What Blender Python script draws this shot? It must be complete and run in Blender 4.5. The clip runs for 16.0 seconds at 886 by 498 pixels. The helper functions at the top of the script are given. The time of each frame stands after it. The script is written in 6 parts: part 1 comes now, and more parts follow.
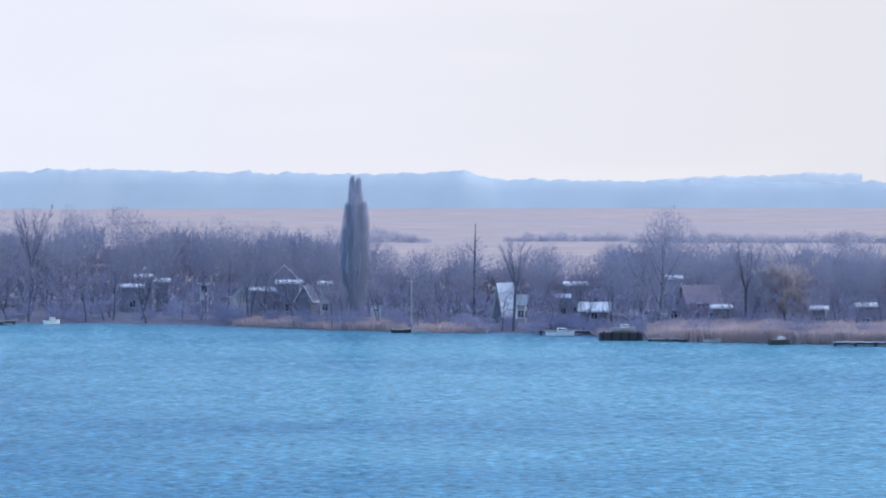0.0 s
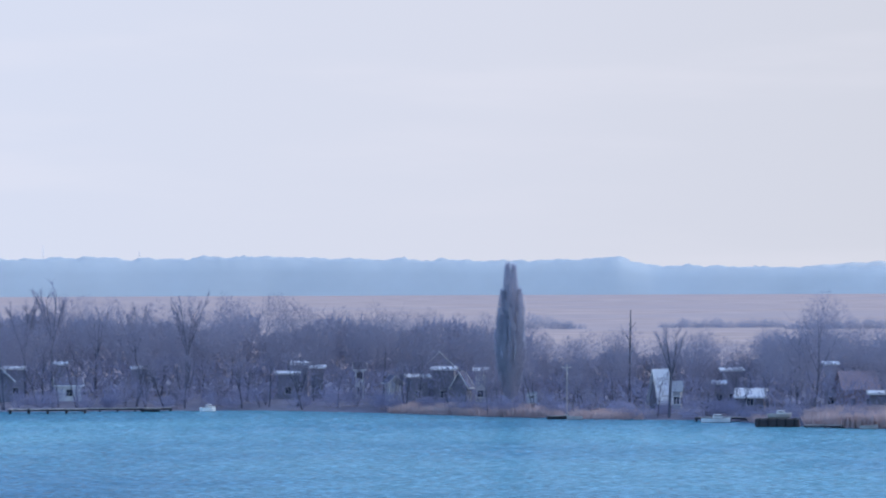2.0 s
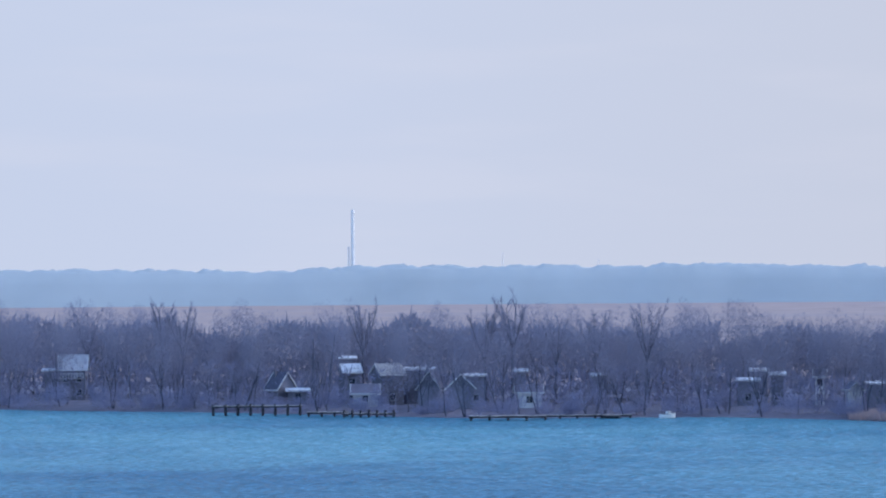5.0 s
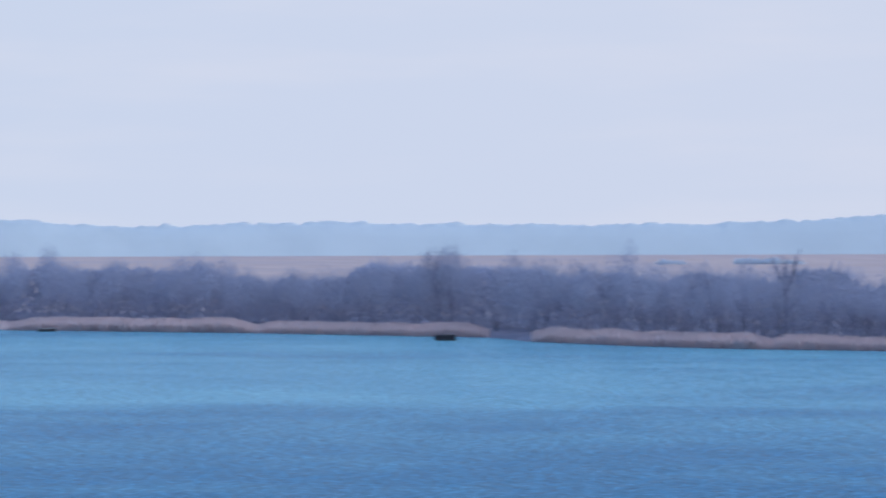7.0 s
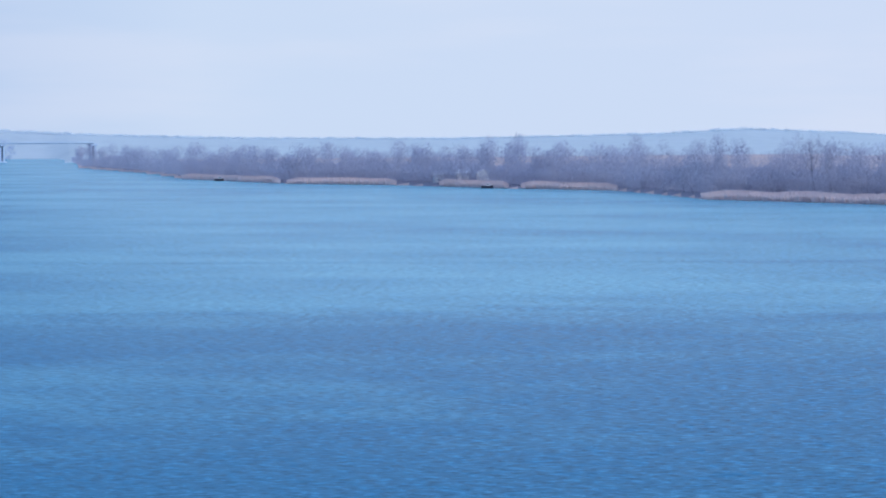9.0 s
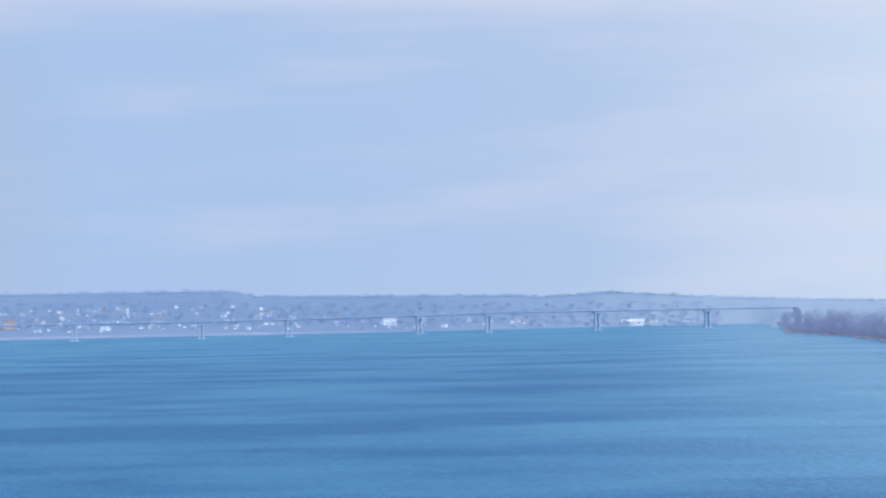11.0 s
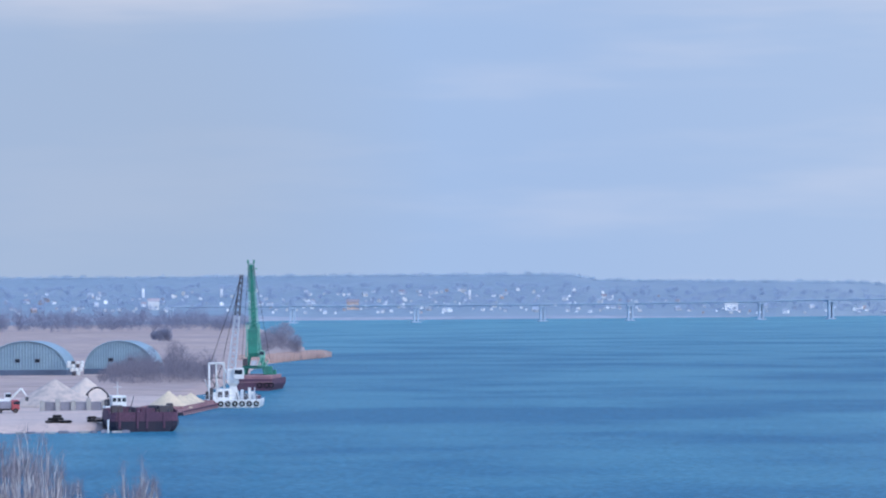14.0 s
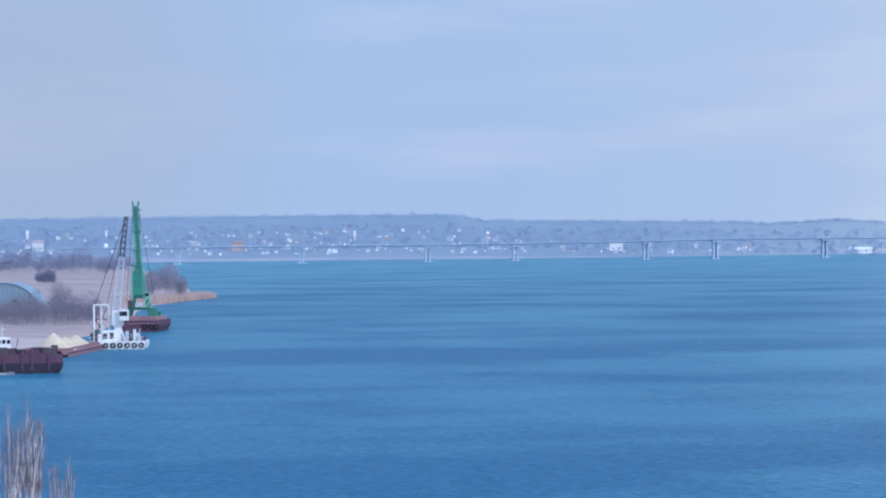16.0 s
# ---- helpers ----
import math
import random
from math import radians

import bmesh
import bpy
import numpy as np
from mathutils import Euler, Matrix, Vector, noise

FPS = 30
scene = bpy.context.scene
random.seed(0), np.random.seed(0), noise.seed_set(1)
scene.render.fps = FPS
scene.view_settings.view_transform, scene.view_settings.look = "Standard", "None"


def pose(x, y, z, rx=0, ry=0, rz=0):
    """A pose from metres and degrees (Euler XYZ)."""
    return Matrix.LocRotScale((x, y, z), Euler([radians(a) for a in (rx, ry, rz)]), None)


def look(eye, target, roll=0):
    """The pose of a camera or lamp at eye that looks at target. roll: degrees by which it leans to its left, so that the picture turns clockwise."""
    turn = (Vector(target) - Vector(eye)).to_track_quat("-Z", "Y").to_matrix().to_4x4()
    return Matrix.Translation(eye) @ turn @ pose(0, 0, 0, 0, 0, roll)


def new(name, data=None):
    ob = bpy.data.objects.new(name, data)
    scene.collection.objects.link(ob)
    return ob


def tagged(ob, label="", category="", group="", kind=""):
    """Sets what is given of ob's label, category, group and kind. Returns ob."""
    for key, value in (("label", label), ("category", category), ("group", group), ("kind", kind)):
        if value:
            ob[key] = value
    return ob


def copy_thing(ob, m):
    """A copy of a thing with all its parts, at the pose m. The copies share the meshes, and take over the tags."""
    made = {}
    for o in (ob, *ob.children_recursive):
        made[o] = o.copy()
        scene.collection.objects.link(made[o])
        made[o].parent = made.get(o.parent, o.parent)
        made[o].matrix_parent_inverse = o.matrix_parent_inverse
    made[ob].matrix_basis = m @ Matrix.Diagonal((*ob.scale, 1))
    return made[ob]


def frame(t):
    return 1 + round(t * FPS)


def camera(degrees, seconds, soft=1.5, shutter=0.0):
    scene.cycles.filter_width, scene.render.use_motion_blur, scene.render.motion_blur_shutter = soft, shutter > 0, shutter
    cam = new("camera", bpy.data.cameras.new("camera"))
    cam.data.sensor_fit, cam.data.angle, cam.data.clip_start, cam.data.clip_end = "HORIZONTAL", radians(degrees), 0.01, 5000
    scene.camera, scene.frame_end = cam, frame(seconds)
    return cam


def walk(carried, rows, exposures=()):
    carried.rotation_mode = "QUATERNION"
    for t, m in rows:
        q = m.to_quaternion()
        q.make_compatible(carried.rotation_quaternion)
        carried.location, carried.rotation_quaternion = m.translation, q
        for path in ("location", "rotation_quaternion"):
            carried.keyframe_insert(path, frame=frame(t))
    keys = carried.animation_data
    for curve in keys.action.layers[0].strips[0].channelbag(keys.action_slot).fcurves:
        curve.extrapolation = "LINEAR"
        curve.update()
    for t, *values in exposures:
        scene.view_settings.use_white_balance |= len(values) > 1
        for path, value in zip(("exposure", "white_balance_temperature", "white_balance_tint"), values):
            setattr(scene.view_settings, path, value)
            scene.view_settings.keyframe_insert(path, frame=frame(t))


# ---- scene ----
# One fixed stand on a high bank; the camera only turns. Rows: seconds, turn to the right, tilt up, lean.
EYE = 24.0
cam = camera(13.0, 16.0, soft=2.0, shutter=0.15)
TURNS = [
    (0.0, -0.002, -0.922, -0.051), (0.5, -0.472, -0.390, 0.142), (1.0, -1.013, -0.130, 0.290), (1.5, -1.513, 0.129, 0.015),
    (2.0, -2.286, 0.357, -0.203), (2.5, -4.830, 0.572, -0.435), (2.8, -6.343, 0.665, -0.442), (3.0, -6.935, 0.724, -0.518), (3.2, -7.387, 0.752, -0.669),
    (5.3, -9.881, 0.337, -0.236), (5.5, -10.747, 0.059, -0.249), (6.0, -13.677, -0.166, -0.184), (6.5, -19.913, -0.333, 0.099),
    (7.0, -28.029, -0.237, -0.150), (7.5, -34.403, -0.156, -0.310), (8.0, -41.711, -0.626, -0.565), (8.5, -48.216, -1.214, -0.364),
    (9.0, -48.899, -1.692, -0.327), (9.2, -48.817, -1.677, -0.429), (9.5, -50.226, -1.317, -1.030), (10.0, -53.263, -0.336, -1.234), (10.2, -54.517, -0.119, -1.342),
    (12.3, -63.589, 1.478, -0.141), (12.5, -63.472, 1.133, -0.085), (13.0, -63.254, 0.467, -0.337), (13.3, -63.746, 0.271, -0.366), (13.5, -63.651, 0.193, -0.411),
    (14.0, -64.292, 0.693, -0.432), (14.5, -64.385, 1.199, -0.493), (15.0, -63.386, 1.164, -0.791), (15.5, -62.413, 0.160, -0.526),
    (16.0, -62.599, -0.195, -0.593)]
walk(cam, [(t, pose(0, 0, EYE, 90 + tilt, -lean, -turn)) for t, turn, tilt, lean in TURNS],
     exposures=[(0.0, 0.42, 6950, 10), (0.5, 0.38, 6900, 10), (1.0, 0.30, 6800, 10), (1.5, 0.24, 6700, 10), (2.5, 0.10, 6550, 10), (3.2, 0.02, 6550, 10), (5.3, -0.04, 6300, 10), (6.0, 0.02, 6620, 10), (7.0, 0.04, 6600, 10),
                (8.0, -0.02, 6500, 10), (8.5, 0.04, 6420, 10), (9.0, 0.15, 6470, 10), (9.5, 0.20, 6520, 10), (10.2, 0.22, 6700, 10), (12.3, -0.08, 6320, 10), (13.3, 0.0, 6340, 10), (14.0, 0.04, 6420, 10), (14.5, 0.02, 6400, 10), (15.0, 0.0, 6330, 10), (15.5, -0.06, 6300, 10), (16.0, 0.07, 6400, 10)])


# ---- light ----
SUN_AZ, SUN_EL = 75.0, 38.0
sun = new("sun", bpy.data.lights.new("sun", "SUN"))
sun.data.energy, sun.data.angle, sun.data.color = 1.2, radians(14.0), (1.0, 0.93, 0.84)
sun.matrix_world = look((math.sin(radians(SUN_AZ)) * 100, math.cos(radians(SUN_AZ)) * 100, math.tan(radians(SUN_EL)) * 100), (0, 0, 0))

world = bpy.data.worlds.new("sky")
scene.world = world
world.use_nodes = True
nt = world.node_tree
nt.nodes.clear()


def link(tree, a, b):
    tree.links.new(a, b)


def node(tree, kind, **values):
    n = tree.nodes.new(kind)
    for key, value in values.items():
        if key == "operation":
            n.operation = value
        elif key == "blend":
            n.blend_type = value
        elif key == "data":
            n.data_type = value
    return n


def ramp(tree, source, stops, ease="LINEAR"):
    n = tree.nodes.new("ShaderNodeValToRGB")
    n.color_ramp.interpolation = ease
    while len(n.color_ramp.elements) < len(stops):
        n.color_ramp.elements.new(0.5)
    for e, (at, c) in zip(n.color_ramp.elements, stops):
        e.position, e.color = at, (c if isinstance(c, tuple) else (c, c, c)) + (1.0,)
    link(tree, source, n.inputs[0])
    return n


def mixer(tree, fac, a, b, blend="MIX"):
    n = tree.nodes.new("ShaderNodeMix")
    n.data_type, n.blend_type = "RGBA", blend
    for slot, v in ((0, fac), (6, a), (7, b)):
        if hasattr(v, "links"):
            link(tree, v, n.inputs[slot])
        else:
            n.inputs[slot].default_value = v if slot == 0 else (*v, 1.0)
    return n.outputs[2]


def maths(tree, op, a, b=0.0, c=0.0, clamp=False):
    n = tree.nodes.new("ShaderNodeMath")
    n.operation, n.use_clamp = op, clamp
    for slot, v in enumerate((a, b, c)):
        if hasattr(v, "links"):
            link(tree, v, n.inputs[slot])
        else:
            n.inputs[slot].default_value = v
    return n.outputs[0]


def build_sky():
    out, bg = nt.nodes.new("ShaderNodeOutputWorld"), nt.nodes.new("ShaderNodeBackground")
    link(nt, bg.outputs[0], out.inputs[0])
    coord = nt.nodes.new("ShaderNodeTexCoord")
    sky = nt.nodes.new("ShaderNodeTexSky")
    sky.sky_type, sky.sun_disc = "NISHITA", False
    sky.sun_elevation, sky.sun_rotation = radians(SUN_EL), radians(SUN_AZ)
    sky.air_density, sky.dust_density, sky.ozone_density = 1.2, 0.8, 2.0
    blue = mixer(nt, 1.0, sky.outputs[0], (0.215, 0.245, 0.295), "MULTIPLY")
    axes = nt.nodes.new("ShaderNodeSeparateXYZ")
    link(nt, coord.outputs["Generated"], axes.inputs[0])
    x, y, z = axes.outputs
    # the haze along the horizon: bright towards the sun, bluer away from it
    side = maths(nt, "ADD", maths(nt, "MULTIPLY", x, math.sin(radians(20))), maths(nt, "MULTIPLY", y, math.cos(radians(20))))
    low = ramp(nt, side, [(0.0, (0.36, 0.51, 0.78)), (0.13, (0.365, 0.505, 0.765)), (0.22, (0.40, 0.53, 0.765)), (0.30, (0.53, 0.64, 0.82)), (0.62, (0.57, 0.65, 0.83)),
                          (0.86, (0.60, 0.66, 0.82)), (0.93, (0.60, 0.635, 0.755)), (1.0, (0.55, 0.57, 0.64))]).outputs[0]
    # thin cloud, drawn out sideways
    stretch = nt.nodes.new("ShaderNodeMapping")
    stretch.inputs["Scale"].default_value = (5.0, 5.0, 34.0)
    link(nt, coord.outputs["Generated"], stretch.inputs[0])
    cloud = nt.nodes.new("ShaderNodeTexNoise")
    cloud.inputs["Scale"].default_value, cloud.inputs["Detail"].default_value, cloud.inputs["Roughness"].default_value = 1.6, 4.0, 0.5
    link(nt, stretch.outputs[0], cloud.inputs["Vector"])
    veil = ramp(nt, cloud.outputs["Fac"], [(0.46, 0.0), (0.72, 0.22)], "EASE").outputs[0]
    low = mixer(nt, veil, low, (0.74, 0.74, 0.84))
    # thin smoke standing over the port shore
    lift = math.sin(radians(1.7))
    near = maths(nt, "ADD", maths(nt, "MULTIPLY", z, lift), maths(nt, "ADD", maths(nt, "MULTIPLY", x, math.sin(radians(-69.6))), maths(nt, "MULTIPLY", y, math.cos(radians(-69.6)))))
    plume = ramp(nt, maths(nt, "ADD", near, maths(nt, "MULTIPLY_ADD", cloud.outputs["Fac"], 0.0006, -0.0003)), [(0.99935, 0.0), (1.0003, 0.66)], "EASE").outputs[0]
    low = mixer(nt, plume, low, (0.37, 0.46, 0.62))
    # a sheet of pale cloud higher up, away from the sun
    bank = ramp(nt, maths(nt, "MULTIPLY_ADD", cloud.outputs["Fac"], 0.03, z), [(0.083, 0.0), (0.098, 0.55), (0.16, 0.3)], "EASE").outputs[0]
    away = ramp(nt, side, [(0.20, 1.0), (0.40, 0.0)]).outputs[0]
    low = mixer(nt, maths(nt, "MULTIPLY", bank, away), low, (0.66, 0.68, 0.80))
    rise = ramp(nt, z, [(0.088, 0.0), (0.20, 1.0)], "EASE").outputs[0]
    upper = mixer(nt, maths(nt, "MULTIPLY", veil, 0.5), blue, (0.62, 0.66, 0.74))
    link(nt, mixer(nt, rise, low, upper), bg.inputs[0])
    bg.inputs[1].default_value = 1.0


build_sky()


# ---- materials ----
def material(name, base, rough=0.8, scale=1.0, vary=0.25, bump=0.0, metal=0.0, stain=None, spread=0.0, thin=False):
    """A surface with grain and stains at two scales; spread: how far copies differ in brightness."""
    m = bpy.data.materials.new(name)
    m.use_nodes = True
    t = m.node_tree
    shader = t.nodes["Principled BSDF"]
    coord = t.nodes.new("ShaderNodeTexCoord")
    where = coord.outputs["Object"]
    fine, wide = t.nodes.new("ShaderNodeTexNoise"), t.nodes.new("ShaderNodeTexNoise")
    for n, s, d in ((fine, scale * 6, 5.0), (wide, scale * 0.7, 3.0)):
        n.inputs["Scale"].default_value, n.inputs["Detail"].default_value = s, d
        link(t, where, n.inputs["Vector"])
    tone = ramp(t, fine.outputs["Fac"], [(0.25, 1 - vary), (0.75, 1 + vary)]).outputs[0]
    colour = mixer(t, 1.0, base, tone, "MULTIPLY")
    patch = ramp(t, wide.outputs["Fac"], [(0.42, 0.0), (0.66, 1.0)]).outputs[0]
    colour = mixer(t, maths(t, "MULTIPLY", patch, 0.7), colour, stain or tuple(c * 0.72 for c in base))
    if spread:
        info = t.nodes.new("ShaderNodeObjectInfo")
        lift = maths(t, "MULTIPLY_ADD", info.outputs["Random"], 2 * spread, 1 - spread)
        grey = t.nodes.new("ShaderNodeCombineColor")
        for k in range(3):
            link(t, lift, grey.inputs[k])
        colour = mixer(t, 1.0, colour, grey.outputs[0], "MULTIPLY")
    link(t, colour, shader.inputs["Base Color"])
    shader.inputs["Roughness"].default_value = rough
    shader.inputs["Metallic"].default_value = metal
    shader.inputs["Specular IOR Level"].default_value = 0.25
    if bump:
        b = t.nodes.new("ShaderNodeBump")
        b.inputs["Strength"].default_value, b.inputs["Distance"].default_value = bump, 0.05
        link(t, fine.outputs["Fac"], b.inputs["Height"])
        link(t, b.outputs[0], shader.inputs["Normal"])
    if thin:
        # fine twigs and blades: light passes between and through them
        passed, both = t.nodes.new("ShaderNodeBsdfTranslucent"), t.nodes.new("ShaderNodeMixShader")
        link(t, colour, passed.inputs["Color"])
        both.inputs[0].default_value = 0.5
        link(t, shader.outputs[0], both.inputs[1])
        link(t, passed.outputs[0], both.inputs[2])
        link(t, both.outputs[0], t.nodes["Material Output"].inputs["Surface"])
    return m


def water_material():
    m = bpy.data.materials.new("river_water")
    m.use_nodes = True
    t = m.node_tree
    shader = t.nodes["Principled BSDF"]
    coord = t.nodes.new("ShaderNodeTexCoord")
    where = coord.outputs["Object"]

    def noise_at(scale, detail, stretch=(1, 1, 1), rough=0.55):
        mp = t.nodes.new("ShaderNodeMapping")
        mp.inputs["Scale"].default_value = stretch
        link(t, where, mp.inputs[0])
        n = t.nodes.new("ShaderNodeTexNoise")
        n.inputs["Scale"].default_value, n.inputs["Detail"].default_value, n.inputs["Roughness"].default_value = scale, detail, rough
        link(t, mp.outputs[0], n.inputs["Vector"])
        return n.outputs["Fac"]
    gust = ramp(t, noise_at(0.006, 5.0, (1.0, 1.7, 1.0)), [(0.38, 0.0), (0.64, 1.0)], "EASE").outputs[0]

    # left of bearing -56 the water is darkened, to fit the camera's view
    lie = t.nodes.new("ShaderNodeSeparateXYZ")
    link(t, where, lie.inputs[0])
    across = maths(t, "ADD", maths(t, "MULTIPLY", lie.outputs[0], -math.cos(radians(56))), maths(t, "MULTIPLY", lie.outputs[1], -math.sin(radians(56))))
    left_dark = ramp(t, maths(t, "MULTIPLY_ADD", across, 0.0025, 0.5, clamp=True), [(0.30, 0.0), (0.62, 0.88)], "EASE").outputs[0]
    # within about 500 m of the stand it darkens too, to fit the view
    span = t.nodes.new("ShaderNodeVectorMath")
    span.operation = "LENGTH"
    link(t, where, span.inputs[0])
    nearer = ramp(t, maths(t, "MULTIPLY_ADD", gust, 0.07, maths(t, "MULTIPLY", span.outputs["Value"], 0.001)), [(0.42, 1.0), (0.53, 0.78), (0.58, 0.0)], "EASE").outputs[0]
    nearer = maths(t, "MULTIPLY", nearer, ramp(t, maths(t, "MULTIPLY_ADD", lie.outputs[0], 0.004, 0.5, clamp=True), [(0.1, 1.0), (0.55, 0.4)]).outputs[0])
    # a thin dark arc round the stand at about 735 m
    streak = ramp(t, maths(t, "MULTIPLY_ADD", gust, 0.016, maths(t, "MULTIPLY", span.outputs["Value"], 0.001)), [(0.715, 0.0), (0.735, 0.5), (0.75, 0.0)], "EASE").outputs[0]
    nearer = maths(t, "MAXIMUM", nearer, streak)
    # from here gust also carries the view-fitted dark zones
    gust = maths(t, "MAXIMUM", maths(t, "MULTIPLY", gust, 0.42), maths(t, "MULTIPLY", maths(t, "MAXIMUM", maths(t, "MULTIPLY", left_dark, ramp(t, maths(t, "MULTIPLY", span.outputs["Value"], 0.0002), [(0.10, 0.95), (0.30, 0.80), (0.50, 0.45), (0.76, 0.1)]).outputs[0]), nearer), maths(t, "MULTIPLY_ADD", gust, 0.42, 0.76)))
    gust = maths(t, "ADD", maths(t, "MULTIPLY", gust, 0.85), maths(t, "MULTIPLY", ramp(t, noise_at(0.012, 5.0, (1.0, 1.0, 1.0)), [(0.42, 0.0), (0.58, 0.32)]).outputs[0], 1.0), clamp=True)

    def slopes(scale, detail, stretch):
        mp = t.nodes.new("ShaderNodeMapping")
        mp.inputs["Scale"].default_value = stretch
        link(t, where, mp.inputs[0])
        n = t.nodes.new("ShaderNodeTexNoise")
        n.inputs["Scale"].default_value, n.inputs["Detail"].default_value, n.inputs["Roughness"].default_value = scale, detail, 0.6
        link(t, mp.outputs[0], n.inputs["Vector"])
        v = t.nodes.new("ShaderNodeVectorMath")
        v.operation = "SUBTRACT"
        v.inputs[1].default_value = (0.5, 0.5, 0.5)
        link(t, n.outputs["Color"], v.inputs[0])
        return v.outputs[0]

    def vector(op, a, b):
        v = t.nodes.new("ShaderNodeVectorMath")
        v.operation = op
        for k, q in enumerate((a, b)):
            if hasattr(q, "links"):
                link(t, q, v.inputs[k])
            else:
                v.inputs[k].default_value = q
        return v.outputs[0]
    # facets of the ripples: short chop on longer wavelets
    facets = vector("ADD", vector("MULTIPLY", slopes(0.9, 3.0, (1.0, 1.2, 1.0)), (1.4, 1.4, 0)), vector("MULTIPLY", slopes(0.28, 2.0, (1.0, 1.0, 1.0)), (0.7, 0.7, 0)))
    force = t.nodes.new("ShaderNodeCombineXYZ")
    for k in range(2):
        link(t, maths(t, "MULTIPLY", maths(t, "MULTIPLY_ADD", gust, 0.45, 0.75), maths(t, "MULTIPLY_ADD", left_dark, -0.5, 1.0)), force.inputs[k])
    ripple_share = maths(t, "MULTIPLY_ADD", left_dark, -0.55, 1.0)
    facets = vector("ADD", vector("MULTIPLY", facets, force.outputs[0]), (0, 0, 1.0))
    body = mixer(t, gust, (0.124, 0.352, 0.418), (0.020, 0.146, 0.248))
    # light and dark sides of the ripples painted into the body colour
    ripple_tone = ramp(t, noise_at(0.8, 4.0, (1.0, 1.0, 1.0), 0.72), [(0.34, 0.30), (0.45, 0.86), (0.55, 1.08), (0.66, 1.85)]).outputs[0]
    body = mixer(t, ripple_share, body, mixer(t, 1.0, body, ripple_tone, "MULTIPLY"))
    deep, gloss, both = t.nodes.new("ShaderNodeBsdfDiffuse"), t.nodes.new("ShaderNodeBsdfGlossy"), t.nodes.new("ShaderNodeMixShader")
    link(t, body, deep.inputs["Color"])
    gloss.inputs["Roughness"].default_value = 0.15
    ripple = vector("NORMALIZE", facets, (0, 0, 0))
    link(t, ripple, gloss.inputs["Normal"])
    link(t, vector("NORMALIZE", vector("ADD", facets, (0, 0, 0.9)), (0, 0, 0)), deep.inputs["Normal"])
    facing = t.nodes.new("ShaderNodeLayerWeight")
    link(t, maths(t, "MULTIPLY", ramp(t, facing.outputs["Facing"], [(0.90, 0.10), (0.985, 0.37)]).outputs[0], maths(t, "MULTIPLY_ADD", left_dark, -0.60, 1.0)), both.inputs[0])
    link(t, deep.outputs[0], both.inputs[1])
    link(t, gloss.outputs[0], both.inputs[2])
    link(t, both.outputs[0], t.nodes["Material Output"].inputs["Surface"])
    return m


WATER = water_material()
# darker, bluish ground under the bank wood
WOOD_FLOOR = material("wood_floor", (0.18, 0.175, 0.22), 0.95, 0.1, 0.3, stain=(0.12, 0.12, 0.16))
# bluish cast of the wood's shaded foot, put into the twig colour
SHADE_TWIG = material("shade_blue_undergrowth", (0.325, 0.332, 0.455), 0.9, 0.16, 0.06, stain=(0.27, 0.282, 0.41), thin=True)
SPIT_REED = material("orange_dry_reeds", (0.73, 0.52, 0.44), 0.95, 0.05, 0.10, stain=(0.66, 0.48, 0.43), thin=True)
FIELD = material("dry_grass_field", (0.45, 0.335, 0.295), 0.95, 0.006, 0.18, stain=(0.40, 0.32, 0.31))
# both hillside colours already hold the haze of the distance
PALE_SLOPE = material("hazed_pale_hillside", (0.43, 0.475, 0.47), 0.95, 0.012, 0.10, stain=(0.46, 0.50, 0.49))
SLOPE = material("hazed_hillside", (0.27, 0.34, 0.40), 0.95, 0.012, 0.12, stain=(0.31, 0.37, 0.42))
# haze painted into the hillside, from bluer SLOPE to PALE_SLOPE in six steps
HAZE_STEPS = [material("haze_step_hillside", tuple(p + (q - p) * f for p, q in zip((0.27, 0.34, 0.40), (0.43, 0.475, 0.47))), 0.95, 0.012, 0.11, stain=tuple(p + (q - p) * f for p, q in zip((0.31, 0.37, 0.42), (0.46, 0.50, 0.49)))) for f in (0.14, 0.28, 0.42, 0.56, 0.70, 0.85)]
SAND = material("quay_sand", (0.66, 0.50, 0.43), 0.95, 0.1, 0.15, 0.2, stain=(0.55, 0.43, 0.39))
MEADOW = material("port_dry_meadow", (0.51, 0.375, 0.325), 0.95, 0.012, 0.25, stain=(0.40, 0.30, 0.295))
SHORE = material("far_pale_beach", (0.42, 0.42, 0.46), 0.95, 0.01, 0.2, stain=(0.32, 0.36, 0.43))
# blue of the haze is mixed into bark and twigs, more in MID_TWIG
BARK = material("grey_bark", (0.10, 0.105, 0.14), 0.9, 0.6, 0.3, stain=(0.08, 0.085, 0.115), spread=0.25)
TWIG = material("hazed_bare_twigs", (0.315, 0.305, 0.372), 0.9, 0.14, 0.06, stain=(0.255, 0.258, 0.345), spread=0.12, thin=True)
MID_TWIG = material("farther_hazed_twigs", (0.375, 0.38, 0.46), 0.9, 0.15, 0.10, stain=(0.335, 0.345, 0.435), spread=0.12, thin=True)
PALE_TWIG = material("poplar_twigs", (0.52, 0.51, 0.58), 0.9, 0.4, 0.12, stain=(0.43, 0.43, 0.51), thin=True)
POPLAR_BARK = material("poplar_bark", (0.42, 0.42, 0.48), 0.9, 0.8, 0.2, stain=(0.32, 0.32, 0.38))
GOLD_TWIG = material("willow_twigs", (0.55, 0.47, 0.46), 0.9, 0.2, 0.10, stain=(0.49, 0.43, 0.44), thin=True)
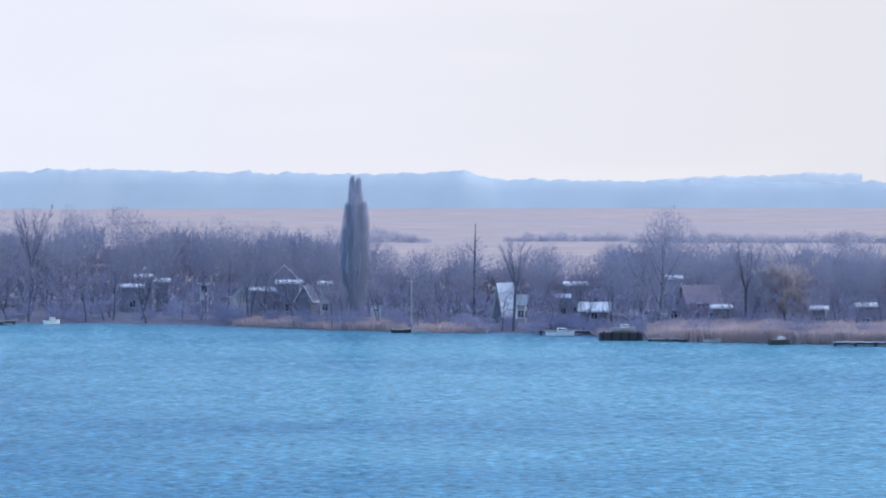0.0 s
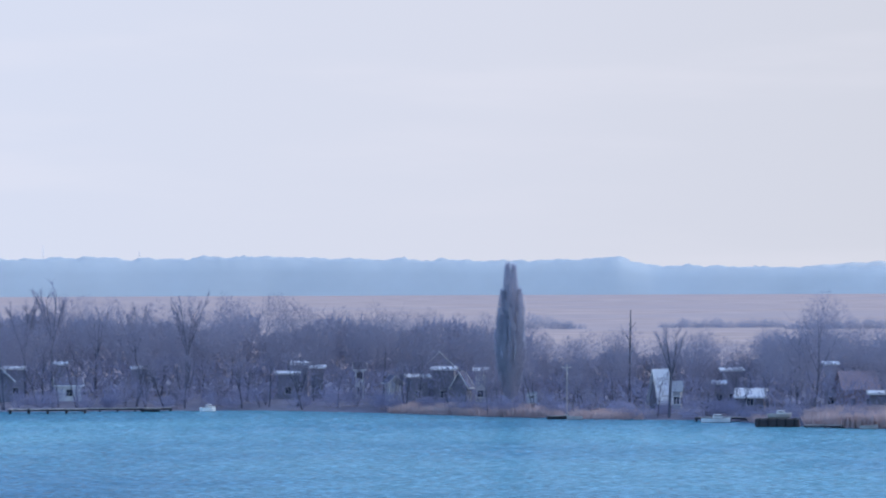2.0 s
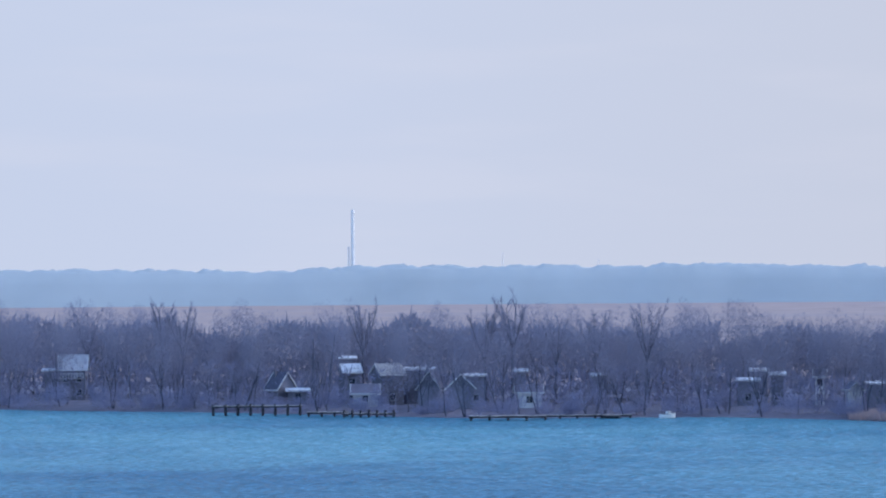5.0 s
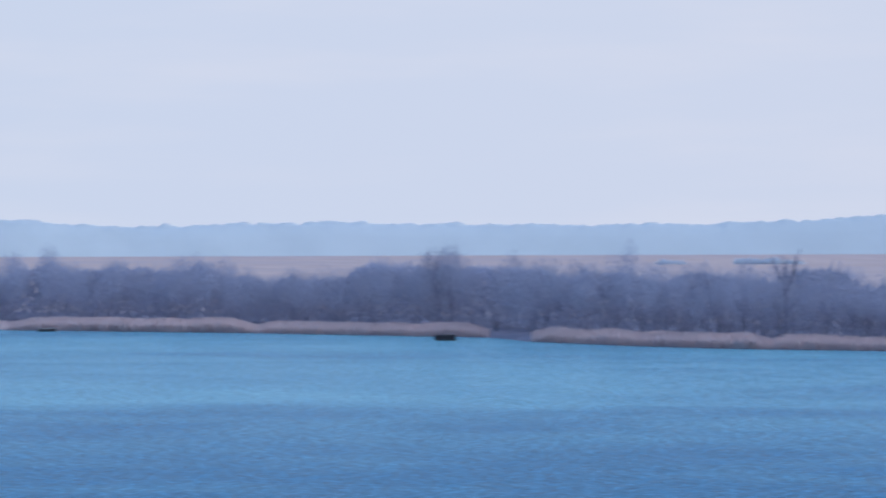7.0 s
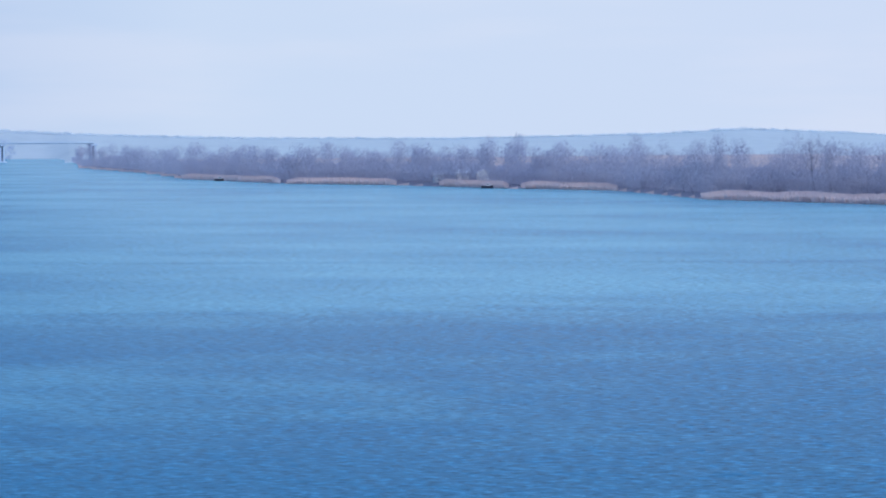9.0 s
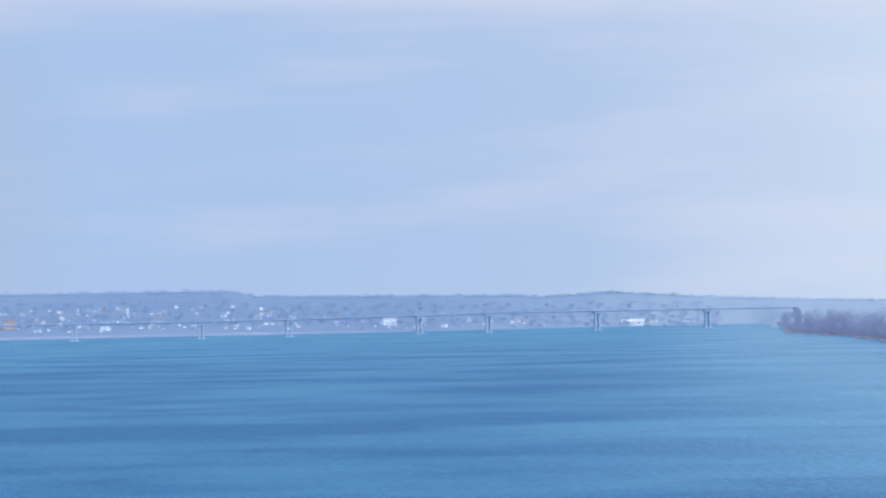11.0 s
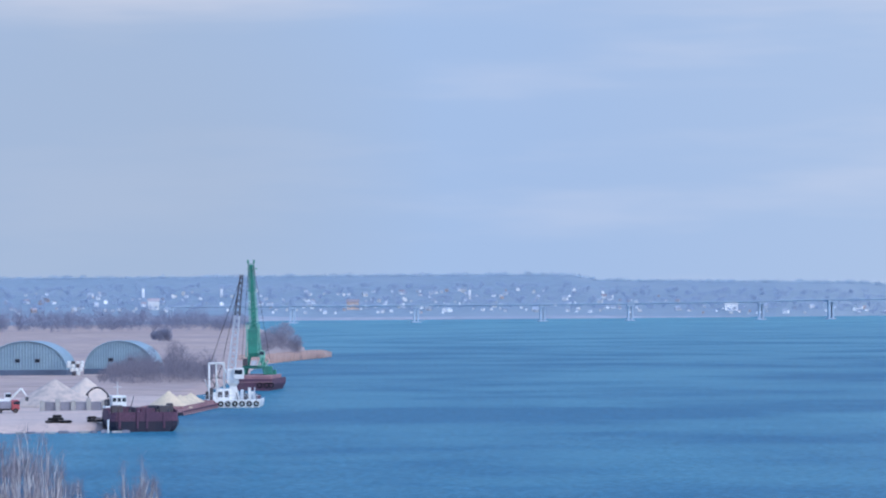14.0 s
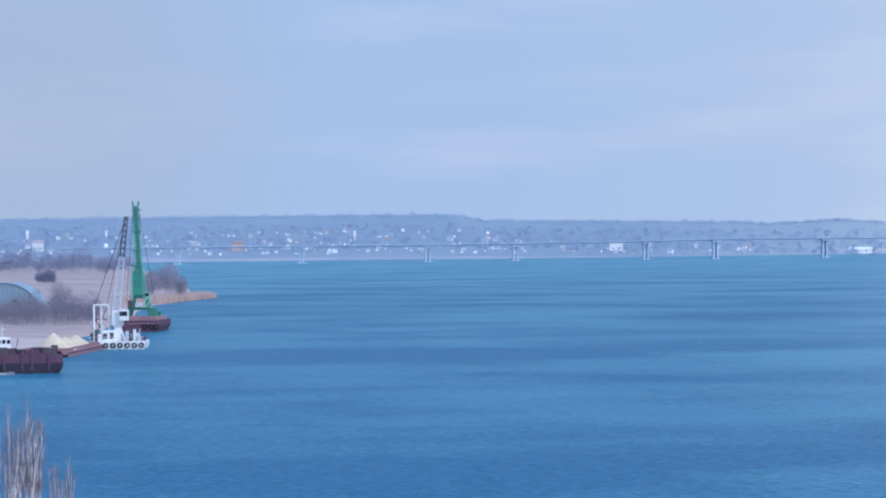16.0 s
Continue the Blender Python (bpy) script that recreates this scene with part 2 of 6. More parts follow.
# lighter twigs for the far point, haze put into the colour
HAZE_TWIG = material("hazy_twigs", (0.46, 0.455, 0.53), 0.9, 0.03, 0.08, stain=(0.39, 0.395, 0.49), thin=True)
PALE_BARK = material("white_poplar_bark", (0.72, 0.69, 0.67), 0.85, 1.0, 0.25, stain=(0.50, 0.46, 0.45))
SCRUB_TWIG = material("brown_scrub", (0.30, 0.265, 0.30), 0.9, 0.15, 0.10, stain=(0.24, 0.215, 0.26), thin=True)
REED = material("dry_reeds", (0.66, 0.525, 0.505), 0.95, 0.05, 0.08, stain=(0.57, 0.47, 0.475), thin=True)
# paler copy of REED with the haze painted in
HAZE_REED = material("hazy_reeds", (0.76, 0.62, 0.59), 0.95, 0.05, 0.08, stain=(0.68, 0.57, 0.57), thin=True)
# the pale blue-grey holds the haze over the far wood
FAR_WOOD = material("hazed_woodland", (0.46, 0.505, 0.505), 0.95, 0.004, 0.06, stain=(0.48, 0.52, 0.52))
# hedge twigs, greyed and blued for haze
HAZE_WOOD = material("hazy_thicket", (0.33, 0.345, 0.43), 0.95, 0.03, 0.12, stain=(0.36, 0.37, 0.44), thin=True)
WHITE = material("white_paint", (0.78, 0.78, 0.76), 0.5, 0.6, 0.08, stain=(0.62, 0.61, 0.58), spread=0.1)
LIME = material("limewashed_wall", (0.60, 0.58, 0.55), 0.85, 0.5, 0.12, 0.2, stain=(0.48, 0.45, 0.42), spread=0.2)
GREY_WALL = material("grey_render", (0.25, 0.245, 0.29), 0.9, 0.5, 0.18, 0.2, spread=0.25)
SLATE = material("corrugated_slate_roof", (0.42, 0.43, 0.45), 0.8, 0.5, 0.15, stain=(0.33, 0.33, 0.35), spread=0.25)
TIN = material("pale_metal_roof", (0.62, 0.65, 0.69), 0.4, 0.5, 0.1, stain=(0.50, 0.52, 0.55), spread=0.15)
BRIGHT_TIN = material("bright_metal_roof", (0.80, 0.82, 0.84), 0.4, 0.5, 0.08, stain=(0.66, 0.68, 0.72), spread=0.1)
ROSE_ROOF = material("faded_rose_roof", (0.31, 0.24, 0.27), 0.9, 0.5, 0.2, stain=(0.25, 0.21, 0.25))
DARK_ROOF = material("dark_roof", (0.15, 0.15, 0.20), 0.85, 0.6, 0.2, spread=0.2)
GLASS = material("window_glass", (0.03, 0.04, 0.055), 0.1, 1.0, 0.1)
PLANK = material("weathered_planks", (0.42, 0.39, 0.37), 0.9, 1.5, 0.25, 0.3, spread=0.3)
DARK_WOOD = material("dark_wet_timber", (0.055, 0.05, 0.055), 0.85, 1.5, 0.3, spread=0.3)
CONCRETE = material("concrete", (0.38, 0.37, 0.36), 0.9, 0.4, 0.15, 0.2, stain=(0.30, 0.29, 0.28))
# haze over the far bridge is mixed into its concrete
BRIDGE = material("hazed_bridge_concrete", (0.40, 0.48, 0.58), 0.9, 0.05, 0.1, stain=(0.42, 0.50, 0.59))
GREEN_LIGHT = material("light_green_paint", (0.20, 0.50, 0.38), 0.5, 0.8, 0.2, stain=(0.30, 0.46, 0.38))
GREEN = material("green_crane_paint", (0.05, 0.27, 0.19), 0.5, 0.6, 0.3, stain=(0.05, 0.17, 0.14))
RUST = material("rusty_hull", (0.125, 0.060, 0.092), 0.75, 0.5, 0.35, 0.2, stain=(0.10, 0.055, 0.09))
TAR = material("tarred_hull", (0.030, 0.030, 0.048), 0.7, 0.5, 0.3, 0.2, stain=(0.045, 0.035, 0.05))
FADED_HULL = material("faded_red_hull", (0.36, 0.20, 0.21), 0.8, 0.4, 0.25, 0.2, stain=(0.25, 0.14, 0.16))
BLACK = material("black_rubber", (0.02, 0.02, 0.022), 0.8, 1.0, 0.2)
STEEL = material("dark_steel", (0.10, 0.10, 0.115), 0.55, 0.8, 0.25, metal=0.4, stain=(0.13, 0.09, 0.08))
HANGAR_DARK = material("dark_blue_plinth", (0.10, 0.13, 0.19), 0.7, 0.3, 0.15)
HANGAR = material("blue_grey_sheet_metal", (0.29, 0.39, 0.45), 0.6, 0.3, 0.12, metal=0.1, stain=(0.24, 0.33, 0.40))
GREY_SAND = material("grey_beige_sand", (0.70, 0.57, 0.48), 0.95, 0.6, 0.12, 0.4, stain=(0.50, 0.44, 0.42))
GRAVEL = material("grey_gravel_heap", (0.60, 0.49, 0.43), 0.95, 0.8, 0.2, 0.5, stain=(0.34, 0.31, 0.30))
PALE_SAND = material("pale_sand_heap", (0.74, 0.60, 0.43), 0.95, 0.6, 0.12, 0.4, stain=(0.58, 0.47, 0.35))
TRUCK_RED = material("red_truck_paint", (0.46, 0.10, 0.11), 0.4, 0.8, 0.12)
ORANGE = material("orange_brick", (0.52, 0.40, 0.35), 0.85, 0.3, 0.15, spread=0.2)
# grove, bark and twigs farther off: the haze is in their colours
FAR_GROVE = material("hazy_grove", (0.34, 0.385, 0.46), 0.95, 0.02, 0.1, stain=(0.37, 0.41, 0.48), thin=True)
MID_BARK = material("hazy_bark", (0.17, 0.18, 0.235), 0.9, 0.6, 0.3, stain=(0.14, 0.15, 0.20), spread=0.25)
FAR_TWIG = material("far_hazed_twigs", (0.435, 0.425, 0.495), 0.9, 0.06, 0.08, stain=(0.36, 0.362, 0.45), thin=True)
# near-white base stands in for haze brightening the chimneys and masts
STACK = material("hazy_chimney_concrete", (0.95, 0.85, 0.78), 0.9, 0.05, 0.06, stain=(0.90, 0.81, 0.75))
# scrub colour lightened for haze
SPIT_TWIG = material("hazy_willow_scrub", (0.40, 0.37, 0.42), 0.9, 0.2, 0.12, stain=(0.35, 0.33, 0.39), thin=True)


# ---- mesh tools ----
class Shape:
    """Collects vertices and faces for one mesh."""

    def __init__(self):
        self.v, self.f = [], []

    def add(self, verts, faces):
        n = len(self.v)
        self.v.extend(verts)
        self.f.extend(tuple(i + n for i in face) for face in faces)
        return self

    def box(self, x0, x1, y0, y1, z0, z1, m=None):
        vs = [(x, y, z) for z in (z0, z1) for x, y in ((x0, y0), (x1, y0), (x1, y1), (x0, y1))]
        if m is not None:
            vs = [tuple(m @ Vector(v)) for v in vs]
        return self.add(vs, [(3, 2, 1, 0), (4, 5, 6, 7), (0, 1, 5, 4), (1, 2, 6, 5), (2, 3, 7, 6), (3, 0, 4, 7)])

    def block(self, x0, x1, y0, y1, z0, z1, c=0.05):
        """A box with chamfered upright and top edges."""
        def ring(d, z):
            return [(x0 + d + c, y0 + d, z), (x1 - d - c, y0 + d, z), (x1 - d, y0 + d + c, z), (x1 - d, y1 - d - c, z),
                    (x1 - d - c, y1 - d, z), (x0 + d + c, y1 - d, z), (x0 + d, y1 - d - c, z), (x0 + d, y0 + d + c, z)]
        return self.rings([ring(0, z0), ring(0, z1 - c), ring(c, z1)])

    def rings(self, loops, cap=True, closed=True):
        n, k = len(self.v), len(loops[0])
        for loop in loops:
            self.v.extend(tuple(p) for p in loop)
        for i in range(len(loops) - 1):
            for j in range(k if closed else k - 1):
                a, b = n + i * k + j, n + i * k + (j + 1) % k
                self.f.append((a, b, b + k, a + k))
        if cap:
            self.f.append(tuple(n + j for j in reversed(range(k))))
            self.f.append(tuple(n + (len(loops) - 1) * k + j for j in range(k)))
        return self

    def tube(self, a, b, r0, r1=None, sides=6, cap=True):
        a, b = Vector(a), Vector(b)
        r1 = r0 if r1 is None else r1
        d = (b - a).normalized()
        u = d.orthogonal().normalized()
        w = d.cross(u)
        spots = [(math.cos(2 * math.pi * i / sides), math.sin(2 * math.pi * i / sides)) for i in range(sides)]
        return self.rings([[p + (u * c + w * s) * r for c, s in spots] for p, r in ((a, r0), (b, r1))], cap)

    def mesh(self, name):
        me = bpy.data.meshes.new(name)
        me.from_pydata([tuple(p) for p in self.v], [], self.f)
        me.update()
        return me


def part(name, shape, mat, parent=None, label="", smooth=False):
    me = shape if isinstance(shape, bpy.types.Mesh) else shape.mesh(name)
    if not me.materials:
        me.materials.append(mat)
    if smooth:
        me.shade_smooth()
    ob = new(name, me)
    ob.parent = parent
    if label:
        tagged(ob, label)
    return ob


def spot(az, dist, z=0.0, turn=0.0, size=1.0):
    """The pose of a thing at that bearing (degrees to the right of the first view) and distance; its -y side faces the river stand, turned by turn."""
    a = radians(az)
    return Matrix.Translation((dist * math.sin(a), dist * math.cos(a), z)) @ Matrix.Rotation(-a + radians(turn), 4, "Z") @ Matrix.Scale(size, 4)


def thing(name, m, label, category, group="", kind=""):
    ob = new(name)
    ob.empty_display_size = 0.5
    ob.matrix_world = m
    return tagged(ob, label, category, group, kind)


def along(table, x):
    xs, ys = zip(*sorted(table))
    return float(np.interp(x, xs, ys))


# ---- the lie of the land ----
FAR_BANK = [(60, 520), (14, 560), (6.5, 588), (5.1, 593), (3.46, 601), (2.6, 612), (1.8, 632), (0, 637), (-1.54, 649), (-3.1, 668), (-4.86, 684),
            (-6.5, 686), (-8.5, 684), (-10.1, 702), (-12.45, 728), (-14.8, 747), (-16, 764), (-17.2, 777), (-18.6, 780), (-21.1, 783),
            (-23.9, 802), (-25.4, 825), (-26.8, 858), (-27.3, 889), (-28.7, 906), (-30.8, 936), (-34.2, 972), (-36.8, 1026), (-38.9, 1124),
            (-41.1, 1210), (-42.4, 1287), (-45.05, 1400), (-46.4, 1630), (-47.9, 1705), (-49.6, 1840), (-51.3, 1931), (-52.75, 2161),
            (-53.3, 2500), (-54.2, 2900), (-54.6, 4200), (-56.7, 4150), (-58.6, 4060), (-62, 3990), (-66.2, 3990), (-67.3, 3950)]
PORT_BANK = [(-65.9, 1569), (-66.85, 1408), (-67.3, 1150), (-67.7, 1000), (-68.3, 830), (-69.0, 745), (-69.3, 708), (-72, 692), (-85, 600), (-100, 300)]
PORT_BACK = [(-65.9, 1572), (-66.2, 1680), (-66.5, 1950), (-66.9, 2600), (-67.25, 3500), (-67.35, 9000)]
HILLS = [(-90, 52), (-71, 50), (-64, 51), (-62.4, 50), (-62.0, 43), (-58.1, 38), (-57.9, 35), (-56.8, 40), (-55.2, 31), (-54, 26), (-52, 21), (-48.8, 19),
         (-45.9, 23), (-44.5, 29), (-43, 24), (-41, 12), (-36, 9), (20, 9)]
TREETOPS = [(8, 14), (6, 14.5), (5, 14), (4, 14.5), (3.2, 17.5), (2.5, 14), (1.8, 11.5), (0.5, 13), (-0.8, 12.5), (-2, 15.5), (-3.6, 15.5), (-4.9, 16.5), (-7, 16.5), (-8.2, 18),
            (-10, 17), (-12, 16.5), (-14, 18.5), (-17, 19), (-19, 20), (-20.5, 17), (-21.9, 14), (-23.5, 17), (-26, 15.5), (-28, 18.5), (-30.4, 12.5), (-31.5, 16.5),
            (-34, 16), (-37, 16.5), (-40.5, 17), (-43.4, 19), (-46, 17), (-52.4, 15.5), (-53.4, 15), (-53.9, 14), (-54.2, 12.5), (-54.4, 9)]


def ground_height(az, dist):
    """Height of the ground, with the river bed below the water at 0."""
    if az > 75 or az < -100:
        return 22.3
    near = along([(-100, 330), (-66, 305), (-62, 200), (-58, 75), (60, 75), (75, 90)], az)
    if dist < near + 40:
        bluff = along([(0, 22.3), (5, 22.3), (20, 12), (45, 2.5), (60, 1.6)], dist)
        return max(-3.0, min(bluff, (near - dist) * 0.19))
    if az < -65.9 and along(PORT_BANK, az) - 60 < dist < along(PORT_BACK, az) + 60 and dist < 3800:
        edge = min(dist - along(PORT_BANK, az), along(PORT_BACK, az) - dist)
        if dist - along(PORT_BANK, az) < 300 and az < -67.6:
            return max(-3.0, min(1.4, edge * 0.25))
        return max(-3.0, min(1.4, edge * 0.06))
    bank = along(FAR_BANK, az)
    z = max(-3.0, min(1.1, (dist - bank) * 0.08))
    if az > -54.4:
        z += max(0.0, dist - bank - 120) * 0.0021
    if dist > 3800:
        z += (along(HILLS, az) - 1 - min(z, 8)) * max(0.0, min(1.0, (dist - max(bank + 30, 3990)) / (4690 - max(bank + 30, 3990)))) * (1 if az < -40 else 0.3)
    return z


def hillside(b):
    """Slot of the ground's material on the far slope, its painted haze stronger to the right."""
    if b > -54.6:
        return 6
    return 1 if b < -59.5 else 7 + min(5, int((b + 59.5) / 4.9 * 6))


def build_ground():
    bearings = [-180 + 4 * i for i in range(20)] + [-100 + 0.5 * i for i in range(54)] + [-73 + 0.2 * i for i in range(420)] + [11 + i * 1.0 for i in range(64)] + [75.01 + 4 * i for i in range(27)]
    bearings = sorted(set(round(b, 3) for b in bearings if b < 180))
    rings = [5, 20, 40, 70, 100, 120, 140, 170, 210, 240, 260, 300, 400, 500] + [560 + 10 * i for i in range(60)] + [1160 + 22 * i for i in range(45)] + [2160 + 60 * i for i in range(30)] + [3960 + 40 * i for i in range(25)]
    verts = [(0, 0, 22.3)]
    for d in rings:
        for b in bearings:
            a = radians(b)
            verts.append((d * math.sin(a), d * math.cos(a), ground_height(b, d)))
    k = len(bearings)
    faces, slots = [], []
    for j in range(k):
        faces.append((0, 1 + (j + 1) % k, 1 + j))
        slots.append(0)
    for i in range(len(rings) - 1):
        for j in range(k):
            a, b = 1 + i * k + j, 1 + i * k + (j + 1) % k
            faces.append((a, b, b + k, a + k))
            far = rings[i] > 3850 or (rings[i] > 3300 and bearings[j] < -43)
            beach = bearings[j] < -54.7 and rings[i] in (3960, 4000) and ground_height(bearings[j], rings[i + 1]) < 6
            wood = -54.3 < bearings[j] < 10 and along(FAR_BANK, bearings[j]) - 18 < rings[i] < along(FAR_BANK, bearings[j]) + 170
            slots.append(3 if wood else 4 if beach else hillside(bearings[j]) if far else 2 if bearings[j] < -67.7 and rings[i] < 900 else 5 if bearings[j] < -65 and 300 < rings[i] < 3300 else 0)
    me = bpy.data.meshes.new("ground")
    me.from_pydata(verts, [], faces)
    for m in (FIELD, SLOPE, SAND, WOOD_FLOOR, SHORE, MEADOW, PALE_SLOPE, *HAZE_STEPS):
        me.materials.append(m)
    me.polygons.foreach_set("material_index", slots)
    me.shade_smooth()
    return tagged(new("ground", me), "flat river plain of dry pinkish grass with distant low hills", "ground", kind="structure")


build_ground()
disc = Shape()
disc.add([(4960 * math.sin(2 * math.pi * i / 96), 4960 * math.cos(2 * math.pi * i / 96), 0.0) for i in range(96)], [tuple(range(95, -1, -1))])
tagged(part("water", disc, WATER), "wide blue river with small ripples and dark streaks put into its colour", "river", kind="structure")


# ---- trees ----
def grow(seed, height, spread, stem, limbs, twigs, lean=0.0, start=0.25, up=0.55, twig=1.1, width=0.06, stems=1):
    """A bare tree: trunk and limbs in one shape, fine branches and twigs in another."""
    rnd = random.Random(seed)
    wood, fine = Shape(), Shape()
    tips = []
    for s in range(stems):
        turn = rnd.uniform(0, 6.28)
        off = 0.0 if stems == 1 else height * 0.03
        p = Vector((math.cos(turn) * off, math.sin(turn) * off, -0.3))
        out = Vector((math.cos(turn), math.sin(turn), 0)) * (lean + (0.22 if stems > 1 else 0.04))
        top = height * rnd.uniform(0.72, 0.85) * (1 if s == 0 else rnd.uniform(0.7, 0.95))
        points, r = [p.copy()], stem
        steps = 5
        for i in range(steps):
            p = p + (Vector((0, 0, 1)) + out + Vector((rnd.uniform(-0.12, 0.12), rnd.uniform(-0.12, 0.12), 0))) * (top / steps)
            points.append(p.copy())
        for i in range(steps):
            wood.tube(points[i], points[i + 1], stem * (1 - 0.85 * i / steps), stem * (1 - 0.85 * (i + 1) / steps), 5, cap=False)
        for k in range(limbs):
            q = start + (1 - start) * (k + rnd.random()) / limbs
            i = min(steps - 1, int(q * steps))
            a = points[i].lerp(points[i + 1], q * steps - i)
            turn = k * 2.4 + rnd.uniform(-0.5, 0.5)
            reach = spread * (1.05 - 0.62 * abs(q - 0.45) / 0.55) * rnd.uniform(0.65, 1.1)
            rise = reach * up * rnd.uniform(0.6, 1.5) + (height - a.z) * 0.22
            b = a + Vector((math.cos(turn) * reach * 0.55, math.sin(turn) * reach * 0.55, rise * 0.55))
            c = b + Vector((math.cos(turn + rnd.uniform(-0.5, 0.5)) * reach * 0.45, math.sin(turn) * reach * 0.45, rise * 0.7))
            r = stem * (0.5 - 0.3 * q)
            wood.tube(a, b, r, r * 0.6, 4, cap=False)
            wood.tube(b, c, r * 0.6, r * 0.2, 4, cap=False)
            for h in range(7):
                w = 0.25 + 0.75 * (h + rnd.random()) / 7
                o = a.lerp(b, w * 2) if w < 0.5 else b.lerp(c, w * 2 - 1)
                d = Vector((rnd.gauss(0, 1), rnd.gauss(0, 1), abs(rnd.gauss(0.6, 0.6)))).normalized() * (height * rnd.uniform(0.09, 0.17))
                fine.tube(o, o + d, r * 0.15 + 0.010, 0.008, 3, cap=False)
                tips.append((o, d))
        tips.append((points[-2], (points[-1] - points[-2]) * 1.3))
    for _ in range(twigs):
        o, d = rnd.choice(tips)
        a = o + d * rnd.uniform(0.1, 1.05)
        e = (d.normalized() * 0.5 + Vector((rnd.gauss(0, 0.6), rnd.gauss(0, 0.6), rnd.gauss(0.25, 0.5)))) * twig * rnd.uniform(0.6, 1.3)
        s = e.cross(Vector((rnd.gauss(0, 1), rnd.gauss(0, 1), rnd.gauss(0, 1)))).normalized() * width
        fine.add([a - s, a + s, a + e], [(0, 1, 2)])
    return wood.mesh("trunk"), fine.mesh("crown")


def lombardy(seed, height):
    """A columnar poplar: several steep leaders, each in its own spindle of upright twigs."""
    r = random.Random(seed)
    wood, fine = Shape(), Shape()
    wood.tube((0, 0, -0.3), (0, 0, height * 0.28), 0.5, 0.4, 8, cap=False)
    # across, along, foot, tip and girth of each spindle, as shares of the height
    spindles = [(-0.022, 0.0, 0.25, 1.0, 0.045), (0.034, 0.01, 0.3, 0.985, 0.042), (-0.06, -0.02, 0.22, 0.81, 0.055), (0.082, -0.01, 0.3, 0.815, 0.048),
                (0.078, -0.045, 0.22, 0.72, 0.05), (-0.088, 0.02, 0.2, 0.63, 0.048), (0.0, -0.07, 0.2, 0.86, 0.05), (0.03, -0.075, 0.16, 0.66, 0.055), (-0.045, -0.075, 0.16, 0.60, 0.055), (0.01, 0.07, 0.2, 0.85, 0.06), (0.095, 0.02, 0.18, 0.52, 0.045), (-0.08, -0.03, 0.14, 0.46, 0.045), (0.06, -0.02, 0.05, 0.38, 0.05), (-0.05, -0.02, 0.05, 0.36, 0.05), (0.0, -0.05, 0.04, 0.34, 0.05)]
    for x, y, z0, z1, girth in spindles:
        x, y = x * 0.84, y * 0.84
        foot, tip = Vector((x * 0.25, y * 0.25, z0)) * height, Vector((x * 0.86, y * 0.86, z1)) * height
        mid = Vector((x, y, z0 + (z1 - z0) * 0.45)) * height
        out = Vector((x, y - 0.02, 0)).normalized() * girth * height * 0.9
        wood.tube(foot, mid + out * 0.8, 0.11, 0.08, 5, cap=False)
        wood.tube(mid + out * 0.8, mid.lerp(tip, 0.6) + out * 0.6, 0.08, 0.04, 5, cap=False)
        centre = Vector((x * 0.92, y * 0.92, 0)) * height
        for _ in range(int(2600 * (z1 - z0) / 0.6)):
            q = r.random() ** 0.85
            turn = r.uniform(0, 6.2832)
            out = Vector((math.cos(turn), math.sin(turn), 0))
            wide = girth * 0.8 * height * min(1.0, 0.35 + q * 2.0) * min(1.0, (1.03 - q) * 3.2) ** 0.6 * r.random() ** 0.35
            o = centre * (0.5 + 0.5 * min(1, q * 2.2)) + out * wide + Vector((0, 0, (z0 + (z1 - z0) * q * 0.96) * height))
            e = (out * 0.25 + Vector((r.gauss(0, 0.14), r.gauss(0, 0.14), 1.0))) * r.uniform(0.5, 1.2)
            w = (out + Vector((r.gauss(0, 0.3), r.gauss(0, 0.3), 0.1))).cross(e).normalized() * 0.03
            fine.add([o - w, o + w, o + e], [(0, 1, 2)])
    return wood.mesh("trunk"), fine.mesh("crown")


